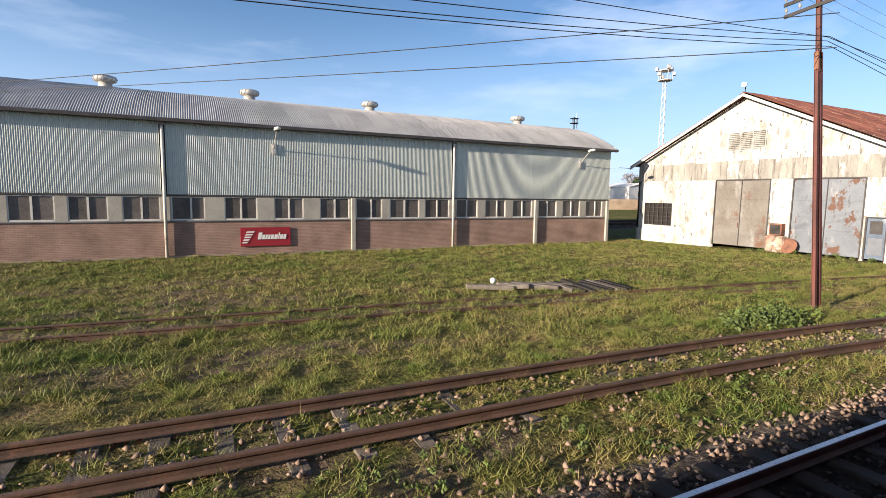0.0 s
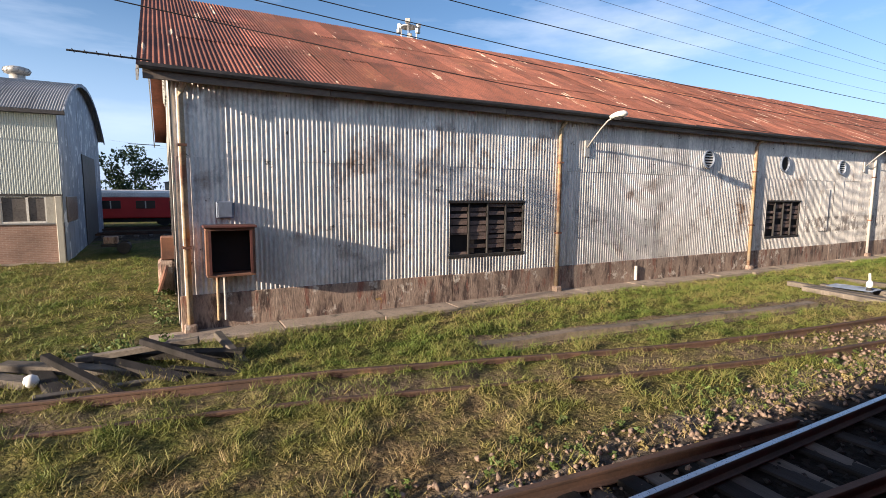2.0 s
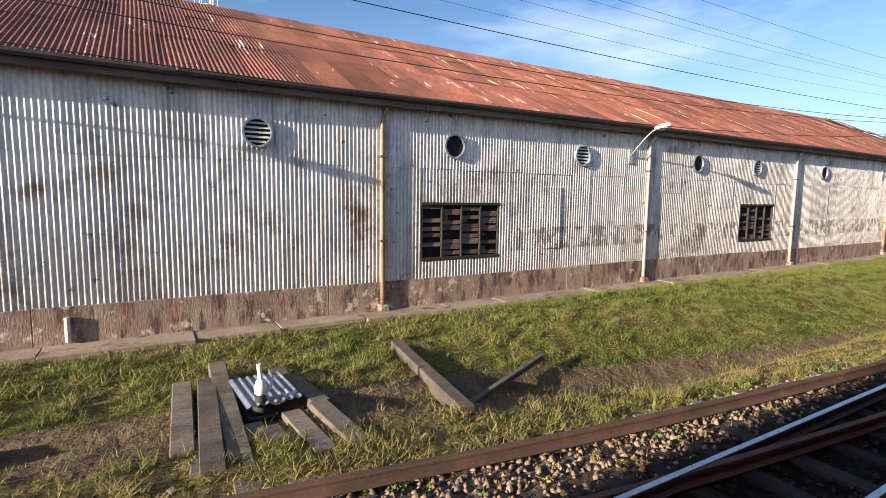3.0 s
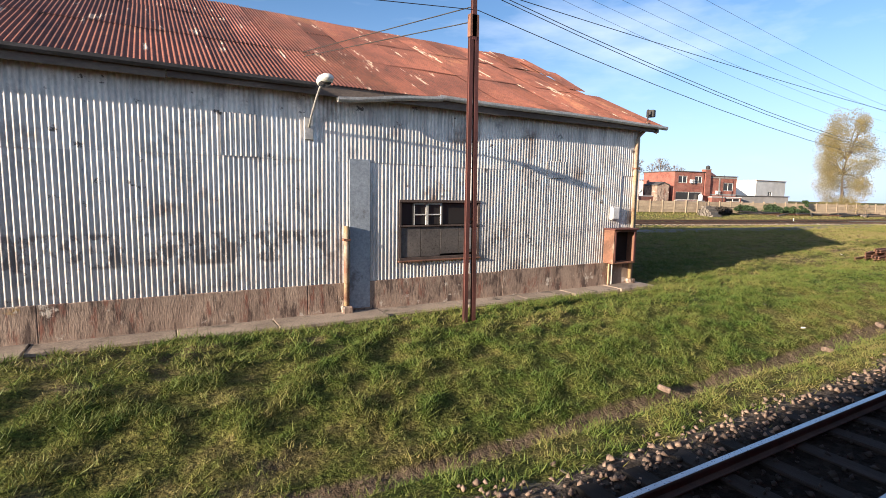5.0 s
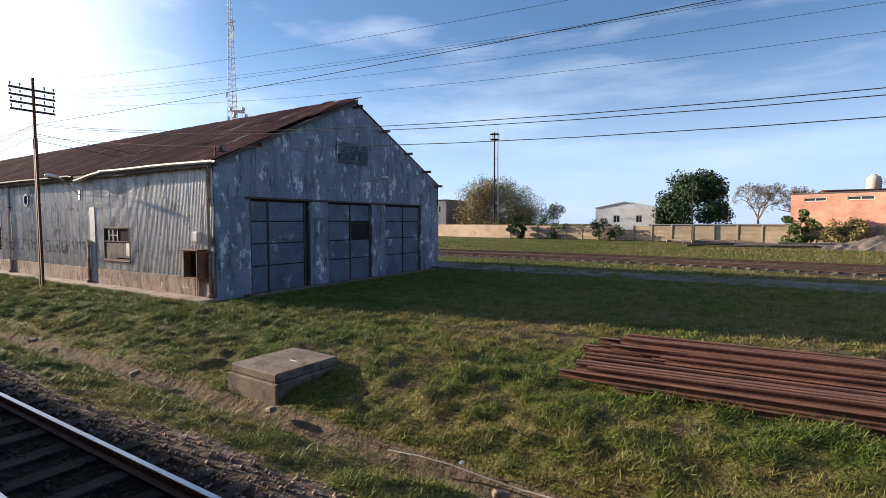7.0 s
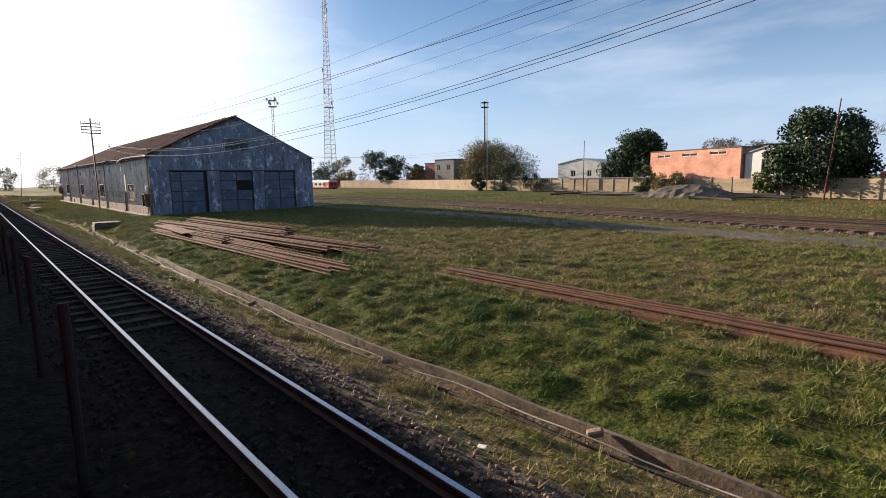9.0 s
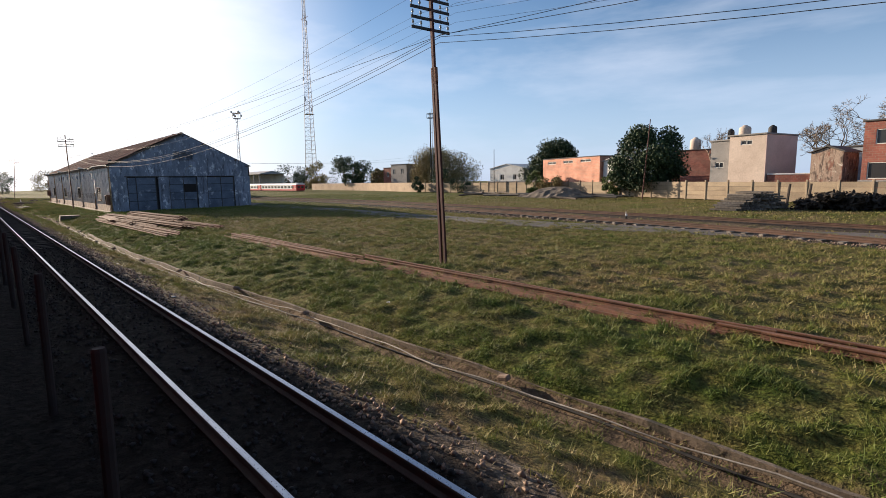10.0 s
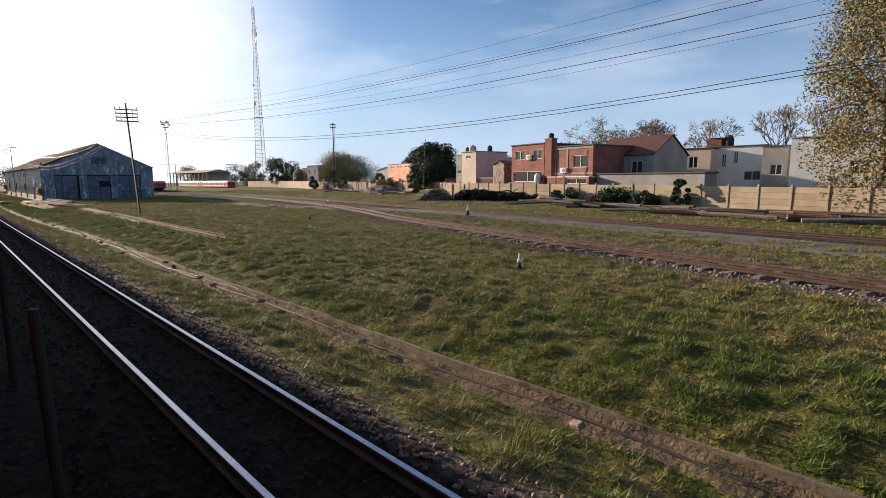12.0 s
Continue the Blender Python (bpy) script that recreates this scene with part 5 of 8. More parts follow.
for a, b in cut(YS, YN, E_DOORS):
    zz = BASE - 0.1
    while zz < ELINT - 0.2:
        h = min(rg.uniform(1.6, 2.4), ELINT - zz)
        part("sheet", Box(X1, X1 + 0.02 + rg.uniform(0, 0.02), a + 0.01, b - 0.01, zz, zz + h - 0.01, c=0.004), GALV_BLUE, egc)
        zz += h
for i, (a, b) in enumerate(E_DOORS):
    d = part("sliding_door", Box(X1 - 0.12, X1 - 0.1, a, b, BASE - 0.1, ELINT), DARK_IN, shed, "tall panelled sheet-metal door in faded blue-grey paint")
    edges = [a + 0.06, a + 0.95, b - 0.28] if i == 0 else [a + 0.04, (a + b) / 2, b - 0.12]
    zs = [BASE + 0.02, 0.55, 1.5, 2.45, ELINT - 0.1]
    for c in range(len(edges) - 1):
        for r_ in range(4):
            if i == 1 and c == 1 and r_ == 2:
                continue
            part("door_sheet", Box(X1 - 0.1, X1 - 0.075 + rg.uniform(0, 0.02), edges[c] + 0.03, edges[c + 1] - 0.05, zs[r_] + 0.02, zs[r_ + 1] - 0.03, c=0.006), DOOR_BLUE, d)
    if i == 0:
        for k in range(9):
            part("slat", Box(X1 - 0.075, X1 - 0.05, edges[1] + 0.05, edges[2] - 0.07, 1.62 + k * 0.09, 1.67 + k * 0.09), DOOR_BLUE, d)
    fr = Mesh()
    for yy in edges:
        fr.box(X1 - 0.1, X1 - 0.03, yy - 0.035, yy + 0.035, BASE, ELINT - 0.03)
    part("door_frame", fr, DARK_STEEL, d)
part("canopy_rail", Box(X1 + 0.0, X1 + 0.1, YS + 1.4, YN - 1.9, ELINT - 0.04, ELINT + 0.05, c=0.01), DARK_STEEL, shed)
tagged(part("apron", Box(X1 + 0.02, X1 + 0.45, YS + 1.2, YN, BASE - 0.2, BASE + 0.05, c=0.02), RUBBLE), "concrete threshold slab before the shed doors", "pavement", kind="structure")


# electrical cabinets on the corners
def wall_box(x, y, z, w, h, d, label, stem=True):
    """A rusty orange box with an open dark front, on two legs of pipe."""
    e = empty("wall_cabinet", label, "cabinet", "cabinets on the shed", at=(x, y, z))
    case = Mesh()
    case.box(0, w, -d, 0, 0, 0.05, c=0.006).box(0, w, -d, 0, h - 0.06, h, c=0.006).box(0, 0.05, -d, 0, 0.05, h - 0.06).box(w - 0.05, w, -d, 0, 0.05, h - 0.06).box(0.05, w - 0.05, -0.04, 0, 0.05, h - 0.06)
    part("case", case, ORANGE_BOX, e)
    part("roof", Box(-0.04, w + 0.04, -d - 0.06, 0.0, h, h + 0.05, c=0.01), RUST_RED, e)
    part("inside", Box(0.06, w - 0.06, -0.1, -0.045, 0.06, h - 0.07), DARK_IN, e)
    fr = Mesh().box(0.05, 0.1, -d - 0.015, -d + 0.01, 0.05, h - 0.06).box(w - 0.1, w - 0.05, -d - 0.015, -d + 0.01, 0.05, h - 0.06)
    part("door_frame", fr, RUST_RED, e)
    if stem:
        for xx in (0.22, 0.36):
            part("conduit", Mesh().tube([(xx, -0.06, 0), (xx, -0.06, -1.0)], 0.03, 8), PIPE_Y if xx < 0.3 else PIPE_W, e)
    return e


wall_box(89.42, YS - 0.03, 0.2, 1.05, 1.1, 0.42, "rust-orange open-fronted switch cabinet on the shed corner")
wall_box(30.75, YS - 0.03, 0.62, 0.95, 1.02, 0.48, "rust-orange open-fronted switch cabinet beside the yellow pipe")
mb = empty("meter_box", "pale meter box on the corrugated wall", "meter box", at=(89.62, YS - 0.02, 1.62))
part("case", Box(0, 0.34, -0.12, 0, 0, 0.42, c=0.015), WHITE, mb)
part("lid", Box(0.03, 0.31, -0.135, -0.12, 0.03, 0.39, c=0.006), WHITE, mb)
mb = empty("meter_box", "pale meter box near the west corner", "meter box", at=(31.0, YS - 0.02, 1.82))
part("case", Box(0, 0.34, -0.12, 0, 0, 0.36, c=0.015), GALV_BLUE, mb)
part("lid", Box(0.03, 0.31, -0.135, -0.12, 0.03, 0.33, c=0.006), GALV_BLUE, mb)
# small rusty box and boards between the gable doors
gb = empty("fuse_box", "small rusty box on a broken plinth between the doors", "fuse box", at=(X0 - 0.02, 17.3, 0.0))
part("case", Box(-0.35, 0, -0.35, 0.35, 0.35, 1.02, c=0.02), RUST, gb)
part("door", Box(-0.365, -0.35, -0.28, 0.28, 0.42, 0.95, c=0.005), IRON_DARK, gb)
part("plinth", Box(-0.45, 0, -0.55, 0.5, -0.62, 0.33, c=0.08), PLINTH, gb)
lid = tagged(part("broken_slab", Mesh().lathe([(0.42, 0), (0.45, 0.02), (0.45, 0.07), (0.4, 0.09)], None, 14), RUST), "round rusty lid leaning on the gable wall", "lid")
lid.matrix_basis = pose(X0 - 0.32, 16.5, -0.2, 0, -72, 0)


# ---- wall lamps ----
def wall_lamp(x, z, arm, label, parent_y=YS):
    """A street-lamp head on a bent arm with a wall plate."""
    e = empty("wall_lamp", label, "wall lamp", "lamps on the walls", at=(x, parent_y - 0.02, z))
    part("wall_plate", Box(-0.1, 0.1, -0.05, 0, -0.38, 0.12, c=0.01), VENT_METAL, e)
    part("arm", Mesh().tube([(0, -0.05, -0.1), (0.0, -0.25, 0.12), (0.02, -0.55, 0.42), (0.03, -0.8, 0.62), (0.03, -arm + 0.15, 0.70)], 0.024, 8), VENT_METAL, e, smooth=True)
    hd = Mesh().lathe([(0.03, -0.14), (0.09, -0.10), (0.145, 0.05), (0.165, 0.22), (0.13, 0.38), (0.04, 0.44)], Matrix.Translation((0.03, -arm + 0.12, 0.72)) @ Matrix.Rotation(radians(84), 4, "X") @ Matrix.Diagonal((1.0, 0.62, 1, 1)), 14)
    h = part("lamp_head", hd, LAMP_W, e, smooth=True)
    part("diffuser", Mesh().lathe([(0.09, 0.0), (0.125, 0.12), (0.11, 0.26), (0.05, 0.3)], Matrix.Translation((0.03, -arm + 0.08, 0.655)) @ Matrix.Rotation(radians(84), 4, "X") @ Matrix.Diagonal((1, 0.55, 1, 1)), 12), GLASS, h)
    return e


for x in (41.55, 59.6, 79.75):
    wall_lamp(x, 3.92, 1.15, "pale street-lamp head on a bent arm above the corrugated wall")
for x, z in ((3.75, 5.0), (23.45, 5.0)):
    wall_lamp(x, z - 0.35, 1.0, "pale lamp head on a bent arm under the long eave", 26.60)
# lamp on the east gable, level arm
e = empty("wall_lamp", "street-lamp head on a level arm over the middle door", "wall lamp", at=(X1 + 0.03, 19.75, 4.2))
part("arm", Mesh().tube([(0, 0, -0.3), (0.1, 0, 0.1), (0.6, 0.05, 0.3), (1.7, 0.1, 0.42)], 0.025, 8), VENT_METAL, e, smooth=True)
part("lamp_head", Mesh().lathe([(0.03, -0.1), (0.1, -0.05), (0.15, 0.1), (0.14, 0.3), (0.04, 0.42)], Matrix.Translation((1.7, 0.1, 0.42)) @ Matrix.Rotation(radians(90), 4, "Y") @ Matrix.Diagonal((0.6, 1, 1, 1)), 14), LAMP_W, e, smooth=True)
# floodlights on the roof ends
for x, y, z, turn, lb in ((X0 - 0.35, YR, RIDGE + 0.12, 200, "small floodlight on the west ridge end"), (X1 + 0.25, YS - 0.05, EAVE - 0.02, 20, "small floodlight on a post at the eave corner")):
    f = empty("floodlight", lb, "floodlight", "floodlights on the shed", at=(x, y, z))
    f.rotation_euler = (0, 0, radians(turn))
    part("post", Mesh().tube([(0, 0, -0.1), (0, 0, 0.5)], 0.025, 8), IRON_DARK, f)
    part("bracket", Mesh().tube([(0, 0, 0.25), (0.25, 0, 0.38)], 0.018, 6), IRON_DARK, f)
    h = part("housing", Box(0.2, 0.38, -0.13, 0.13, 0.28, 0.52, c=0.02), IRON_DARK if x > 60 else WHITE, f)
    part("lens", Box(0.38, 0.386, -0.1, 0.1, 0.31, 0.49), GLASS, h)
# TV-like antennas at the eaves of the west gable
for y, z, lb in ((YN + 0.45, 4.55, "small comb antenna at the far eave"), (YS - 0.4, 4.85, "small comb antenna at the near eave")):
    an = empty("antenna", lb, "antenna", at=(X0 - 0.5, y, z))
    part("boom", Mesh().tube([(0.2, 0, 0), (-1.1, 0.0, 0.02)], 0.018, 6), IRON_DARK, an)
    for k in range(6):
        part("element", Mesh().tube([(-0.1 - 0.18 * k, -0.14, 0.02), (-0.1 - 0.18 * k, 0.14, 0.02)], 0.008, 5), IRON_DARK, an)

# ---- long workshop ----
AX0, AX1, AY, AYN, AYR = -46.0, 26.2, 26.64, 42.0, 34.3
shop = empty("workshop", "long workshop with brick base, window band and pale sheet walls", "workshop")
AB, AS, AW, AE = -0.85, 0.93, 2.12, 5.55
part("brick_wall", Box(AX0, AX1, AY, AY + 0.25, AB, AS), BRICK_A, shop, "red brick base wall")
part("footing", Box(AX0, AX1 + 0.06, AY - 0.06, AY, AB - 0.2, -0.66, c=0.015), CONCRETE, shop)
part("sill_band", Box(AX0, AX1 + 0.02, AY - 0.05, AY + 0.2, AS, AS + 0.07, c=0.01), BAND, shop)
part("lintel_band", Box(AX0, AX1 + 0.02, AY - 0.04, AY + 0.2, AW, AW + 0.1, c=0.01), DARK_STEEL, shop)
awins = [(-6.85, -5.25), (-4.81, -3.34), (-2.81, -1.31), (-0.87, 0.55), (1.41, 2.91), (3.72, 5.18), (6.02, 7.6), (7.97, 9.46), (9.92, 11.71), (12.07, 13.65)]
awins = [(-6.85 - 2.05 * k, -5.3 - 2.05 * k) for k in range(6, 0, -1)] + awins + [(14.1 + 2.03 * k, 15.6 + 2.03 * k) for k in range(3)] + [(20.15 + 2.0 * k, 21.65 + 2.0 * k) for k in range(3)]
for a, b in cut(AX0, AX1, awins):
    part("pier", Box(a, b, AY - 0.02, AY + 0.2, AS + 0.07, AW), PIER, shop)
for i, (a, b) in enumerate(awins):
    w = part("window", Box(a, b, AY + 0.12, AY + 0.15, AS + 0.07, AW), DARK_IN, shop, "two-light workshop window with dusty panes")
    fr = Mesh()
    c = (a + b) / 2 + (0.12 if i % 4 == 1 else 0)
    for p, q in ((a, a + 0.05), (b - 0.05, b), (c - 0.04, c + 0.04)):
        fr.box(p, q, AY + 0.0, AY + 0.07, AS + 0.07, AW)
    fr.box(a + 0.05, b - 0.05, AY - 0.01, AY + 0.07, AS + 0.07, AS + 0.14)
    fr.box(a + 0.05, b - 0.05, AY + 0.0, AY + 0.07, AW - 0.05, AW)
    part("window_frame", fr, FRAME_W, w)
    for p, q in ((a + 0.05, c - 0.04), (c + 0.04, b - 0.05)):
        part("pane", Box(p, q, AY + 0.04, AY + 0.05, AS + 0.14, AW - 0.05), PANE_GREY, w)
for x in (-10.3, 7.82, 19.95, 26.1):
    part("pilaster", Box(x - 0.13, x + 0.1, AY - 0.14, AY - 0.0, AB, AW, c=0.02), PIER, shop)
for x in (-16.1, -1.12, 13.87):
    p = part("downpipe", Mesh().tube([(x, AY - 0.12, AB + 0.1), (x, AY - 0.12, AE - 0.1)], 0.07, 8), PIPE_W, shop, smooth=True)
    part("funnel", Box(x - 0.12, x + 0.12, AY - 0.24, AY - 0.02, AE - 0.2, AE - 0.02, c=0.02), BAND, p)
for k, (a, b) in enumerate(((AX0, -1.25), (-1.0, 13.75), (14.0, AX1))):
    n = max(1, round((b - a) / 1.1))
    cl = empty("sheet_cladding")
    cl.parent = shop
    for j in range(n):
        ob = part("sheet", corrugated(round((b - a) / n + 0.004, 3), AE - AW - 0.08, GREENISH, pitch=((b - a) / n) / 14, amp=0.013, seg=6), None, cl)
        ob.location = (a + j * (b - a) / n, AY - 0.03, AW + 0.08)
part("wall_core", Box(AX0, AX1 - 0.02, AY + 0.02, AY + 0.15, AW + 0.1, AE), DARK_IN, shop)


def arch(u):
    """The height of the curved roof at u = 0 at the eave to 1 at the ridge."""
    return AE + 0.1 + 2.25 * (1 - (1 - u) ** 2.1)


us = [0, 0.06, 0.13, 0.22, 0.33, 0.46, 0.6, 0.78, 1.0]
half = [(AY - 0.3 + u * (AYR - AY + 0.3), arch(u)) for u in us]
full = half + [(2 * AYR - y, z) for y, z in half[-2::-1]]
gab = Mesh().prism([(AY, AB)] + [(y, z - 0.12) for y, z in full[1:-1]] + [(AYN - 0.05, AB)], AX1 - 0.18, AX1)
part("east_wall", gab, GALV_BLUE, shop, "bluish arched end wall")
part("end_door", Box(AX1 - 0.01, AX1 + 0.05, 33.3, 38.6, AB, 4.3, c=0.02), DARK_STEEL, shop)
part("end_window", Box(AX1 - 0.01, AX1 + 0.04, 27.6, 30.6, 0.95, 2.1, c=0.02), PANE_GREY, shop)
aroof = empty("roof")
aroof.parent = shop
seg = 0.095
nx = int((AX1 + 0.3 - AX0) / 1.14)
for k in range(nx):
    a = AX0 + k * (AX1 + 0.3 - AX0) / nx
    if k == 0:
        w = (AX1 + 0.3 - AX0) / nx + 0.01
        cols = [w * i / 72 for i in range(73)]
        v, f = [], []
        for y, z in full:
            v += [(c, y, z + 0.014 * math.cos(2 * math.pi * c / seg)) for c in cols]
        for i in range(len(full) - 1):
            f += [(i * 73 + j, i * 73 + j + 1, (i + 1) * 73 + j + 1, (i + 1) * 73 + j) for j in range(72)]
        arched = Mesh().add(v, f).data("roof_sheet", GREY_ROOF, True)
    ob = part("roof_sheet", arched, None, aroof)
    ob.location = (a, 0, 0.004 * (k % 2))
part("gutter", Mesh().sweep([(-0.09, 0.06), (-0.09, -0.08), (0.09, -0.1), (0.09, 0.05)], [(AX0, AY - 0.32, AE + 0.02), (AX1 + 0.35, AY - 0.32, AE + 0.02)]), DARK_STEEL, aroof)
part("verge_trim", Mesh().add(*(lambda pts: ([(AX1 + 0.28, y, z + 0.03) for y, z in pts] + [(AX1 + 0.34, y, z + 0.03) for y, z in pts] + [(AX1 + 0.34, y, z - 0.14) for y, z in pts] + [(AX1 + 0.28, y, z - 0.14) for y, z in pts],
      [(r * len(pts) + i, r * len(pts) + i + 1, ((r + 1) % 4) * len(pts) + i + 1, ((r + 1) % 4) * len(pts) + i) for r in range(4) for i in range(len(pts) - 1)]))(full)), GALV_BLUE, aroof)
# turbine vents on the ridge
for x in (-20.5, -12.3, -4.1, 3.45, 11.26, 23.6):
    t = empty("roof_vent", "spinning-top metal ventilator on the workshop ridge", "roof vent", "ventilators on the ridge", at=(x, AYR, 7.72))
    part("neck", Mesh().lathe([(0.45, -0.1), (0.34, 0.25), (0.34, 0.6)], None, 16), VENT_METAL, t, smooth=True)
    tb = part("turbine", Mesh().lathe([(0.34, 0.58), (0.52, 0.64), (0.58, 0.78), (0.52, 0.92), (0.3, 0.99), (0.05, 1.0)], None, 20), VENT_METAL, t, smooth=True)
    for k in range(14):
        a = 2 * math.pi * k / 14
        part("vane", Mesh().tube([(0.53 * math.cos(a), 0.53 * math.sin(a), 0.64), (0.595 * math.cos(a + 0.1), 0.595 * math.sin(a + 0.1), 0.78), (0.53 * math.cos(a + 0.2), 0.53 * math.sin(a + 0.2), 0.92)], 0.012, 4), BAND, tb)


# company sign: emblem bars and a plain white word shape
sg = empty("sign", "dark red sign board with white marks on the brick wall", "sign", at=(2.08, AY - 0.03, -0.32))
part("board", Box(0, 2.4, -0.03, 0, 0, 0.94, c=0.006), SIGN_RED, sg)
x = 0.80
for w, h in ((0.17, 0.34), (0.13, 0.23), (0.10, 0.23), (0.10, 0.23), (0.15, 0.23), (0.15, 0.23), (0.06, 0.33), (0.14, 0.23), (0.13, 0.23)):
    part("word_bar", Mesh().prism([(x, 0.34), (x + w, 0.34), (x + w + h * 0.2, 0.34 + h), (x + h * 0.2, 0.34 + h)], -0.05, -0.036, "y"), WHITE, sg)
    x += w + 0.028
for k in range(5):
    part("emblem_bar", Mesh().prism([(0.06 + 0.05 * k, 0.16 + 0.13 * k), (0.3 + 0.08 * k, 0.16 + 0.13 * k), (0.36 + 0.08 * k, 0.23 + 0.13 * k), (0.12 + 0.05 * k, 0.23 + 0.13 * k)], -0.05, -0.036, "y"), WHITE, sg)


# ---- the standing train that shades the line ----
def coach(x0, x1, label):
    """A plain passenger coach: body, curved roof, window band and bogies."""
    c = empty("passenger_coach", label, "train", "coaches of the standing train")
    y0, y1 = -2.62, -0.14
    part("body", Box(x0, x1, y0, y1, 0.75, 3.55, c=0.05), COACH_RED, c)
    prof = [(y0 + 0.02, 3.55), (y0 + 0.06, 4.36), (y0 + 0.35, 4.52), (-1.38, 4.6), (y1 - 0.35, 4.52), (y1 - 0.06, 4.40), (y1 - 0.02, 3.55)]
    part("roof", Mesh().prism(prof, x0, x1), COACH_ROOF, c)
    part("underframe", Box(x0 + 0.3, x1 - 0.3, y0 + 0.25, y1 - 0.3, 0.35, 0.75), IRON_DARK, c)
    for b in (x0 + 3, x1 - 3):
        part("bogie", Box(b - 1.4, b + 1.4, y0 + 0.45, y1 - 0.5, 0.06, 0.5, c=0.08), IRON_DARK, c)


for k in range(14):
    coach(-62 + 20.6 * k, -62 + 20.6 * k + 20.5, "red and pale passenger coach standing beside the platformless line")


# ---- telegraph line ----
POLES = [(-52, 5.4), (14.0, 6.95), (82.5, 9.05), (146.4, 11.47), (212, 13.6)]
INS = Mesh().lathe([(0.012, -0.06), (0.012, 0.0), (0.035, 0.015), (0.04, 0.05), (0.028, 0.06), (0.034, 0.09), (0.015, 0.115)], None, 8).data("insulator", INSUL, True)
ARMS = [(8.45, 0.82, 4), (8.15, 0.82, 4), (7.85, 0.8, 4), (7.55, 0.8, 4)]
IBEAM = [(-0.045, -0.05), (0.045, -0.05), (0.045, -0.04), (0.008, -0.036), (0.008, 0.036), (0.03, 0.04), (0.03, 0.05), (-0.03, 0.05), (-0.03, 0.04), (-0.008, 0.036), (-0.008, -0.036), (-0.045, -0.04)]


def telegraph_pole(x, y, lean):
    """Two old rails set on end, joined above by one mast with four cross-arms."""
    z = float(ground_z(x, y))
    e = empty("telegraph_pole", "rust-red telegraph pole of paired rails with four insulator arms", "telegraph pole", "poles along the line", at=(x, y, z))
    e.rotation_euler = (radians(2.0 if x > 140 else -5.0 if 0 < x < 50 else 0), radians(lean), 0)
    for s in (-1, 1):
        a, b = Vector((0.105 * s, 0, -0.3)), Vector((0.06 * s, 0, 6.35))
        v = [Vector((a.x + p, q, a.z)) for p, q in IBEAM] + [Vector((b.x + p, q, b.z)) for p, q in IBEAM]
        n = len(IBEAM)
        f = [tuple(range(n))[::-1], tuple(range(n, 2 * n))] + [(k, (k + 1) % n, n + (k + 1) % n, n + k) for k in range(n)]
        part("rail_post", Mesh().add(v, f), RUST_RED, e)
    part("mast", Mesh().prism([(p * 1.1, q * 1.1) for p, q in IBEAM], 5.9, 8.95, "z"), RUST_RED, e)
    for zz in (2.2, 4.4):
        part("spacer", Box(-0.07, 0.07, -0.02, 0.02, zz, zz + 0.07, c=0.005), RUST, e)
    part("joint_plate", Box(-0.11, 0.11, -0.055, 0.055, 5.95, 6.4, c=0.01), RUST, e)
    for h, w, n in ARMS:
        arm = part("cross_arm", Box(-0.075, -0.035, -w, w, h - 0.045, h + 0.045, c=0.006), IRON_DARK, e)
        for k in range(n):
            yy = (-1) ** k * (w - 0.06 - 0.33 * (k // 2))
            i = part("insulator", INS, None, arm)
            i.location = (-0.055, yy, h + 0.10)
    return z


WIRED = [POLES[0], (14.35, 7.4)] + POLES[2:]          # where the wires meet the leaning poles
PZ = [telegraph_pole(x, y, ln) for (x, y), ln in zip(POLES, (0, 1.2, -0.6, -0.5, 0))]
for h, off, r, sag in [(8.55, 0.76, 0.004, 2.0), (8.55, -0.76, 0.004, 2.1), (8.25, 0.76, 0.004, 2.2), (7.95, -0.74, 0.004, 2.0), (7.95, 0.74, 0.004, 2.4)]:
    m = Mesh()
    for i in range(len(POLES) - 1):
        (xa, ya), (xb, yb) = WIRED[i], WIRED[i + 1]
        pts = []
        for k in range(19):
            u = k / 18
            pts.append((xa + (xb - xa) * u - 0.055, ya + (yb - ya) * u + off, PZ[i] + (PZ[i + 1] - PZ[i]) * u + h - sag * 4 * u * (1 - u) * (0.9, 0.58, 0.88, 0.9)[i]))
        m.tube(pts, r, 5)
    tagged(part("overhead_wire", m, CABLE), "sagging dark telegraph wire strung along the poles", "wire", "wires along the line")
# heavier cables below the arms: height at each pole, sag in each span
for heights, sags, off in (((6.4, 6.45, 6.6, 7.0, 7.0), (1.5, 0.95, 0.55, 0.95), 0.05), ((6.4, 6.45, 6.6, 7.0, 7.0), (2.2, 1.6, 2.4, 1.6), 0.0),
                           ((6.3, 6.35, 6.55, 6.95, 6.95), (2.3, 1.75, 2.45, 2.7), 0.04), ((6.1, 6.2, 6.1, 6.75, 6.8), (2.2, 2.05, 2.45, 2.65), -0.04)):
    m = Mesh()
    for i in range(len(POLES) - 1):
        (xa, ya), (xb, yb) = WIRED[i], WIRED[i + 1]
        us_ = [k / 22 for k in range(23)]
        m.tube([(xa + (xb - xa) * u, ya + (yb - ya) * u + off, heights[i] + (heights[i + 1] - heights[i]) * u - sags[i] * 4 * u * (1 - u)) for u in us_], 0.0085, 5)
    tagged(part("overhead_cable", m, IRON_DARK), "dark sagging cable slung below the telegraph arms", "cable", "cables along the line")
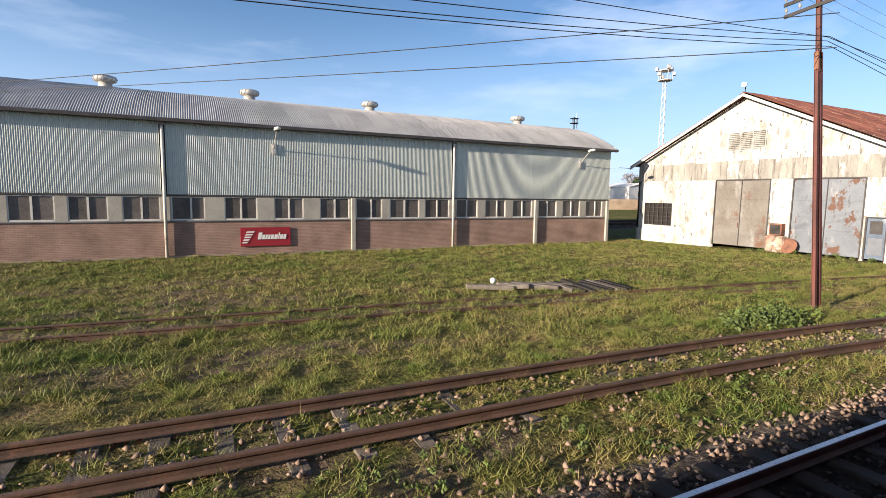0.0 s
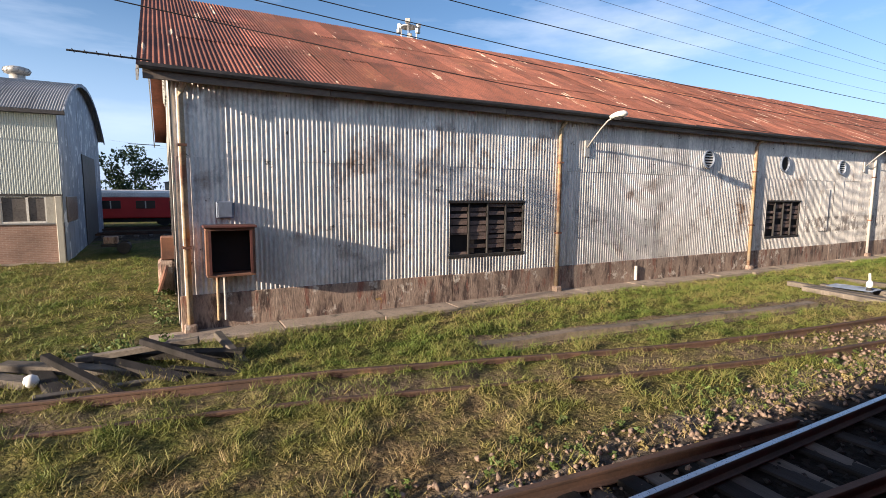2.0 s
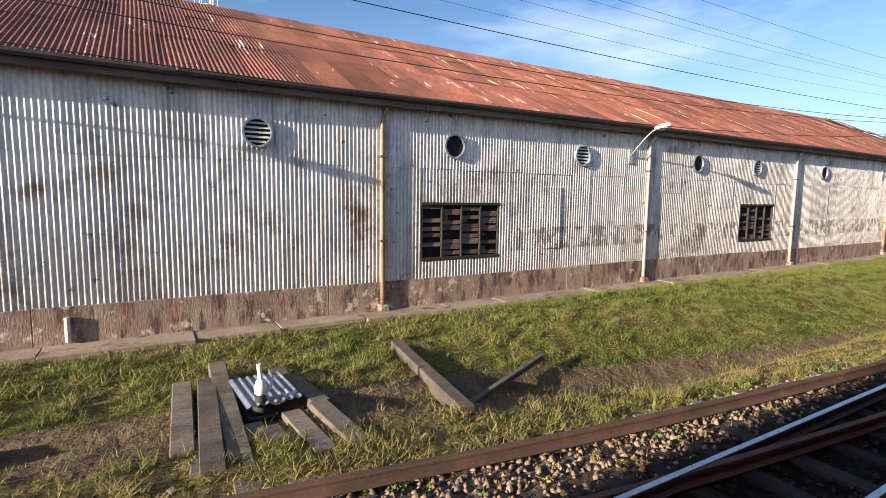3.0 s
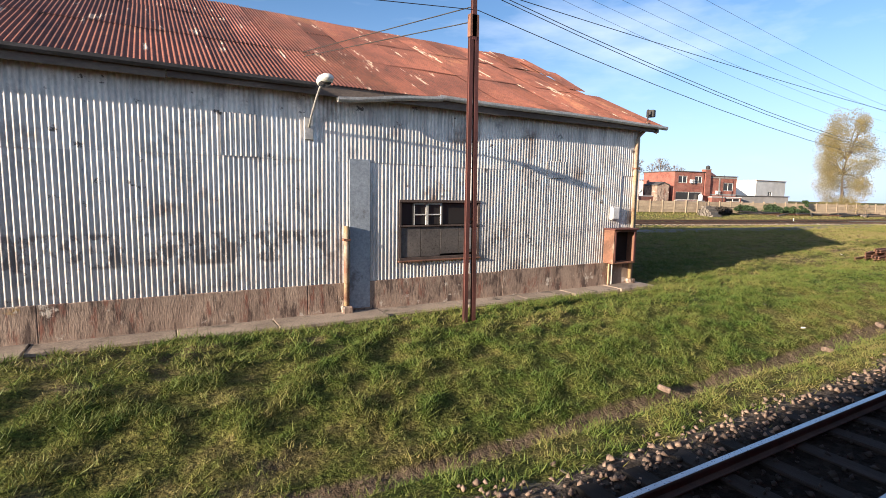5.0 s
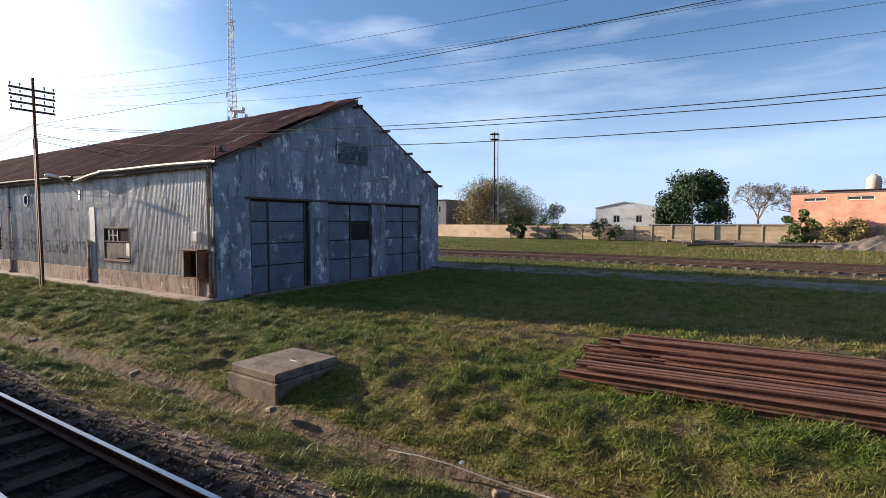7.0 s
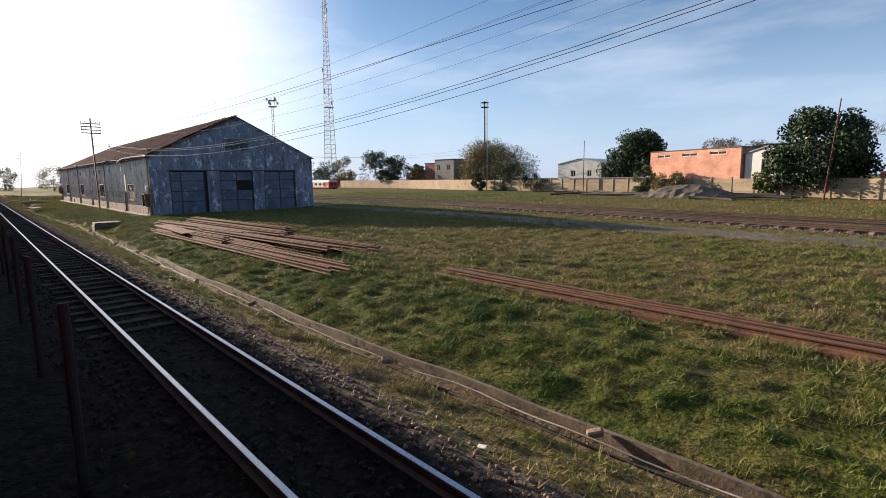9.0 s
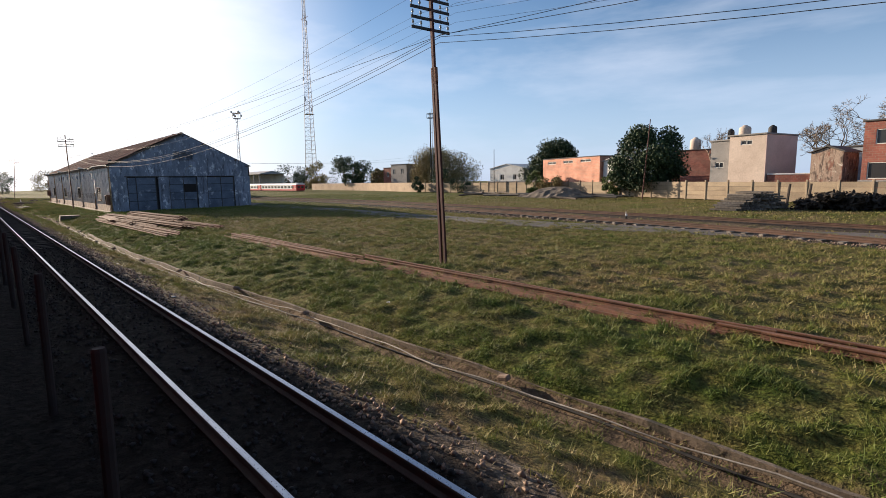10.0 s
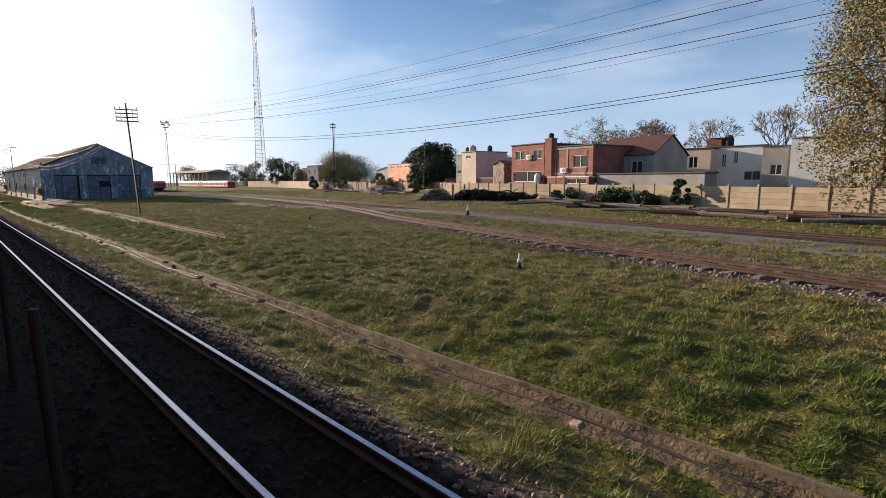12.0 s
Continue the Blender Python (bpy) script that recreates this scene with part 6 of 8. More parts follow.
# service cables crossing the yard
for a, b, sag in (((82.5, 9.05, 5.9), (20, 130, 13), 2.2), ((82.5, 9.05, 6.2), (28, 132, 12), 2.2), ((14.0, 7.05, 6.05), (-62, 72, 6.4), 0.3), ((14.0, 7.05, 6.85), (-48, 51, 3.9), 0.3)):
    pts = [tuple(a[j] + (b[j] - a[j]) * u - (sag * 4 * u * (1 - u) if j == 2 else 0) for j in range(3)) for u in [i / 24 for i in range(25)]]
    tagged(part("overhead_wire", Mesh().tube(pts, 0.012, 5), IRON_DARK), "dark service cable slung from a telegraph pole", "wire", "service cables")

# ---- stub posts between the lines ----
pm = Mesh().lathe([(0.045, -0.4), (0.043, 1.48), (0.036, 1.5)], None, 10).data("fence_post", POST_DARK)
for k in range(-15, 9):
    p = tagged(part("fence_post", pm, None), "dark round post standing between the running lines", "post", "posts between the lines")
    p.matrix_basis = pose(173.5 + 3.68 * k, 0.45, -0.08, rng.uniform(-1, 1), rng.uniform(-1, 1), rng.uniform(-6, 6))

# ---- drain along the bank ----
line = [(x, y, float(ground_z(x, y)) - 0.04) for x, y in DRAIN]
for side, wide, up, (x0_, x1_) in ((0.1, 0.14, 0.05, (35, 44.6)), (0.30, 0.05, 0.06, (118, 214))):
    pts = [(x, y + side + 0.03 * math.sin(x * 0.7), z + up + 0.02 * math.sin(x * 1.9)) for x, y, z in line if x0_ <= x <= x1_]
    tagged(part("drain_kerb", Mesh().sweep([(-wide, -0.3), (wide, -0.3), (wide - 0.01, 0.0), (-wide + 0.015, 0.005)], pts), BLOCK), "worn concrete kerb of the shallow drain", "kerb", kind="structure")
duct = [(112 + 0.8 * k, float(np.interp(112 + 0.8 * k, DRAIN[:, 0], DRAIN[:, 1])) + 0.13 + 0.03 * math.sin(k * 0.6), 0) for k in range(126)]
duct = [(x, y, float(surface_z(np.array(x), np.array(y))) + 0.02) for x, y, _ in duct]
tagged(part("cable_duct", Mesh().tube(duct, 0.022, 6), IRON_DARK), "thin dark cable duct lying along the drain kerb", "cable duct")
hose = [(104.5 + 0.5 * k, float(np.interp(104.5 + 0.5 * k, DRAIN[:, 0], DRAIN[:, 1])) + 0.03 * math.sin(k * 0.9) + 0.07 * math.sin(k * 0.31), 0) for k in range(150)]
hose = [(x, y, float(ground_z(x, y)) + 0.0 + 0.02 * math.sin(x * 3)) for x, y, _ in hose]
tagged(part("hose", Mesh().tube(hose, 0.011, 6), HOSE), "pale hose lying along the drain", "hose")
for k in range(26):
    x = 84 + 4.6 * k + rng.uniform(-1, 1)
    y = float(np.interp(x, DRAIN[:, 0], DRAIN[:, 1])) + rng.uniform(-0.4, 0.3)
    b = tagged(part("brick_piece", Box(-0.1, 0.1, -0.06, 0.06, -0.04, 0.05, c=0.02), STONE), "broken brick lying in the drain", "rubble", "rubble in the drain")
    b.matrix_basis = pose(x, y, float(ground_z(x, y)) + 0.02, rng.uniform(-20, 20), rng.uniform(-20, 20), rng.uniform(0, 180))

# ---- concrete block by the drain ----
cb = empty("concrete_block", "square weathered concrete block in the grass bank", "concrete block", at=(101.08, 6.5, -0.72))
cb.rotation_euler = (0, 0, radians(-2))
part("base", Box(-0.72, 0.72, -0.78, 0.78, -0.5, 0.3, c=0.02), BLOCK, cb)
part("cap", Box(-0.67, 0.67, -0.74, 0.74, 0.3, 0.47, c=0.025), BLOCK, cb)
part("paint_mark", Box(0.1, 0.3, 0.0, 0.04, 0.468, 0.474), WHITE, cb)


# ---- piles of old rails ----
LONG = {}


def rail_length(n):
    if n not in LONG:
        LONG[n] = Mesh().sweep([(a, b + 0.133) for a, b in RAIL_PROF], [(-n / 2, 0, 0), (0, 0, 0), (n / 2, 0, 0)]).data("rail_length", RUST)
    return LONG[n]


def rail_pile(label, items):
    e = empty("rail_pile", label, "rail pile", "piles of old rails")
    for x, y, z, n, a, roll in items:
        p = part("rail_length", rail_length(n), None, e)
        p.matrix_basis = pose(x, y, float(ground_z(x, y)) + 0.03 + z, roll, rng.uniform(-0.3, 0.3), a)


def deck(x, y, z, n, a, length=12):
    """Rails laid close side by side."""
    return [(x + rng.uniform(-0.5, 0.5), y + 0.135 * k + rng.uniform(-0.02, 0.02), z + rng.uniform(0, 0.015), length, a + rng.uniform(-0.35, 0.35), rng.choice((0, 0, 0, 180))) for k in range(n)]


rail_pile("heap of rusty brown rails stacked in layers on the grass", deck(112.0, 10.0, 0.05, 11, 3.2) + deck(113.0, 10.15, 0.2, 9, 2.6) + deck(112.4, 10.5, 0.34, 6, 3.6) + deck(112.6, 8.55, 0.05, 9, 2.4) + deck(111.9, 8.6, 0.2, 6, 3.4))
rail_pile("lower heap of rusty rails spread over the bank", deck(117.0, 7.25, 0.05, 9, 1.6) + deck(122.6, 7.35, 0.04, 7, 1.0) + deck(119.2, 8.75, 0.05, 9, 3.5) + deck(119.6, 8.8, 0.2, 6, 2.6) + deck(119.6, 10.6, 0.05, 5, 4.0) + deck(115.0, 7.3, 0.2, 5, 2.2, 9))
for x, y, a in ((112.0, 7.6, 20), (114.4, 7.5, -10)):
    pl = tagged(part("metal_plate", Box(-1.5, 1.5, -0.32, 0.32, 0, 0.05, c=0.01), RUST), "flat rusty plate lying on the rail heap", "metal plate", "plates on the rails")
    pl.matrix_basis = pose(x, y, float(ground_z(x, y)) + 0.36, 2, 1, a * 0.15)
it = []
for j, x in enumerate((137.6, 149.8, 161.8)):
    for k in range(5 if j < 2 else 4):
        it.append((x + rng.uniform(-0.7, 0.7), 9.62 + 0.17 * k - 0.1 * j, 0.0, 12, -1.2 + rng.uniform(-0.5, 0.5), rng.choice((0, 0, 90))))
rail_pile("row of rusty rails laid end to end in the grass", it)


# ---- boards, lever and odd things beside the siding ----
def board(x, y, z, l, w, h, a, mt, label, group, tilt=0.0, laid=False):
    z = float(ground_z(x, y)) + 0.0 if laid else z
    b = tagged(part("board", Mesh().box(-w / 2, w / 2, -l / 2, l / 2, 0, h, c=0.01), mt), label, "board", group)
    b.matrix_basis = pose(x, y, z, tilt, 0, a)


for x, y, l, a in ((45.66, 6.36, 1.7, -3), (45.92, 6.1, 2.2, -4), (46.14, 6.2, 3.1, -2), (46.5, 4.95, 1.2, 1), (46.84, 5.35, 1.0, 4), (47.18, 5.3, 1.1, 5), (47.12, 6.5, 1.0, 6), (46.98, 6.9, 1.0, 3)):
    board(x, y, -0.30 + rng.uniform(-0.02, 0.03), l * 1.15, 0.23, 0.13, a, PLANK, "rotten grey timber of the deck round the point lever", "timbers by the points", rng.uniform(-1.5, 1.5))
for y in (5.2, 6.6):
    board(46.5, y, -0.62, 1.9, 0.2, 0.26, 90 + rng.uniform(-3, 3), SLEEPER_DARK, "dark bearer under the deck of the point lever", "timbers by the points")
board(48.95, 6.5, -0.42, 3.15, 0.2, 0.22, -9, PLANK, "long grey beam lying down the bank", "timbers by the points", -1)
board(50.0, 5.8, -0.38, 2.3, 0.09, 0.09, -66, SLEEPER_BROWN, "thin weathered batten lying beside the beam", "timbers by the points", 2)
for x, y, l, a in ((46.32, 5.15, 1.4, -3), (46.66, 5.0, 1.2, 3), (45.78, 5.3, 0.8, -7), (47.02, 4.95, 0.9, 8), (46.3, 7.0, 0.9, -5)):
    board(x, y, -0.34 + rng.uniform(-0.02, 0.03), l, 0.19, 0.12, a, SLEEPER_BROWN, "split brown timber of the deck round the point lever", "timbers by the points", rng.uniform(-3, 3))
sh = tagged(part("metal_plate", corrugated(0.66, 1.05, GALV_BLUE), None), "bluish corrugated sheet lying on the timbers", "metal sheet")
sh.matrix_basis = Matrix.Translation((46.9, 7.1, -0.11)) @ Matrix.Rotation(radians(184), 4, "Z") @ Matrix.Rotation(radians(-90), 4, "X")


def point_lever(x, y, z, top, label, s=1.0, turn=0.0):
    e = empty("point_lever", label, "point lever", "point levers", at=(x, y, z))
    e.rotation_euler, e.scale = (0, 0, radians(turn)), (s, s, s)
    part("base_plate", Box(-0.28, 0.28, -0.2, 0.2, 0, 0.07, c=0.02), IRON_DARK, e)
    part("housing", Mesh().lathe([(0.17, 0.05), (0.15, 0.2), (0.10, 0.34), (0.07, 0.42)], None, 12), IRON_DARK, e, smooth=True)
    part("lever", Mesh().tube([(0.05, 0, 0.35), (0.2, 0.05, 0.55), (0.24, 0.08, 0.72)], 0.03, 8), top, e)
    part("weight", Mesh().lathe([(0.06, 0.40), (0.11, 0.44), (0.12, 0.56), (0.09, 0.66), (0.04, 0.70)], None, 12), top, e, smooth=True)
    part("handle", Mesh().tube([(0, 0, 0.7), (-0.02, 0.02, 0.98)], 0.045, 8), top, e)


point_lever(46.5, 6.15, -0.3, WHITE, "point lever with white head on a dark iron base", 0.66)
point_lever(183.8, 12.7, -0.42, WHITE, "short white-topped point lever in the worn grass", 0.5, 40)
point_lever(167.3, 28.4, -0.36, WHITE, "white-topped point lever beside the road", 0.85, 120)
point_lever(161.6, 18.2, -0.38, ORANGE_BOX, "small rusty point lever in the grass", 0.55, 80)
point_lever(142.6, 31.6, -0.34, WHITE, "white-topped lever beside the yard track", 0.5, 10)
for x, y, l, a in ((28.2, 9.0, 2.6, 55), (28.8, 9.2, 2.3, 64), (29.5, 8.9, 2.2, 40), (30.2, 9.3, 2.0, 70), (28.6, 8.5, 2.0, 20)):
    board(x, y, -0.46 + rng.uniform(0, 0.08), l, 0.24, 0.12, a, SLEEPER_DARK if l < 2.25 else PLANK, "rotten dark timber heaped by the shed corner", "timbers by the shed corner", rng.uniform(-4, 4))
for x, y, z, l, a, tl in ((28.9, 8.6, -0.2, 2.4, 35, 8), (29.6, 9.3, -0.12, 2.2, 80, -6), (30.4, 8.7, -0.2, 2.6, 50, 12), (31.0, 9.0, -0.3, 1.8, 20, 18), (29.3, 8.2, -0.32, 2.2, 100, 3), (27.8, 8.3, -0.4, 1.6, 75, 5), (30.7, 8.2, -0.34, 2.0, 62, 4)):
    board(x, y, z - 0.1, l * 0.8, 0.13, 0.1, a, SLEEPER_DARK if a % 20 else PLANK, "split dark beam leaning on the timber heap", "timbers by the shed corner", tl)
bl = tagged(part("marker_ball", Mesh().lathe([(0.02, -0.1), (0.07, -0.07), (0.095, 0.0), (0.08, 0.06), (0.03, 0.09)], None, 14), WHITE, smooth=True), "white painted knob on the timber heap", "marker")
bl.location = (28.3, 8.75, -0.28)
# old sleepers heaped round a covered pit in the grass
for k in range(9):
    board(10.6 + 0.22 * k + rng.uniform(-0.05, 0.05), 12.5 - 0.05 * k + rng.uniform(-0.2, 0.2), -0.58 + rng.uniform(-0.03, 0.03), 1.3 + rng.uniform(-0.3, 0.2), 0.16 + rng.uniform(0, 0.05), 0.14, 12 + rng.uniform(-9, 9), SLEEPER_DARK if k % 3 else SLEEPER, "old grey sleeper over a pit in the grass", "sleepers over the pit", 6)
for k in range(5):
    board(8.3 + 0.5 * k, 13.3 - 0.1 * k, -0.55, 1.5, 0.22, 0.14, 70 + rng.uniform(-20, 20), SLEEPER, "broken sleeper scattered by the pit", "sleepers over the pit", rng.uniform(-5, 5))
bl = tagged(part("marker_ball", Mesh().lathe([(0.03, -0.1), (0.08, -0.06), (0.10, 0.02), (0.08, 0.07), (0.03, 0.1)], None, 14), WHITE, smooth=True), "white marker knob beside the pit", "marker")
bl.location = (8.85, 14.0, -0.42)
mk = empty("marker_stub", "pair of short white stakes set in the grass", "marker", at=(19.2, 6.45, -0.33))
for a in (-0.055, 0.055):
    part("stake", Box(a - 0.027, a + 0.027, -0.02, 0.02, -0.1, 0.31 + 0.2 * a, c=0.008), WHITE, mk)
for x, y, a in ((66.5, 5.0, 62), (67.2, 5.15, 66), (67.9, 5.3, 64)):
    board(x, y, -0.42, 2.4, 0.3, 0.1, a, PLANK, "wide grey plank bridging the drain", "planks over the drain", rng.uniform(-2, 2))
pp = tagged(part("drain_pipe", Mesh().tube([(44.0, YS - 0.06, -0.5), (44.0, YS - 0.06, -0.02)], 0.05, 8), PIPE_W), "short pale pipe stub at the plinth", "pipe")
# small handcart in the gap between the buildings
hc = empty("handcart", "small dark handcart parked by the workshop corner", "handcart", at=(27.8, 29.6, -0.72))
part("bed", Box(-0.6, 0.6, -0.4, 0.4, 0.35, 0.5, c=0.02), IRON_DARK, hc)
part("load", Box(-0.5, 0.1, -0.35, 0.35, 0.5, 0.85, c=0.04), PLINTH, hc)
for s in (-1, 1):
    part("wheel", Mesh().lathe([(0.1, -0.04), (0.28, -0.04), (0.3, 0), (0.28, 0.04), (0.1, 0.04)], Matrix.Translation((0.35, 0.45 * s, 0.3)) @ Matrix.Rotation(radians(90), 4, "X"), 16), IRON_DARK, hc)


# ---- plants ----
def leaf_cloud(centres, radii, per, size, seed, flat=0.85):
    """Leaf quads scattered in round clumps, more on the outside than within."""
    r = np.random.RandomState(seed)
    out = []
    for c, rad in zip(centres, radii):
        d = r.normal(size=(per, 3))
        d /= np.linalg.norm(d, axis=1)[:, None]
        p = np.asarray(c) + d * rad * (r.rand(per, 1) ** 0.4) * np.array([1, 1, flat])
        a = r.normal(size=(per, 3))
        a /= np.linalg.norm(a, axis=1)[:, None]
        b = np.cross(a, r.normal(size=(per, 3)))
        b /= np.linalg.norm(b, axis=1)[:, None]
        s = r.uniform(0.5, 1.1, (per, 1)) * size
        out.append(np.stack([p - a * s, p + b * s * 0.55, p + a * s, p - b * s * 0.55], 1))
    v = np.concatenate(out).reshape(-1, 3)
    q = np.arange(len(v)).reshape(-1, 4)
    return v, np.concatenate([q[:, [0, 1, 2]], q[:, [0, 2, 3]]])


def tree(x, y, h, r, low, leaf, label, seed, per=90, clumps=34, size=0.24, flat=0.9, trunk=0.22, sparse=1.0, name="tree"):
    """A tapered trunk with limbs and a crown of many clumps of leaves."""
    rr = random.Random(seed)
    z0 = float(ground_z(x, y)) - 0.1
    e = empty(name, label, name if name == "bush" else "tree", at=(x, y, z0))
    top = low + (h - low) * 0.7
    pts = [(rr.uniform(-0.1, 0.1) * i * r / 6, rr.uniform(-0.1, 0.1) * i * r / 6, top * i / 5) for i in range(6)]
    tk = Mesh().tube(pts, trunk, 8, trunk * 0.3)
    part("trunk", tk, BARK, e)
    cs, rs_ = [], []
    for k in range(clumps):
        a, u = rr.uniform(0, 2 * math.pi), rr.uniform(0, 1)
        zz = low + (h - low) * u
        wide = r * (math.sin(math.pi * min(max(0.12 + 0.8 * u, 0), 1)) ** 0.6) * (0.75 + 0.35 * rr.random())
        q = wide * (rr.uniform(0.25, 1.0) ** 0.5) * 0.82
        cs.append((q * math.cos(a), q * math.sin(a), zz))
        rs_.append(r * rr.uniform(0.2, 0.36))
        if k % 3 == 0:
            s = pts[min(5, 2 + int(u * 3))]
            mid = ((s[0] + cs[-1][0]) / 2, (s[1] + cs[-1][1]) / 2, (s[2] + zz) / 2 + 0.3)
            part("limb", Mesh().tube([s, mid, cs[-1]], trunk * 0.4, 5, trunk * 0.1), BARK, e)
    v, f = leaf_cloud(cs, rs_, int(per * sparse), size, seed + 1, flat)
    c = tri_mesh("crown", v, f, leaf)
    c.parent = e
    return e


def bare_tree(x, y, h, spread, label, seed, depth=6, trunk=0.25):
    """A leafless tree: limbs that fork and fork again."""
    rr = random.Random(seed)
    z0 = float(ground_z(x, y)) - 0.1
    e = empty("tree", label, "tree", at=(x, y, z0))
    limbs = Mesh()
    trunk_m = Mesh()

    def grow(p, d, l, r, n):
        q = p + d * l
        mid = (p + q) / 2 + Vector((rr.uniform(-1, 1), rr.uniform(-1, 1), rr.uniform(-0.5, 1))) * l * 0.07
        (trunk_m if n == depth else limbs).tube([p, mid, q], r, 5 if n > 3 else 3, r * 0.7, cap=False)
        if n == 0:
            return
        for _ in range(3 if n > 1 else 4):
            t = Vector((rr.gauss(0, 1), rr.gauss(0, 1), rr.gauss(0, 0.7))).normalized()
            grow(q, (d * 1.0 + t * spread + Vector((0, 0, 0.12))).normalized(), l * rr.uniform(0.62, 0.82), max(r * 0.62, 0.02), n - 1)

    grow(Vector((0, 0, 0)), Vector((rr.uniform(-0.1, 0.1), 0, 1)).normalized(), h * 0.27, trunk, depth)
    part("trunk", trunk_m, BARK, e)
    part("crown", limbs, LEAF_B, e)


# broad-leaved weeds by the siding and along the fence
def weeds(x, y, rx, ry, h, n, leaf, label, seed, size=0.06):
    r = random.Random(seed)
    cs, rs_ = [], []
    for _ in range(n):
        a, q = r.uniform(0, 6.28), math.sqrt(r.random())
        px, py = x + rx * q * math.cos(a), y + ry * q * math.sin(a)
        cs.append((px, py, float(ground_z(px, py)) + h * r.uniform(0.1, 0.8) * (1.1 - q)))
        rs_.append(h * 0.45)
    v, f = leaf_cloud(cs, rs_, 26, size, seed, 0.8)
    tagged(tri_mesh("weeds", v, f, leaf), label, "weeds", kind="stuff")


weeds(11.2, 6.45, 1.5, 0.7, 0.5, 70, LEAF_G, "leafy bright green weeds beside the siding", 31)
weeds(13.3, 5.2, 0.7, 0.5, 0.3, 16, LEAF_G, "small green weeds between the siding rails", 32, 0.05)
weeds(29.0, 10.2, 1.6, 0.5, 0.4, 30, LEAF_G, "green weeds along the shed corner", 33, 0.05)
weeds(29.9, 15.0, 0.35, 4.0, 0.3, 30, LEAF_G, "green weeds at the foot of the gable doors", 34, 0.05)
for i, (x, rx) in enumerate(((4, 9), (20, 8), (36, 7), (52, 6))):
    weeds(x, float(np.interp(x, SIDING[:, 0], SIDING[:, 1])) - 1.3 if x < 34 else 3.7, rx, 0.55, 0.12, 130, LEAF_G, "low weeds creeping over the ballast", 40 + i, 0.028)
    weeds(x, float(np.interp(x, SIDING[:, 0], SIDING[:, 1])) if x < 34 else 3.3, rx, 0.4, 0.1, 90, LEAF_Y, "dry weeds between the sleepers", 50 + i, 0.025)

tree(130.6, 60.2, 7.7, 4.9, 0.6, LEAF_D, "dense dark evergreen tree beside the fence", 61, per=420, clumps=60, size=0.20)
tree(99.8, 85.3, 8.9, 6.4, 1.4, LEAF_D, "round green tree behind the white house", 62, per=380, clumps=54, size=0.24)
tree(67.5, 84.6, 8.9, 9.6, 0.6, LEAF_Y, "wide spreading olive-brown tree behind the wall", 63, per=420, clumps=110, size=0.17)
for i, (x, y, h, r, leaf, lb) in enumerate(((83.6, 69.4, 4.6, 2.9, LEAF_D, "dark green bush over the fence"), (91.8, 67.4, 3.1, 2.6, LEAF_D, "dark green bush over the fence"), (78.8, 67.5, 3.2, 1.6, LEAF_D, "dark ivy bush on the fence"),
                                     (112.2, 62.6, 3.4, 1.9, LEAF_G, "green creeper bush on the fence"), (115.6, 61.8, 2.4, 2.2, LEAF_Y, "scrubby bush by the rubble"), (126.5, 59.6, 3.0, 1.5, LEAF_G, "green bush beside the fence"),
                                     (163.0, 49.0, 1.4, 2.0, LEAF_D, "low dark bush at the foot of the fence"), (169.0, 47.8, 1.3, 2.2, LEAF_D, "low dark bush at the foot of the fence"), (176.4, 46.2, 2.4, 1.0, LEAF_D, "upright dark shrub by the fence"), (173.0, 46.8, 1.2, 1.5, LEAF_D, "low dark bush at the foot of the fence"))):
    tree(x, y, h, r, 0.2, leaf, lb, 70 + i, per=170, clumps=20, size=0.15, trunk=0.08, name="bush")
for i, (x, y, h, r, leaf) in enumerate(((1, 88, 8.6, 5, LEAF_Y), (18, 88, 9.5, 6.5, LEAF_D), (26, 90, 8.0, 5, LEAF_D), (35.2, 80.6, 7.3, 3.6, LEAF_D), (40.4, 85.4, 5.6, 2.8, LEAF_Y),
                                        (-20, 95, 8, 6, LEAF_D), (-45, 100, 9, 7, LEAF_D), (-80, 90, 9, 7, LEAF_Y), (-70, 60, 8, 6, LEAF_D), (-110, 50, 9, 7, LEAF_D), (-120, 25, 9, 7, LEAF_Y), (-130, 10, 9, 7, LEAF_D), (-110, -12, 8, 7, LEAF_D))):
    tree(x, y, h, r, 1.2, leaf, "far bushy tree beyond the yard" if i < 5 else "distant dark tree on the skyline", 90 + i, per=80, clumps=30, size=0.32)
tree(189.6, 46.2, 18, 5.8, 0.6, LEAF_Y, "tall airy tree with drooping olive leaves", 120, per=620, clumps=90, size=0.115, flat=1.2, trunk=0.3)
bare_tree(152.0, 76, 15.6, 1.2, "leafless spreading tree behind the brick house", 131, 7)
bare_tree(159.5, 77, 13.8, 0.9, "leafless spreading tree behind the brick house", 132, 7)
bare_tree(167.5, 86, 13.5, 0.7, "leafless tree behind the pale houses", 133)
bare_tree(175.5, 85, 13.5, 0.6, "leafless tree behind the pale houses", 134)
bare_tree(181.5, 80, 13, 0.6, "leafless tree behind the pale houses", 135)
bare_tree(127.5, 92, 12, 0.7, "leafless tree beyond the orange house", 136, 5)
bare_tree(108.5, 100, 10.5, 0.95, "leafless twiggy tree beyond the houses", 137, 7)
bare_tree(113.5, 102, 10.0, 0.95, "leafless twiggy tree beyond the houses", 139, 7)
bare_tree(145, 84, 12.5, 0.9, "leafless tree behind the stone hut", 138, 6)

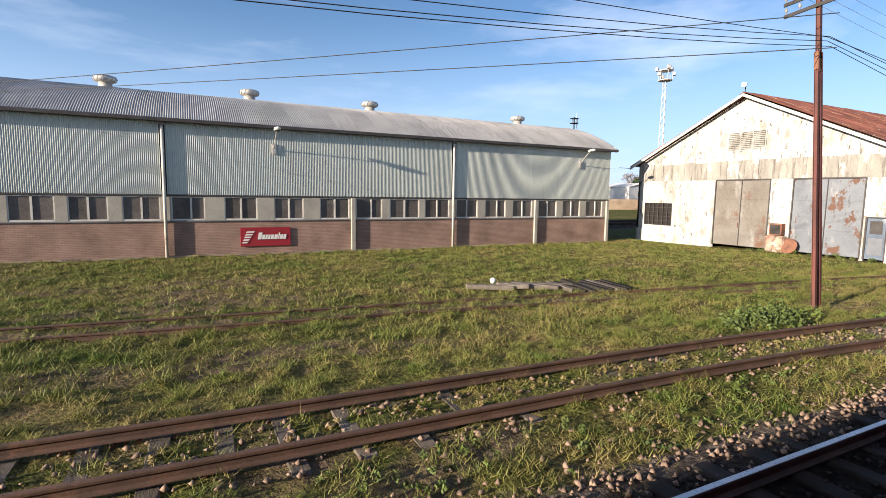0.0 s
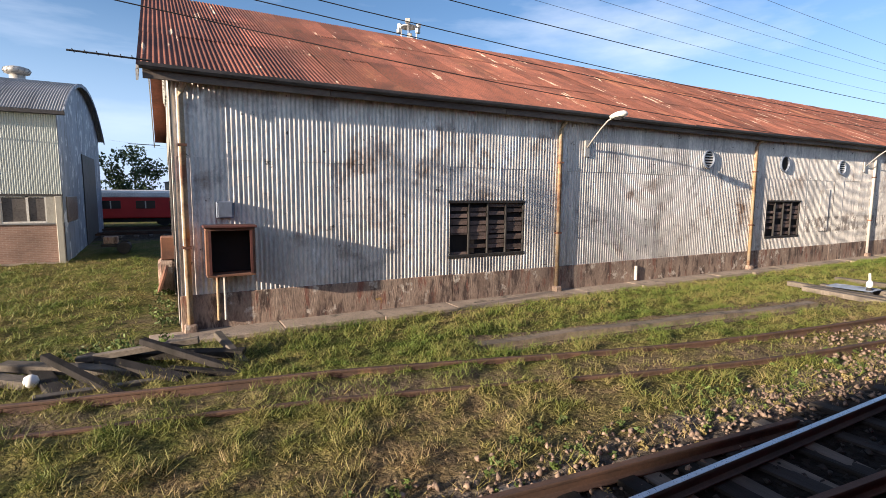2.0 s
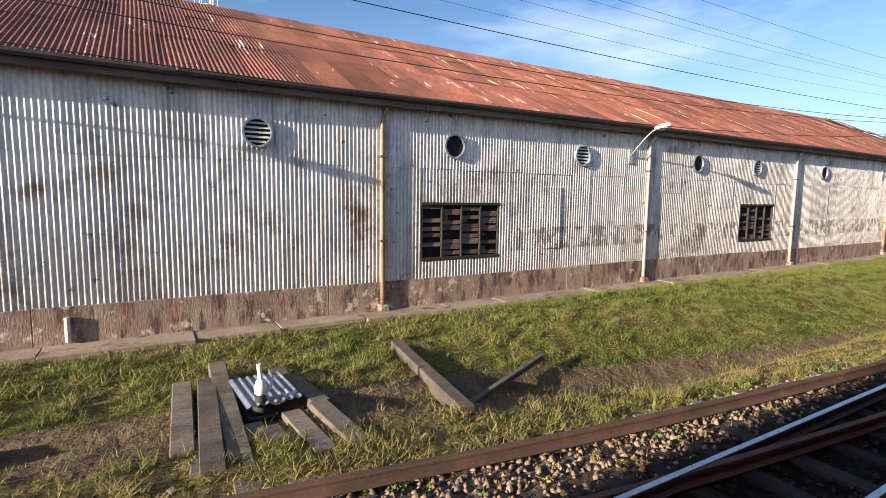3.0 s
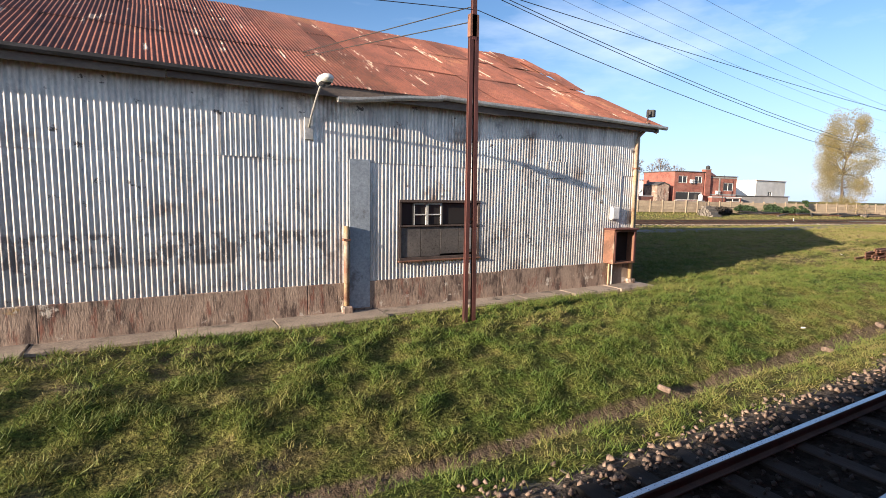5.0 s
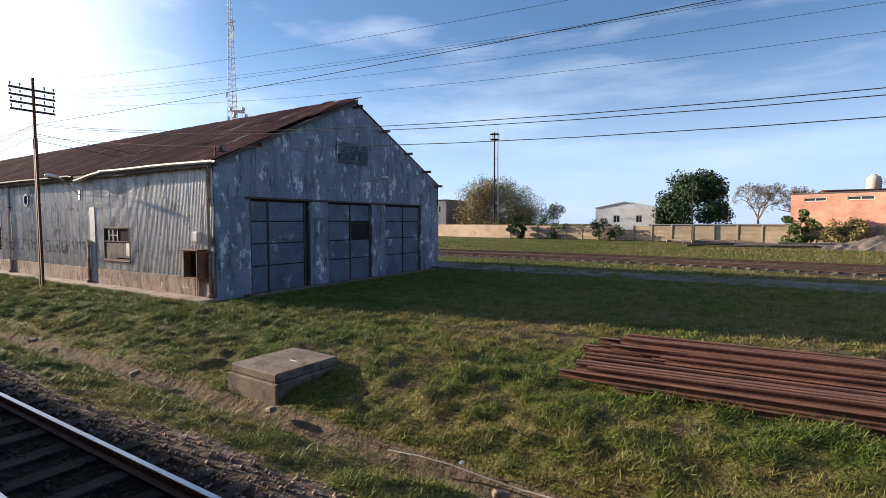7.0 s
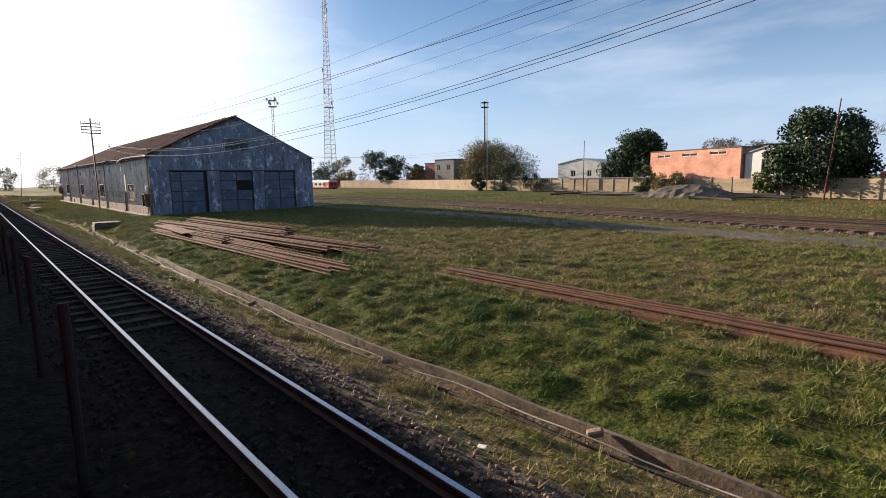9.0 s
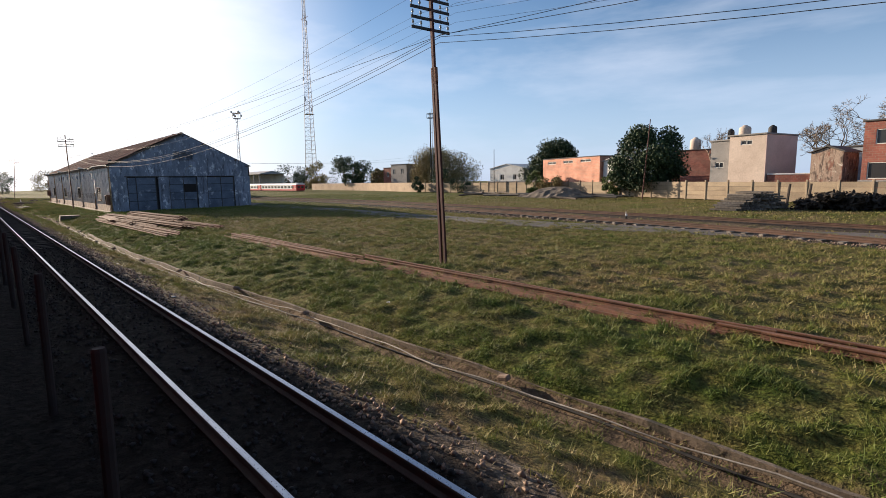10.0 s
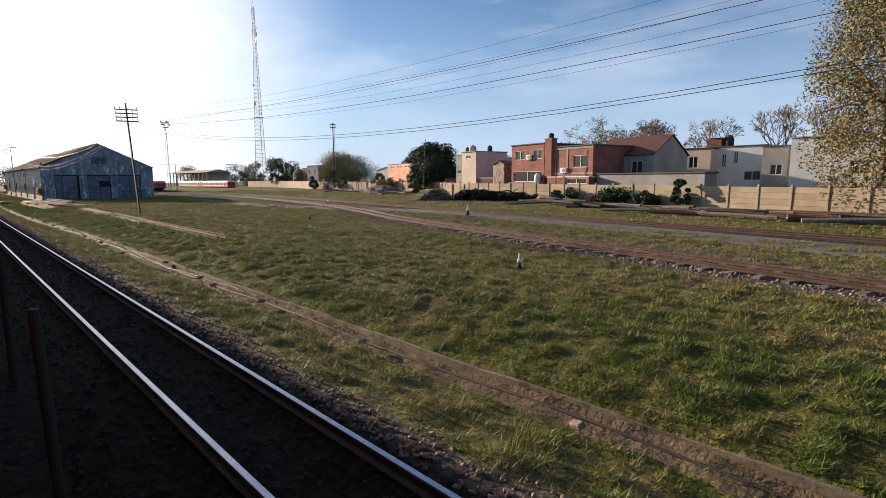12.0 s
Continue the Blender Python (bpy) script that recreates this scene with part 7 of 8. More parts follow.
# ---- precast fence ----
FENCE = spline([(10, 81), (45, 77.5), (76, 70), (98, 66.2), (111, 64.2), (123, 61.0), (131, 58.8), (139, 56.0), (144, 54.7), (151.5, 53.0), (158.3, 51.6), (170, 48.7), (184, 45.1), (204, 39.8)], 2.3)
fe = empty("fence", "long precast concrete slab fence behind the yard", "fence")
SLAB = Box(0, 1, -0.03, 0.03, 0, 0.44, c=0.008).data("slab", FENCE_C)
FPOST = Box(-0.08, 0.08, -0.09, 0.09, -0.4, 2.12, c=0.015).data("post", FENCE_C)
gwall = [(x, y, float(ground_z(x, y))) for x, y in FENCE if x < 77]
tagged(part("boundary_wall", Mesh().sweep([(-0.1, -0.4), (0.1, -0.4), (0.1, 1.98), (-0.1, 2.0)], gwall), WALL_R), "long plain tan rendered boundary wall", "wall", kind="structure")
for i in range(len(FENCE) - 1):
    (xa, ya), (xb, yb) = FENCE[i], FENCE[i + 1]
    if xa < 75:
        continue
    z = float(ground_z(xa, ya)) - 0.05
    d, l = math.atan2(yb - ya, xb - xa), math.hypot(xb - xa, yb - ya)
    p = part("post", FPOST, None, fe)
    p.matrix_basis = pose(xa, ya, z, rng.uniform(-1, 1), rng.uniform(-1, 1), math.degrees(d))
    gone = rng.random() < 0.06 and xa > 80
    for k in range(3 if gone else 4):
        s = part("slab", SLAB, None, fe)
        s.matrix_basis = pose(xa, ya, z + 0.12 + 0.455 * k, 0, 0, math.degrees(d)) @ Matrix.Diagonal((l, 1, 1, 1))


# ---- houses beyond the fence ----
def house(name, label, x0, x1, y0, y1, z1, wall, windows=(), parapet=0.0, roof=ROOF_D, gable=0.0, base=-0.6, lip=0.15, turn=0.0, along=False):
    """A house as a walled block with a roof slab or low gable, and framed windows in its front.
    It is turned about its front corner; along: the ridge runs with the front."""
    e = empty(name, label, "house")
    e.matrix_basis = Matrix.Translation((x0, y0, 0)) @ Matrix.Rotation(radians(turn), 4, "Z") @ Matrix.Translation((-x0, -y0, 0))
    body = Mesh().box(x0, x1, y0 + 0.2, y1, base, z1)
    part("wall", body, wall, e)
    fr = Mesh()
    rows_ = sorted(windows)
    zs = sorted({base, z1, *[w[2] for w in rows_], *[w[3] for w in rows_]})
    for za, zb in zip(zs, zs[1:]):
        for a, b in cut(x0, x1, [(w[0], w[1]) for w in rows_ if w[2] <= za and w[3] >= zb]):
            fr.box(a, b, y0, y0 + 0.2, za, zb)
    part("front_wall", fr, wall, e)
    if gable and along:
        c = (y0 + y1) / 2
        part("roof", Mesh().prism([(y0 - lip, z1), (c, z1 + gable), (y1 + lip, z1), (y1 + lip, z1 + 0.1), (c, z1 + gable + 0.12), (y0 - lip, z1 + 0.1)], x0 - lip, x1 + lip), roof, e)
        for xx in (x0 + 0.02, x1 - 0.22):
            part("gable_wall", Mesh().prism([(y0, z1), (y1, z1), (c, z1 + gable - 0.02)], xx, xx + 0.2), wall, e)
    elif gable:
        c = (x0 + x1) / 2
        part("roof", Mesh().prism([(x0 - lip, z1), (c, z1 + gable), (x1 + lip, z1), (x1 + lip, z1 + 0.1), (c, z1 + gable + 0.12), (x0 - lip, z1 + 0.1)], y0 - lip, y1 + lip, "y"), roof, e)
        part("gable_wall", Mesh().prism([(x0, z1), (x1, z1), (c, z1 + gable - 0.02)], y0 + 0.02, y0 + 0.25, "y"), wall, e)
    else:
        part("roof", Box(x0 - lip, x1 + lip, y0 - lip, y1 + lip, z1, z1 + 0.14, c=0.03), roof, e)
    for a, b, za, zb in windows:
        w = part("window", Box(a, b, y0 + 0.15, y0 + 0.19, za, zb), DARK_IN, e)
        f = Mesh()
        for p, q in ((a, a + 0.07), (b - 0.07, b), ((a + b) / 2 - 0.035, (a + b) / 2 + 0.035)):
            f.box(p, q, y0 + 0.04, y0 + 0.13, za, zb)
        f.box(a + 0.07, b - 0.07, y0 + 0.04, y0 + 0.13, za, za + 0.07).box(a + 0.07, b - 0.07, y0 + 0.04, y0 + 0.13, zb - 0.07, zb)
        part("frame", f, FRAME_W, w)
        part("pane", Box(a + 0.07, b - 0.07, y0 + 0.1, y0 + 0.11, za + 0.07, zb - 0.07), GLASS, w)
    return e


def water_tank(x, y, z, r, h, mt, label):
    e = empty("water_tank", label, "water tank", "roof tanks", at=(x, y, z))
    part("drum", Mesh().lathe([(r * 0.9, 0), (r, 0.1), (r, h * 0.7), (r * 0.85, h * 0.86), (r * 0.4, h * 0.97)], None, 16), mt, e, smooth=True)
    part("lid", Mesh().lathe([(r * 0.4, h * 0.96), (r * 0.4, h), (r * 0.3, h * 1.04)], None, 14), mt, e)


def air_unit(x, y, z):
    e = empty("air_conditioner", "white air-conditioning unit on a house wall", "air conditioner", "units on the brick house", at=(x, y, z))
    part("case", Box(0, 0.85, -0.32, -0.02, 0, 0.6, c=0.03), WHITE, e)
    part("grille", Mesh().lathe([(0.1, 0), (0.24, 0.0), (0.24, 0.02), (0.1, 0.02)], Matrix.Translation((0.52, -0.32, 0.3)) @ Matrix.Rotation(radians(90), 4, "X"), 18), BAND, e)
    for s in (0.1, 0.7):
        part("bracket", Box(s, s + 0.05, -0.34, 0, -0.05, 0), IRON_DARK, e)
    return e


TURN = -12.0


def on_front(x0, y0, dx, dy=0.0):
    """A place dx along and dy out from the front of a house turned with the fence."""
    c, s_ = math.cos(radians(TURN)), math.sin(radians(TURN))
    return x0 + dx * c + dy * s_, y0 + dx * s_ - dy * c


def turned(e):
    e.rotation_euler = (0, 0, radians(TURN))
    return e


house("brick_house", "two-storey bare brick house with flat dark roof", 151.5, 157.6, 54.4, 62, 6.6, BRICK_HOL, [(152.3, 154.1, 4.75, 5.95), (155.7, 157.2, 4.8, 5.95), (151.9, 157.3, 1.95, 3.3)], turn=TURN)
turned(air_unit(*on_front(151.5, 54.4, 3.1), 4.75))
ld = turned(empty("ledge", "long grey ledge slab under the open lower storey", "ledge", at=(*on_front(151.5, 54.4, 0.0), 0)))
part("slab", Box(0.1, 6.0, -0.7, 0.02, 1.72, 1.86, c=0.02), GREY_R, ld)
for k in range(3):
    part("post", Box(0.3 + 2.6 * k, 0.42 + 2.6 * k, -0.62, -0.5, -0.3, 1.72), GREY_R, ld)
water_tank(*on_front(151.5, 54.4, 5.3, 0.35), 1.87, 0.36, 1.1, WHITE, "white plastic drum on the ledge")
house("brick_house", "bare brick house with concrete frame and flat roof", 157.8, 164.9, 53.3, 62, 6.0, BRICK_HOL, [(162.0, 164.2, 3.6, 5.0)], turn=TURN)
turned(air_unit(*on_front(157.8, 53.3, 2.5), 3.0))
bm_ = turned(empty("concrete_beam", "pale concrete ring beam in the brick wall", "beam", kind="structure", at=(*on_front(157.8, 53.3, 0.0), 0)))
for z in (2.82, 5.72):
    part("beam", Box(-0.05, 7.15, -0.06, 0.01, z, z + 0.22, c=0.01), GREY_R, bm_)
part("column", Box(3.2, 3.45, -0.05, 0.01, 3.04, 5.72), GREY_R, bm_)
house("brick_extension", "low brick lean-to with a white-framed window behind the fence", 158.6, 165.0, 52.2, 53.2, 2.45, BRICK_HOL, [(161.7, 164.7, 1.75, 2.35)], roof=WHITE_R, turn=TURN, lip=0.08)
ch = turned(empty("chimney", "broad brick chimney with a dark tank on top", "chimney", at=(*on_front(157.8, 53.3, 0.5), 0)))
part("shaft", Box(-0.6, 0.55, -0.35, 0.6, 2.6, 7.1, c=0.03), BRICK_HOL, ch)
part("cap", Box(-0.66, 0.6, -0.4, 0.66, 7.1, 7.2, c=0.02), GREY_R, ch)
water_tank(*on_front(157.8, 53.3, 0.6), 7.2, 0.34, 0.6, IRON_DARK, "dark round water tank on the brick chimney")
house("house", "brick house with a sloping red-brown roof and shaded gable end", 161.6, 169.6, 57.6, 65.0, 4.9, GREY_R, [(166.9, 168.3, 2.9, 4.3)], gable=2.3, roof=RUST_RED, along=True, turn=-8)
house("garden_wall_house", "low shaded grey outbuilding behind the fence", 165.2, 177.5, 52.0, 54.0, 2.75, GREY_R, turn=TURN)
house("house", "cream rendered house with a dark window", 168.0, 172.4, 66, 74, 5.8, PINK_R, [(169.9, 171.0, 3.5, 4.9)], roof=RUST_RED)
house("house", "white rendered house with narrow windows", 171.6, 177.6, 68.5, 78, 6.0, WHITE_R, [(172.9, 173.4, 3.6, 5.2), (174.2, 174.7, 4.0, 5.4), (175.4, 177.2, 2.0, 3.1)])
tw = empty("roof_turret", "small roof turret with a sheet lid beside a tank", "turret", at=(171.4, 72, 6.1))
part("block", Box(-1.3, 0.5, -0.6, 0.6, 0, 1.2, c=0.03), BRICK_HOL, tw)
part("lid", Box(-1.0, 0.9, -0.8, 0.8, 1.25, 1.33, c=0.02), GALV, tw)
water_tank(172.6, 72, 6.15, 0.55, 1.5, IRON_DARK, "dark water tank on the white house")
house("house", "dark narrow house between the white house and the tall tree", 177.8, 180.2, 66, 76, 5.7, GREY_R, [(178.6, 179.8, 2.6, 3.8)])
house("house", "pale house with white ledges behind the tall tree", 182.0, 193, 58, 68, 6.0, WHITE_R, [(186.5, 188, 2.6, 3.8)], roof=PINK_R)
tower = house("house", "beige tower-like house with a salmon side wall", 140.8, 144.25, 56.2, 62.0, 6.25, PINK_R, [(141.9, 143.0, 5.35, 5.8)], roof=GREY_R, turn=TURN)
part("side_wall", Box(144.25, 144.31, 56.2, 62.0, -0.6, 6.24), SALMON, tower, "salmon rendered side wall")
house("house", "raw grey wing of the tower-like house", 138.8, 140.75, 57.0, 62, 5.9, GREY_R, [(139.3, 140.2, 3.2, 3.8)], roof=GREY_R, turn=TURN)
water_tank(141.7, 57.6, 6.4, 0.55, 0.95, PINK_R, "big beige water tank on the house roof")
water_tank(140.3, 58.0, 6.05, 0.32, 1.1, IRON_DARK, "slim dark water tank on the roof")
water_tank(143.7, 59.2, 6.4, 0.38, 0.9, IRON_DARK, "dark water tank beside the salmon wall")
house("house", "pale bluish house behind the stone hut", 146.2, 152.0, 64.5, 70, 5.0, PALE_BLUE, roof=ROOF_D, turn=TURN)
house("hut", "small raw stone hut with a dark slanted roof", 147.9, 150.3, 54.9, 58, 4.25, PLINTH, gable=0.5, turn=TURN)
house("garden_wall", "low broken brick garden wall behind the fence", 135.4, 140.2, 57.9, 58.4, 2.3, BRICK_HOL, lip=0.02, roof=BRICK_HOL)
house("garden_wall", "low white and brick garden wall", 144.4, 147.9, 55.6, 56.1, 2.4, BRICK_HOL, lip=0.02, roof=WHITE_R)
house("house", "long blank orange brick house with three vent slots", 111.4, 123.7, 65.6, 72, 5.25, BRICK_OR, [(112.6, 114.5, 4.5, 4.9), (116.2, 118.3, 4.55, 4.95), (119.9, 122.0, 4.6, 5.0)], lip=0.05, turn=-17)
house("house", "white annex with grey sheet roof beside the orange house", 123.5, 128.4, 62.4, 69, 4.5, WHITE_R, [(125.3, 127.3, 2.6, 3.9)], gable=0.7, roof=GREY_ROOF, turn=-17)
house("house", "small white gabled house with two dark windows", 86.2, 95.2, 81.6, 90, 4.6, WHITE_R, [(89.0, 90.0, 2.3, 3.4), (92.4, 93.3, 2.3, 3.4)], gable=0.9, roof=WHITE_R)
house("lean_to", "low grey sheet roof behind the fence", 96.5, 111.0, 69.5, 74, 1.95, GREY_R, roof=GREY_ROOF)
house("house", "grey two-storey house above the wall", 51.4, 57.9, 81.6, 90, 6.6, GREY_R, [(52.2, 53.3, 4.2, 5.5), (55.6, 56.7, 4.2, 5.5)])
house("house", "small dull red house beside the grey house", 47.0, 51.0, 82.4, 89, 5.9, BRICK_HOL, [(48.4, 49.4, 3.6, 4.8)])
house("house", "low house with dark roof beyond the wall", 30, 43, 90, 97, 3.6, GREY_R, [(32, 33.5, 1.8, 3.0), (37, 38.5, 1.8, 3.0)], gable=1.0)
house("house", "brick house with a roof tank, far behind", 116.5, 128.5, 95, 104, 7.0, BRICK_HOL, [(118, 119.5, 4.6, 5.8)])
water_tank(122.5, 96, 7.1, 0.9, 2.1, PINK_R, "pale barrel tank on the far brick house")
it = []
for j, (x, y) in enumerate(((168, 44.0), (174, 42.5), (181, 40.6), (187, 39.0), (177, 44.6), (190, 42.4), (164, 46.5))):
    for k in range(4):
        it.append((x + rng.uniform(-1.5, 1.5), y + 0.22 * k, 0.02 + 0.12 * (k % 2), 12, -6 + rng.uniform(-2.5, 2.5), rng.choice((0, 90, 180))))
rail_pile("scattered dark rails lying in rows before the fence", it)
# rubble and fallen trunks before the fence
for i in range(46):
    x = rng.choice((rng.uniform(101, 128), rng.uniform(160, 192)))
    y = float(np.interp(x, FENCE[:, 0], FENCE[:, 1])) - rng.uniform(2.5, 9.0)
    b = tagged(part("timber", Mesh().tube([(-1, 0, 0), (0, 0.05, 0.03), (1, 0, 0)], 0.16, 6, 0.12), rng.choice((BARK, SLEEPER, IRON_DARK))), "dark old timber lying before the fence", "timber", "timbers before the fence")
    l = rng.uniform(1.0, 3.2)
    b.matrix_basis = pose(x, y, float(ground_z(x, y)) + rng.uniform(0.08, 0.4), rng.uniform(-5, 5), rng.uniform(-4, 4), rng.uniform(-25, 25)) @ Matrix.Diagonal((l, 1, 1, 1))
# mound of rubble before the orange house
mv, mf = [], []
for i in range(25):
    for j in range(17):
        u, w = i / 24 * 2 - 1, j / 16 * 2 - 1
        x, y = 119.0 + 6.2 * u, 57.6 + 3.0 * w
        k = max(0.0, 1 - u * u - w * w)
        mv.append((x, y, float(ground_z(x, y)) - 0.1 + 1.45 * k * (0.75 + 0.3 * math.sin(2.3 * u + 1)) + rng.uniform(-0.16, 0.16) * (k > 0)))
mf = [(i * 17 + j, (i + 1) * 17 + j, (i + 1) * 17 + j + 1, i * 17 + j + 1) for i in range(24) for j in range(16)]
tagged(part("rubble_heap", Mesh().add(mv, mf), RUBBLE), "grey-brown mound of rubble and earth before the fence", "rubble", kind="stuff")
# stack of sleepers and heap of brush
st = empty("sleeper_stack", "dark stack of old sleepers in the yard", "sleeper stack", at=(0, 0, 0))
for j in range(9):
    for k in range(12 - j):
        s = part("sleeper", SLEEPERS[(j + k) % 5], None, st)
        x, y = 145.0 + 0.12 * j + 0.25 * k + rng.uniform(-0.25, 0.25), 42.6 + 0.36 * k + 0.22 * j
        s.matrix_basis = pose(x, y, -0.14 + 0.16 * j, 0, rng.uniform(-3, 3), 90 + rng.uniform(-8, 8))
cs, rs_ = [], []
for k in range(130):
    u = rng.random()
    cs.append((149.5 + 8 * u + rng.uniform(-1, 1), 46.5 + 3.0 * u + rng.uniform(-1.3, 1.3), -0.2 + rng.uniform(0, 1.15) * (1 - 0.4 * u)))
    rs_.append(0.65)
v, f = leaf_cloud(cs, rs_, 60, 0.22, 141, 0.5)
tagged(tri_mesh("brush_heap", v, f, BRUSH), "dark heap of cut brush behind the sleepers", "brush", kind="stuff")
for k in range(40):
    a, u = rng.uniform(0, 6.28), rng.random()
    b = tagged(part("branch", Mesh().tube([(0, 0, 0), (0.8, 0.1, 0.15), (1.7, 0.0, 0.1)], 0.07, 5, 0.03), BRUSH), "cut branch on the brush heap", "branch", "branches on the heap")
    b.matrix_basis = pose(149.5 + 7.5 * u + rng.uniform(-1, 1), 46.2 + 3.0 * u + rng.uniform(-1, 1), rng.uniform(-0.2, 0.9), 0, rng.uniform(-14, 10), math.degrees(a))
for x, y in ((148.2, 46.4), (149.4, 47.2)):
    b = tagged(part("stump_post", Mesh().tube([(0, 0, -0.4), (0.15, 0.1, 1.5)], 0.13, 7, 0.1), BARK), "leaning post in the brush heap", "post")
    b.location = (x, y, 0.2)


# ---- coaches, tower, masts ----
def red_coach(x0, x1, y, z, label, paint=None):
    e = empty("railcar", label, "railcar", "parked railcars")
    e.scale = (1, 1, 0.84)
    part("body", Box(x0, x1, y - 1.3, y + 1.3, z + 0.75, z + 2.75, c=0.08), paint or COACH_RED, e)
    if paint:
        part("lower_band", Box(x0 + 0.05, x1 - 2.6, y - 1.325, y - 1.3, z + 0.8, z + 1.25), COACH_RED, e)
        part("end_band", Box(x1 - 2.5, x1 + 0.015, y - 1.32, y + 1.31, z + 0.8, z + 2.7), COACH_RED, e)
    part("roof", Mesh().prism([(y - 1.32, z + 2.7), (y - 1.2, z + 3.0), (y - 0.6, z + 3.2), (y, z + 3.25), (y + 0.6, z + 3.2), (y + 1.2, z + 3.0), (y + 1.32, z + 2.7)], x0 + 0.05, x1 - 0.05), COACH_ROOF, e)
    part("stripe", Box(x0 + 0.1, x1 - 0.1, y - 1.33, y - 1.3, z + 2.60, z + 2.70), COACH_ROOF, e)
    n = int((x1 - x0) / 2.2)
    for k in range(n):
        a = x0 + 0.7 + k * (x1 - x0 - 1.4) / n
        w = part("window", Box(a, a + 1.25, y - 1.33, y - 1.3, z + 1.6, z + 2.3, c=0.01), GLASS, e)
        part("frame", Mesh().box(a + 0.58, a + 0.66, y - 1.345, y - 1.33, z + 1.62, z + 2.28), FRAME_W, w)
    for a in (x0 + 0.4, x1 - 0.8):
        part("marking_bar", Box(a, a + 0.4, y - 1.335, y - 1.3, z + 1.2, z + 1.5), WHITE, e)
    part("underframe", Box(x0 + 0.3, x1 - 0.3, y - 1.05, y + 1.05, z + 0.4, z + 0.75), IRON_DARK, e)
    for b in (x0 + 2.6, x1 - 2.6):
        bg_ = part("bogie", Box(b - 1.2, b + 1.2, y - 0.85, y + 0.85, z + 0.18, z + 0.55, c=0.05), IRON_DARK, e)
        for s in (-0.7, 0.7):
            part("wheel", Mesh().lathe([(0.08, -0.95), (0.38, -0.95), (0.38, -0.82), (0.38, 0.82), (0.38, 0.95), (0.08, 0.95)], Matrix.Translation((b + s, y, z + 0.38)) @ Matrix.Rotation(radians(90), 4, "X"), 16), IRON_DARK, bg_)
    part("end_window", Box(x1 - 0.0, x1 + 0.02, y - 0.9, y - 0.15, z + 1.6, z + 2.3), GLASS, e)
    part("end_window", Box(x1 - 0.0, x1 + 0.02, y + 0.15, y + 0.9, z + 1.6, z + 2.3), GLASS, e)


FAR_3 = np.array([(x, 45.2) for x in np.arange(-60, 130, 10.0)])
track("rusty stabling track under the parked coaches", FAR_3, -50, 110, -0.36, worn=False, sleepers=False)
for a, b in ((-5.5, 13.2), (14.2, 33.2)):
    red_coach(a, b, 45.2, -0.36, "bright red parked railcar with pale roof and dark windows")
FAR_4 = np.array([(x, 67.0) for x in np.arange(-70, 60, 10.0)])
track("rusty stabling track under the pale coaches", FAR_4, -60, 50, -0.5, worn=False, sleepers=False)
for a, b in ((-17.2, 5.8), (6.4, 29.2)):
    red_coach(a, b, 67.0, -0.5, "white and red parked railcar with dark windows", WHITE)
# long low station shed far behind
ss = empty("station_shed", "long low open-sided shed far beyond the coaches", "shed")
part("roof", Mesh().prism([(82, 6.1), (87, 7.2), (92, 6.1), (92, 5.9), (82, 5.9)], -84, -32), GREY_ROOF, ss)
for k in range(11):
    part("column", Box(-83 + 4.9 * k, -82.6 + 4.9 * k, 82.3, 82.7, -0.5, 5.9), GREY_R, ss)
part("back_wall", Box(-84, -32, 91.6, 91.8, -0.5, 5.9), WHITE_R, ss)

tw = empty("radio_tower", "tall three-legged lattice radio tower", "tower", at=(-61, 120, 0))
H = 88.0


def leg(k, z):
    r = 3.3 - 2.55 * min(z / 78, 1)
    a = 2 * math.pi * k / 3 + 0.4
    return Vector((r * math.cos(a), r * math.sin(a), z))


for s in range(11):
    z0_, z1_ = 8.0 * s, 8.0 * s + 8.0
    sec = part("section", Mesh().tube([leg(0, z0_), leg(0, z1_)], 0.16, 5).tube([leg(1, z0_), leg(1, z1_)], 0.16, 5).tube([leg(2, z0_), leg(2, z1_)], 0.16, 5), LATTICE, tw)
    for j in range(4):
        za, zb = z0_ + 2 * j, z0_ + 2 * j + 2
        for k in range(3):
            part("brace", Mesh().tube([leg(k, za), leg((k + 1) % 3, za)], 0.055, 4), LATTICE, sec)
            part("brace", Mesh().tube([leg(k, za), leg((k + 1) % 3, zb)], 0.055, 4), LATTICE, sec)
for z in (33, 36, 41, 50, 72, 75):
    a = z * 1.7
    d = part("antenna_panel", Box(-0.25, 0.25, -0.12, 0.12, -0.9, 0.9, c=0.03), LATTICE, tw)
    d.matrix_basis = Matrix.Translation(leg(z % 3, z) * 1.0 + Vector((0.5 * math.cos(a), 0.5 * math.sin(a), 0))) @ Matrix.Rotation(a, 4, "Z")
part("platform", Mesh().lathe([(2.2, 34.0), (2.4, 34.05), (2.4, 34.2), (2.2, 34.25)], None, 6), LATTICE, tw)
part("spike", Mesh().tube([(0, 0, 86), (0, 0, 92)], 0.08, 5), LATTICE, tw)
part("outrigger", Mesh().tube([(-3, 0, 77), (3, 0, 77)], 0.12, 5), LATTICE_RED, tw)


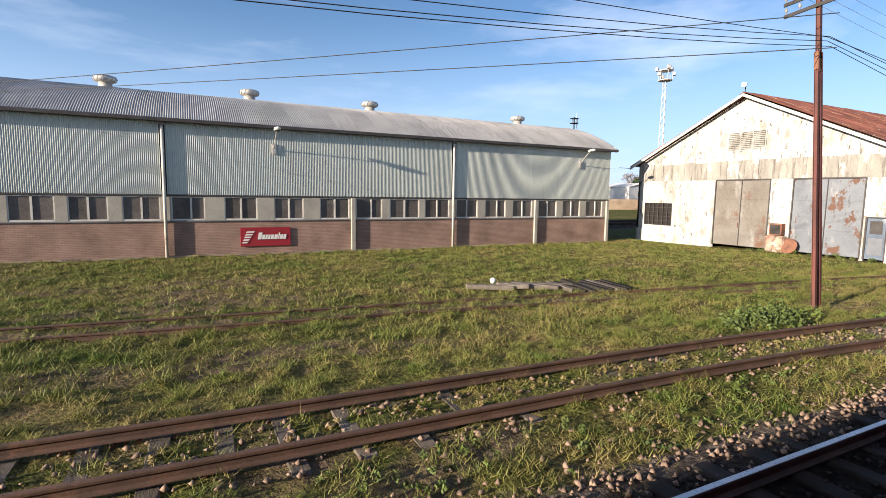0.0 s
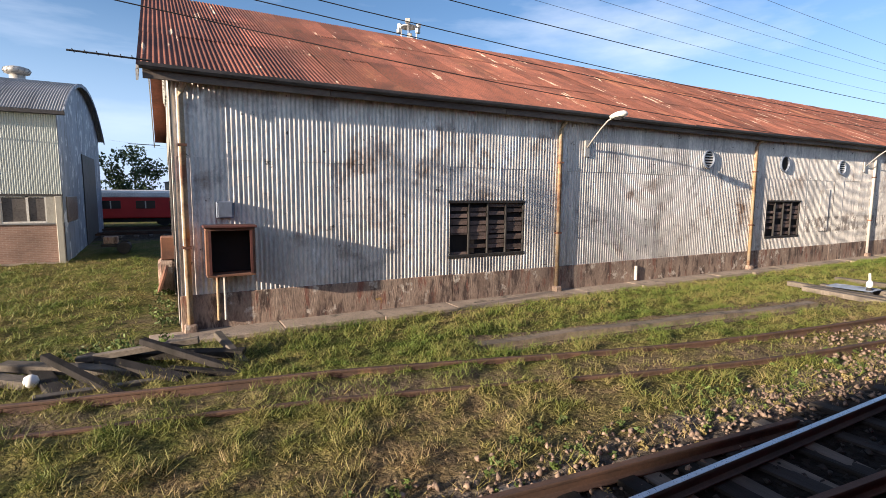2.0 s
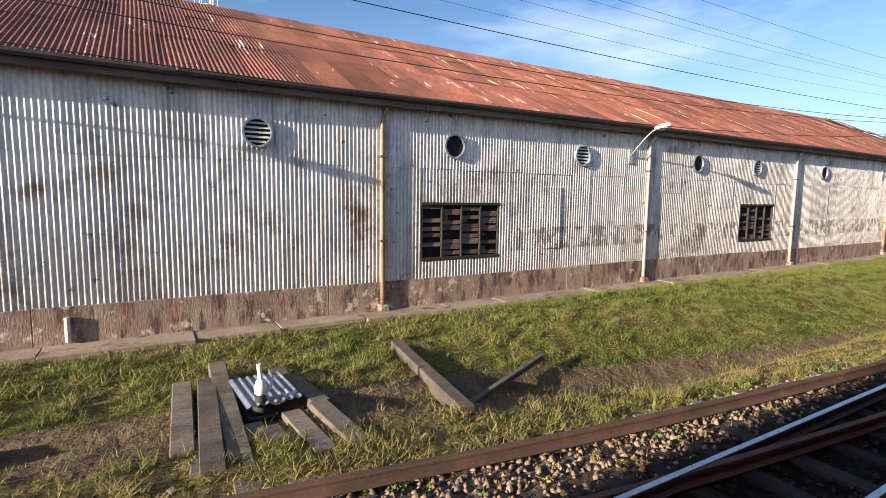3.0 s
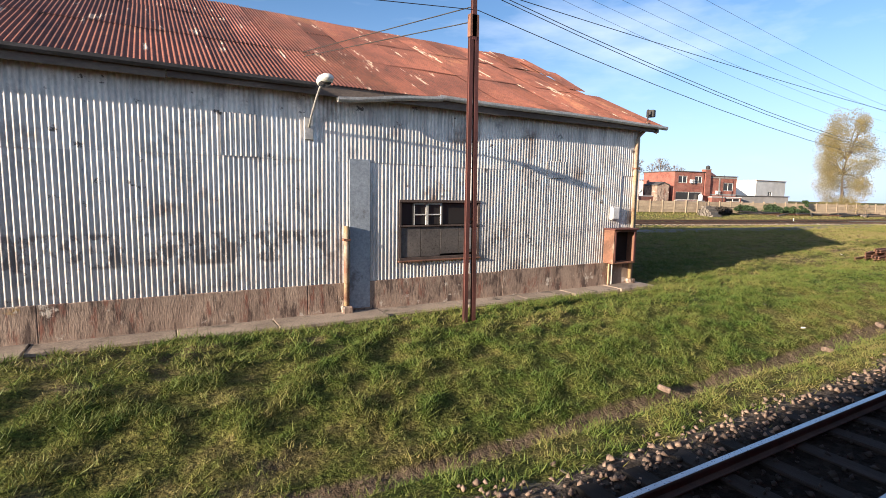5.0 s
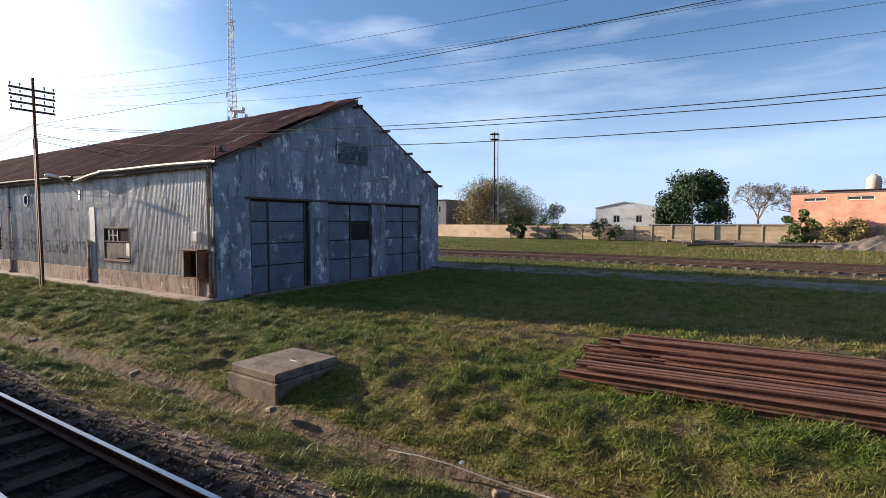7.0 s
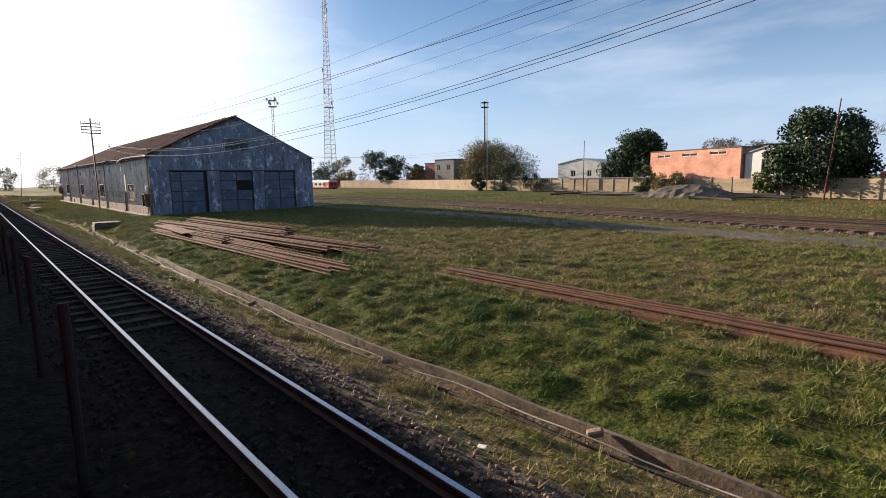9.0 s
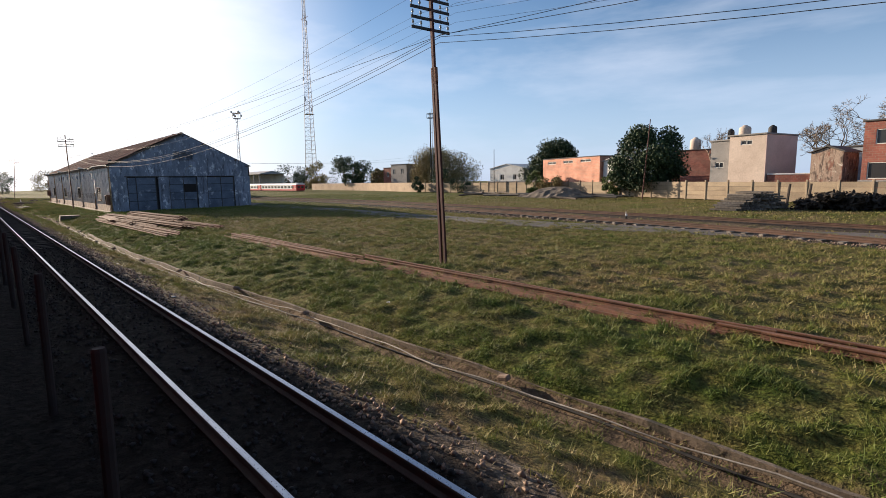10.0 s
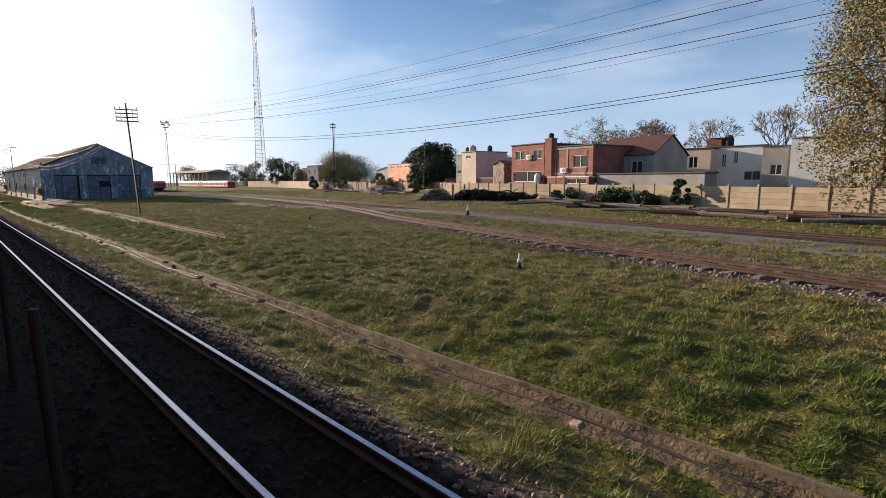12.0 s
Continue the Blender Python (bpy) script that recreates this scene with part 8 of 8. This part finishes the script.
def flood_mast(x, y, h, label):
    e = empty("floodlight_mast", label, "floodlight mast", "masts in the yard", at=(x, y, -0.5))
    for k in range(3):
        a = 2.1 * k
        part("leg", Mesh().tube([(0.42 * math.cos(a), 0.42 * math.sin(a), 0), (0.2 * math.cos(a), 0.2 * math.sin(a), h - 1.6)], 0.045, 5), LATTICE, e)
    for j in range(int(h / 0.9) - 2):
        m = Mesh()
        for k in range(3):
            a, b = 2.1 * k, 2.1 * (k + 1)
            z = 0.9 * j
            r = 0.42 - 0.22 * z / h
            m.tube([(r * math.cos(a), r * math.sin(a), z), (r * math.cos(b), r * math.sin(b), z + 0.9)], 0.02, 4)
        part("bracing", m, LATTICE, e)
    for z in (h - 1.6, h - 0.5):
        part("ring", Mesh().lathe([(0.75, z), (0.8, z + 0.03), (0.8, z + 0.09), (0.75, z + 0.12)], None, 12), LATTICE, e)
    for k in range(6):
        a = 1.05 * k
        part("stanchion", Mesh().tube([(0.78 * math.cos(a), 0.78 * math.sin(a), h - 1.6), (0.78 * math.cos(a), 0.78 * math.sin(a), h - 0.3)], 0.03, 4), LATTICE, e)
        l = part("lamp", Box(-0.16, 0.16, -0.22, 0.22, -0.2, 0.2, c=0.04), VENT_METAL, e)
        l.matrix_basis = Matrix.Translation((0.95 * math.cos(a), 0.95 * math.sin(a), h - 0.2 - 0.7 * (k % 2))) @ Matrix.Rotation(a, 4, "Z")


flood_mast(49.8, 42.6, 18.0, "slim lattice floodlight mast with a ring of lamps")


def mast_pole(x, y, h, label, arms=True, r=0.13, lean=0.0, mt=IRON_DARK):
    e = empty("yard_pole", label, "pole", "poles in the yard", at=(x, y, float(ground_z(x, y)) - 0.1))
    e.rotation_euler = (0, radians(lean), 0)
    part("shaft", Mesh().tube([(0, 0, 0), (0, 0, h)], r, 8, r * 0.6), mt, e)
    if arms:
        for z, w in ((h - 0.3, 0.9), (h - 1.0, 0.6)):
            part("arm", Box(-w, w, -0.05, 0.05, z, z + 0.1), mt, e)
        for s in (-0.8, -0.3, 0.3, 0.8):
            part("insulator", Mesh().lathe([(0.04, h - 0.2), (0.07, h - 0.1), (0.03, h + 0.1)], Matrix.Translation((s, 0, 0)), 8), INSUL, e)
    return e


lookout = mast_pole(68.8, 80.2, 18.2, "tall dark steel mast with a railed platform and ladder", False, 0.2)
part("platform", Mesh().lathe([(0.1, 16.85), (0.85, 16.9), (0.85, 17.0), (0.1, 17.0)], None, 10), IRON_DARK, lookout)
part("railing", Mesh().lathe([(0.84, 17.85), (0.88, 17.85), (0.88, 17.92), (0.84, 17.92)], None, 10), IRON_DARK, lookout)
for k in range(5):
    a = 2 * math.pi * k / 5
    part("stanchion", Mesh().tube([(0.85 * math.cos(a), 0.85 * math.sin(a), 17.0), (0.85 * math.cos(a), 0.85 * math.sin(a), 17.9)], 0.03, 4), IRON_DARK, lookout)
part("ladder", Mesh().tube([(0.62, 0, 0), (0.62, 0, 18.9)], 0.045, 5).tube([(0.80, 0, 0), (0.80, 0, 17.8)], 0.03, 5), LATTICE, lookout)
for z in (6.5, 10, 13.5):
    part("bracket", Box(0.1, 0.8, -0.03, 0.03, z, z + 0.08), IRON_DARK, lookout)
mast_pole(31.2, 50, 8.0, "slim wooden pole behind the red railcar", False, 0.12, 0, WOOD_FASCIA)
mast_pole(102, 64.8, 7.5, "thin dark pole by the fence", False, 0.07)
mast_pole(131.8, 56.5, 9.0, "thin leaning rusty pole before the dark tree", False, 0.08, 4, RUST_RED)
mast_pole(160.3, 51.4, 6.5, "thin dark post by the fence", False, 0.07)
# scraps lying in the grass
for k in range(40):
    x, y = rng.uniform(0, 195), rng.choice((rng.uniform(3.2, 4.4), rng.uniform(4, 9), rng.uniform(12, 24)))
    if 29 < x < 92 and y > 10:
        continue
    b = tagged(part("litter", Box(-0.08, 0.08, -0.05, 0.05, 0, 0.03, c=0.008), WHITE if k % 3 else PLANK), "scrap of pale litter lying in the grass", "litter", "litter in the grass")
    b.matrix_basis = pose(x, y, float(ground_z(x, y)) + 0.02, rng.uniform(-15, 15), rng.uniform(-15, 15), rng.uniform(0, 180)) @ Matrix.Scale(rng.uniform(0.25, 0.6), 4)
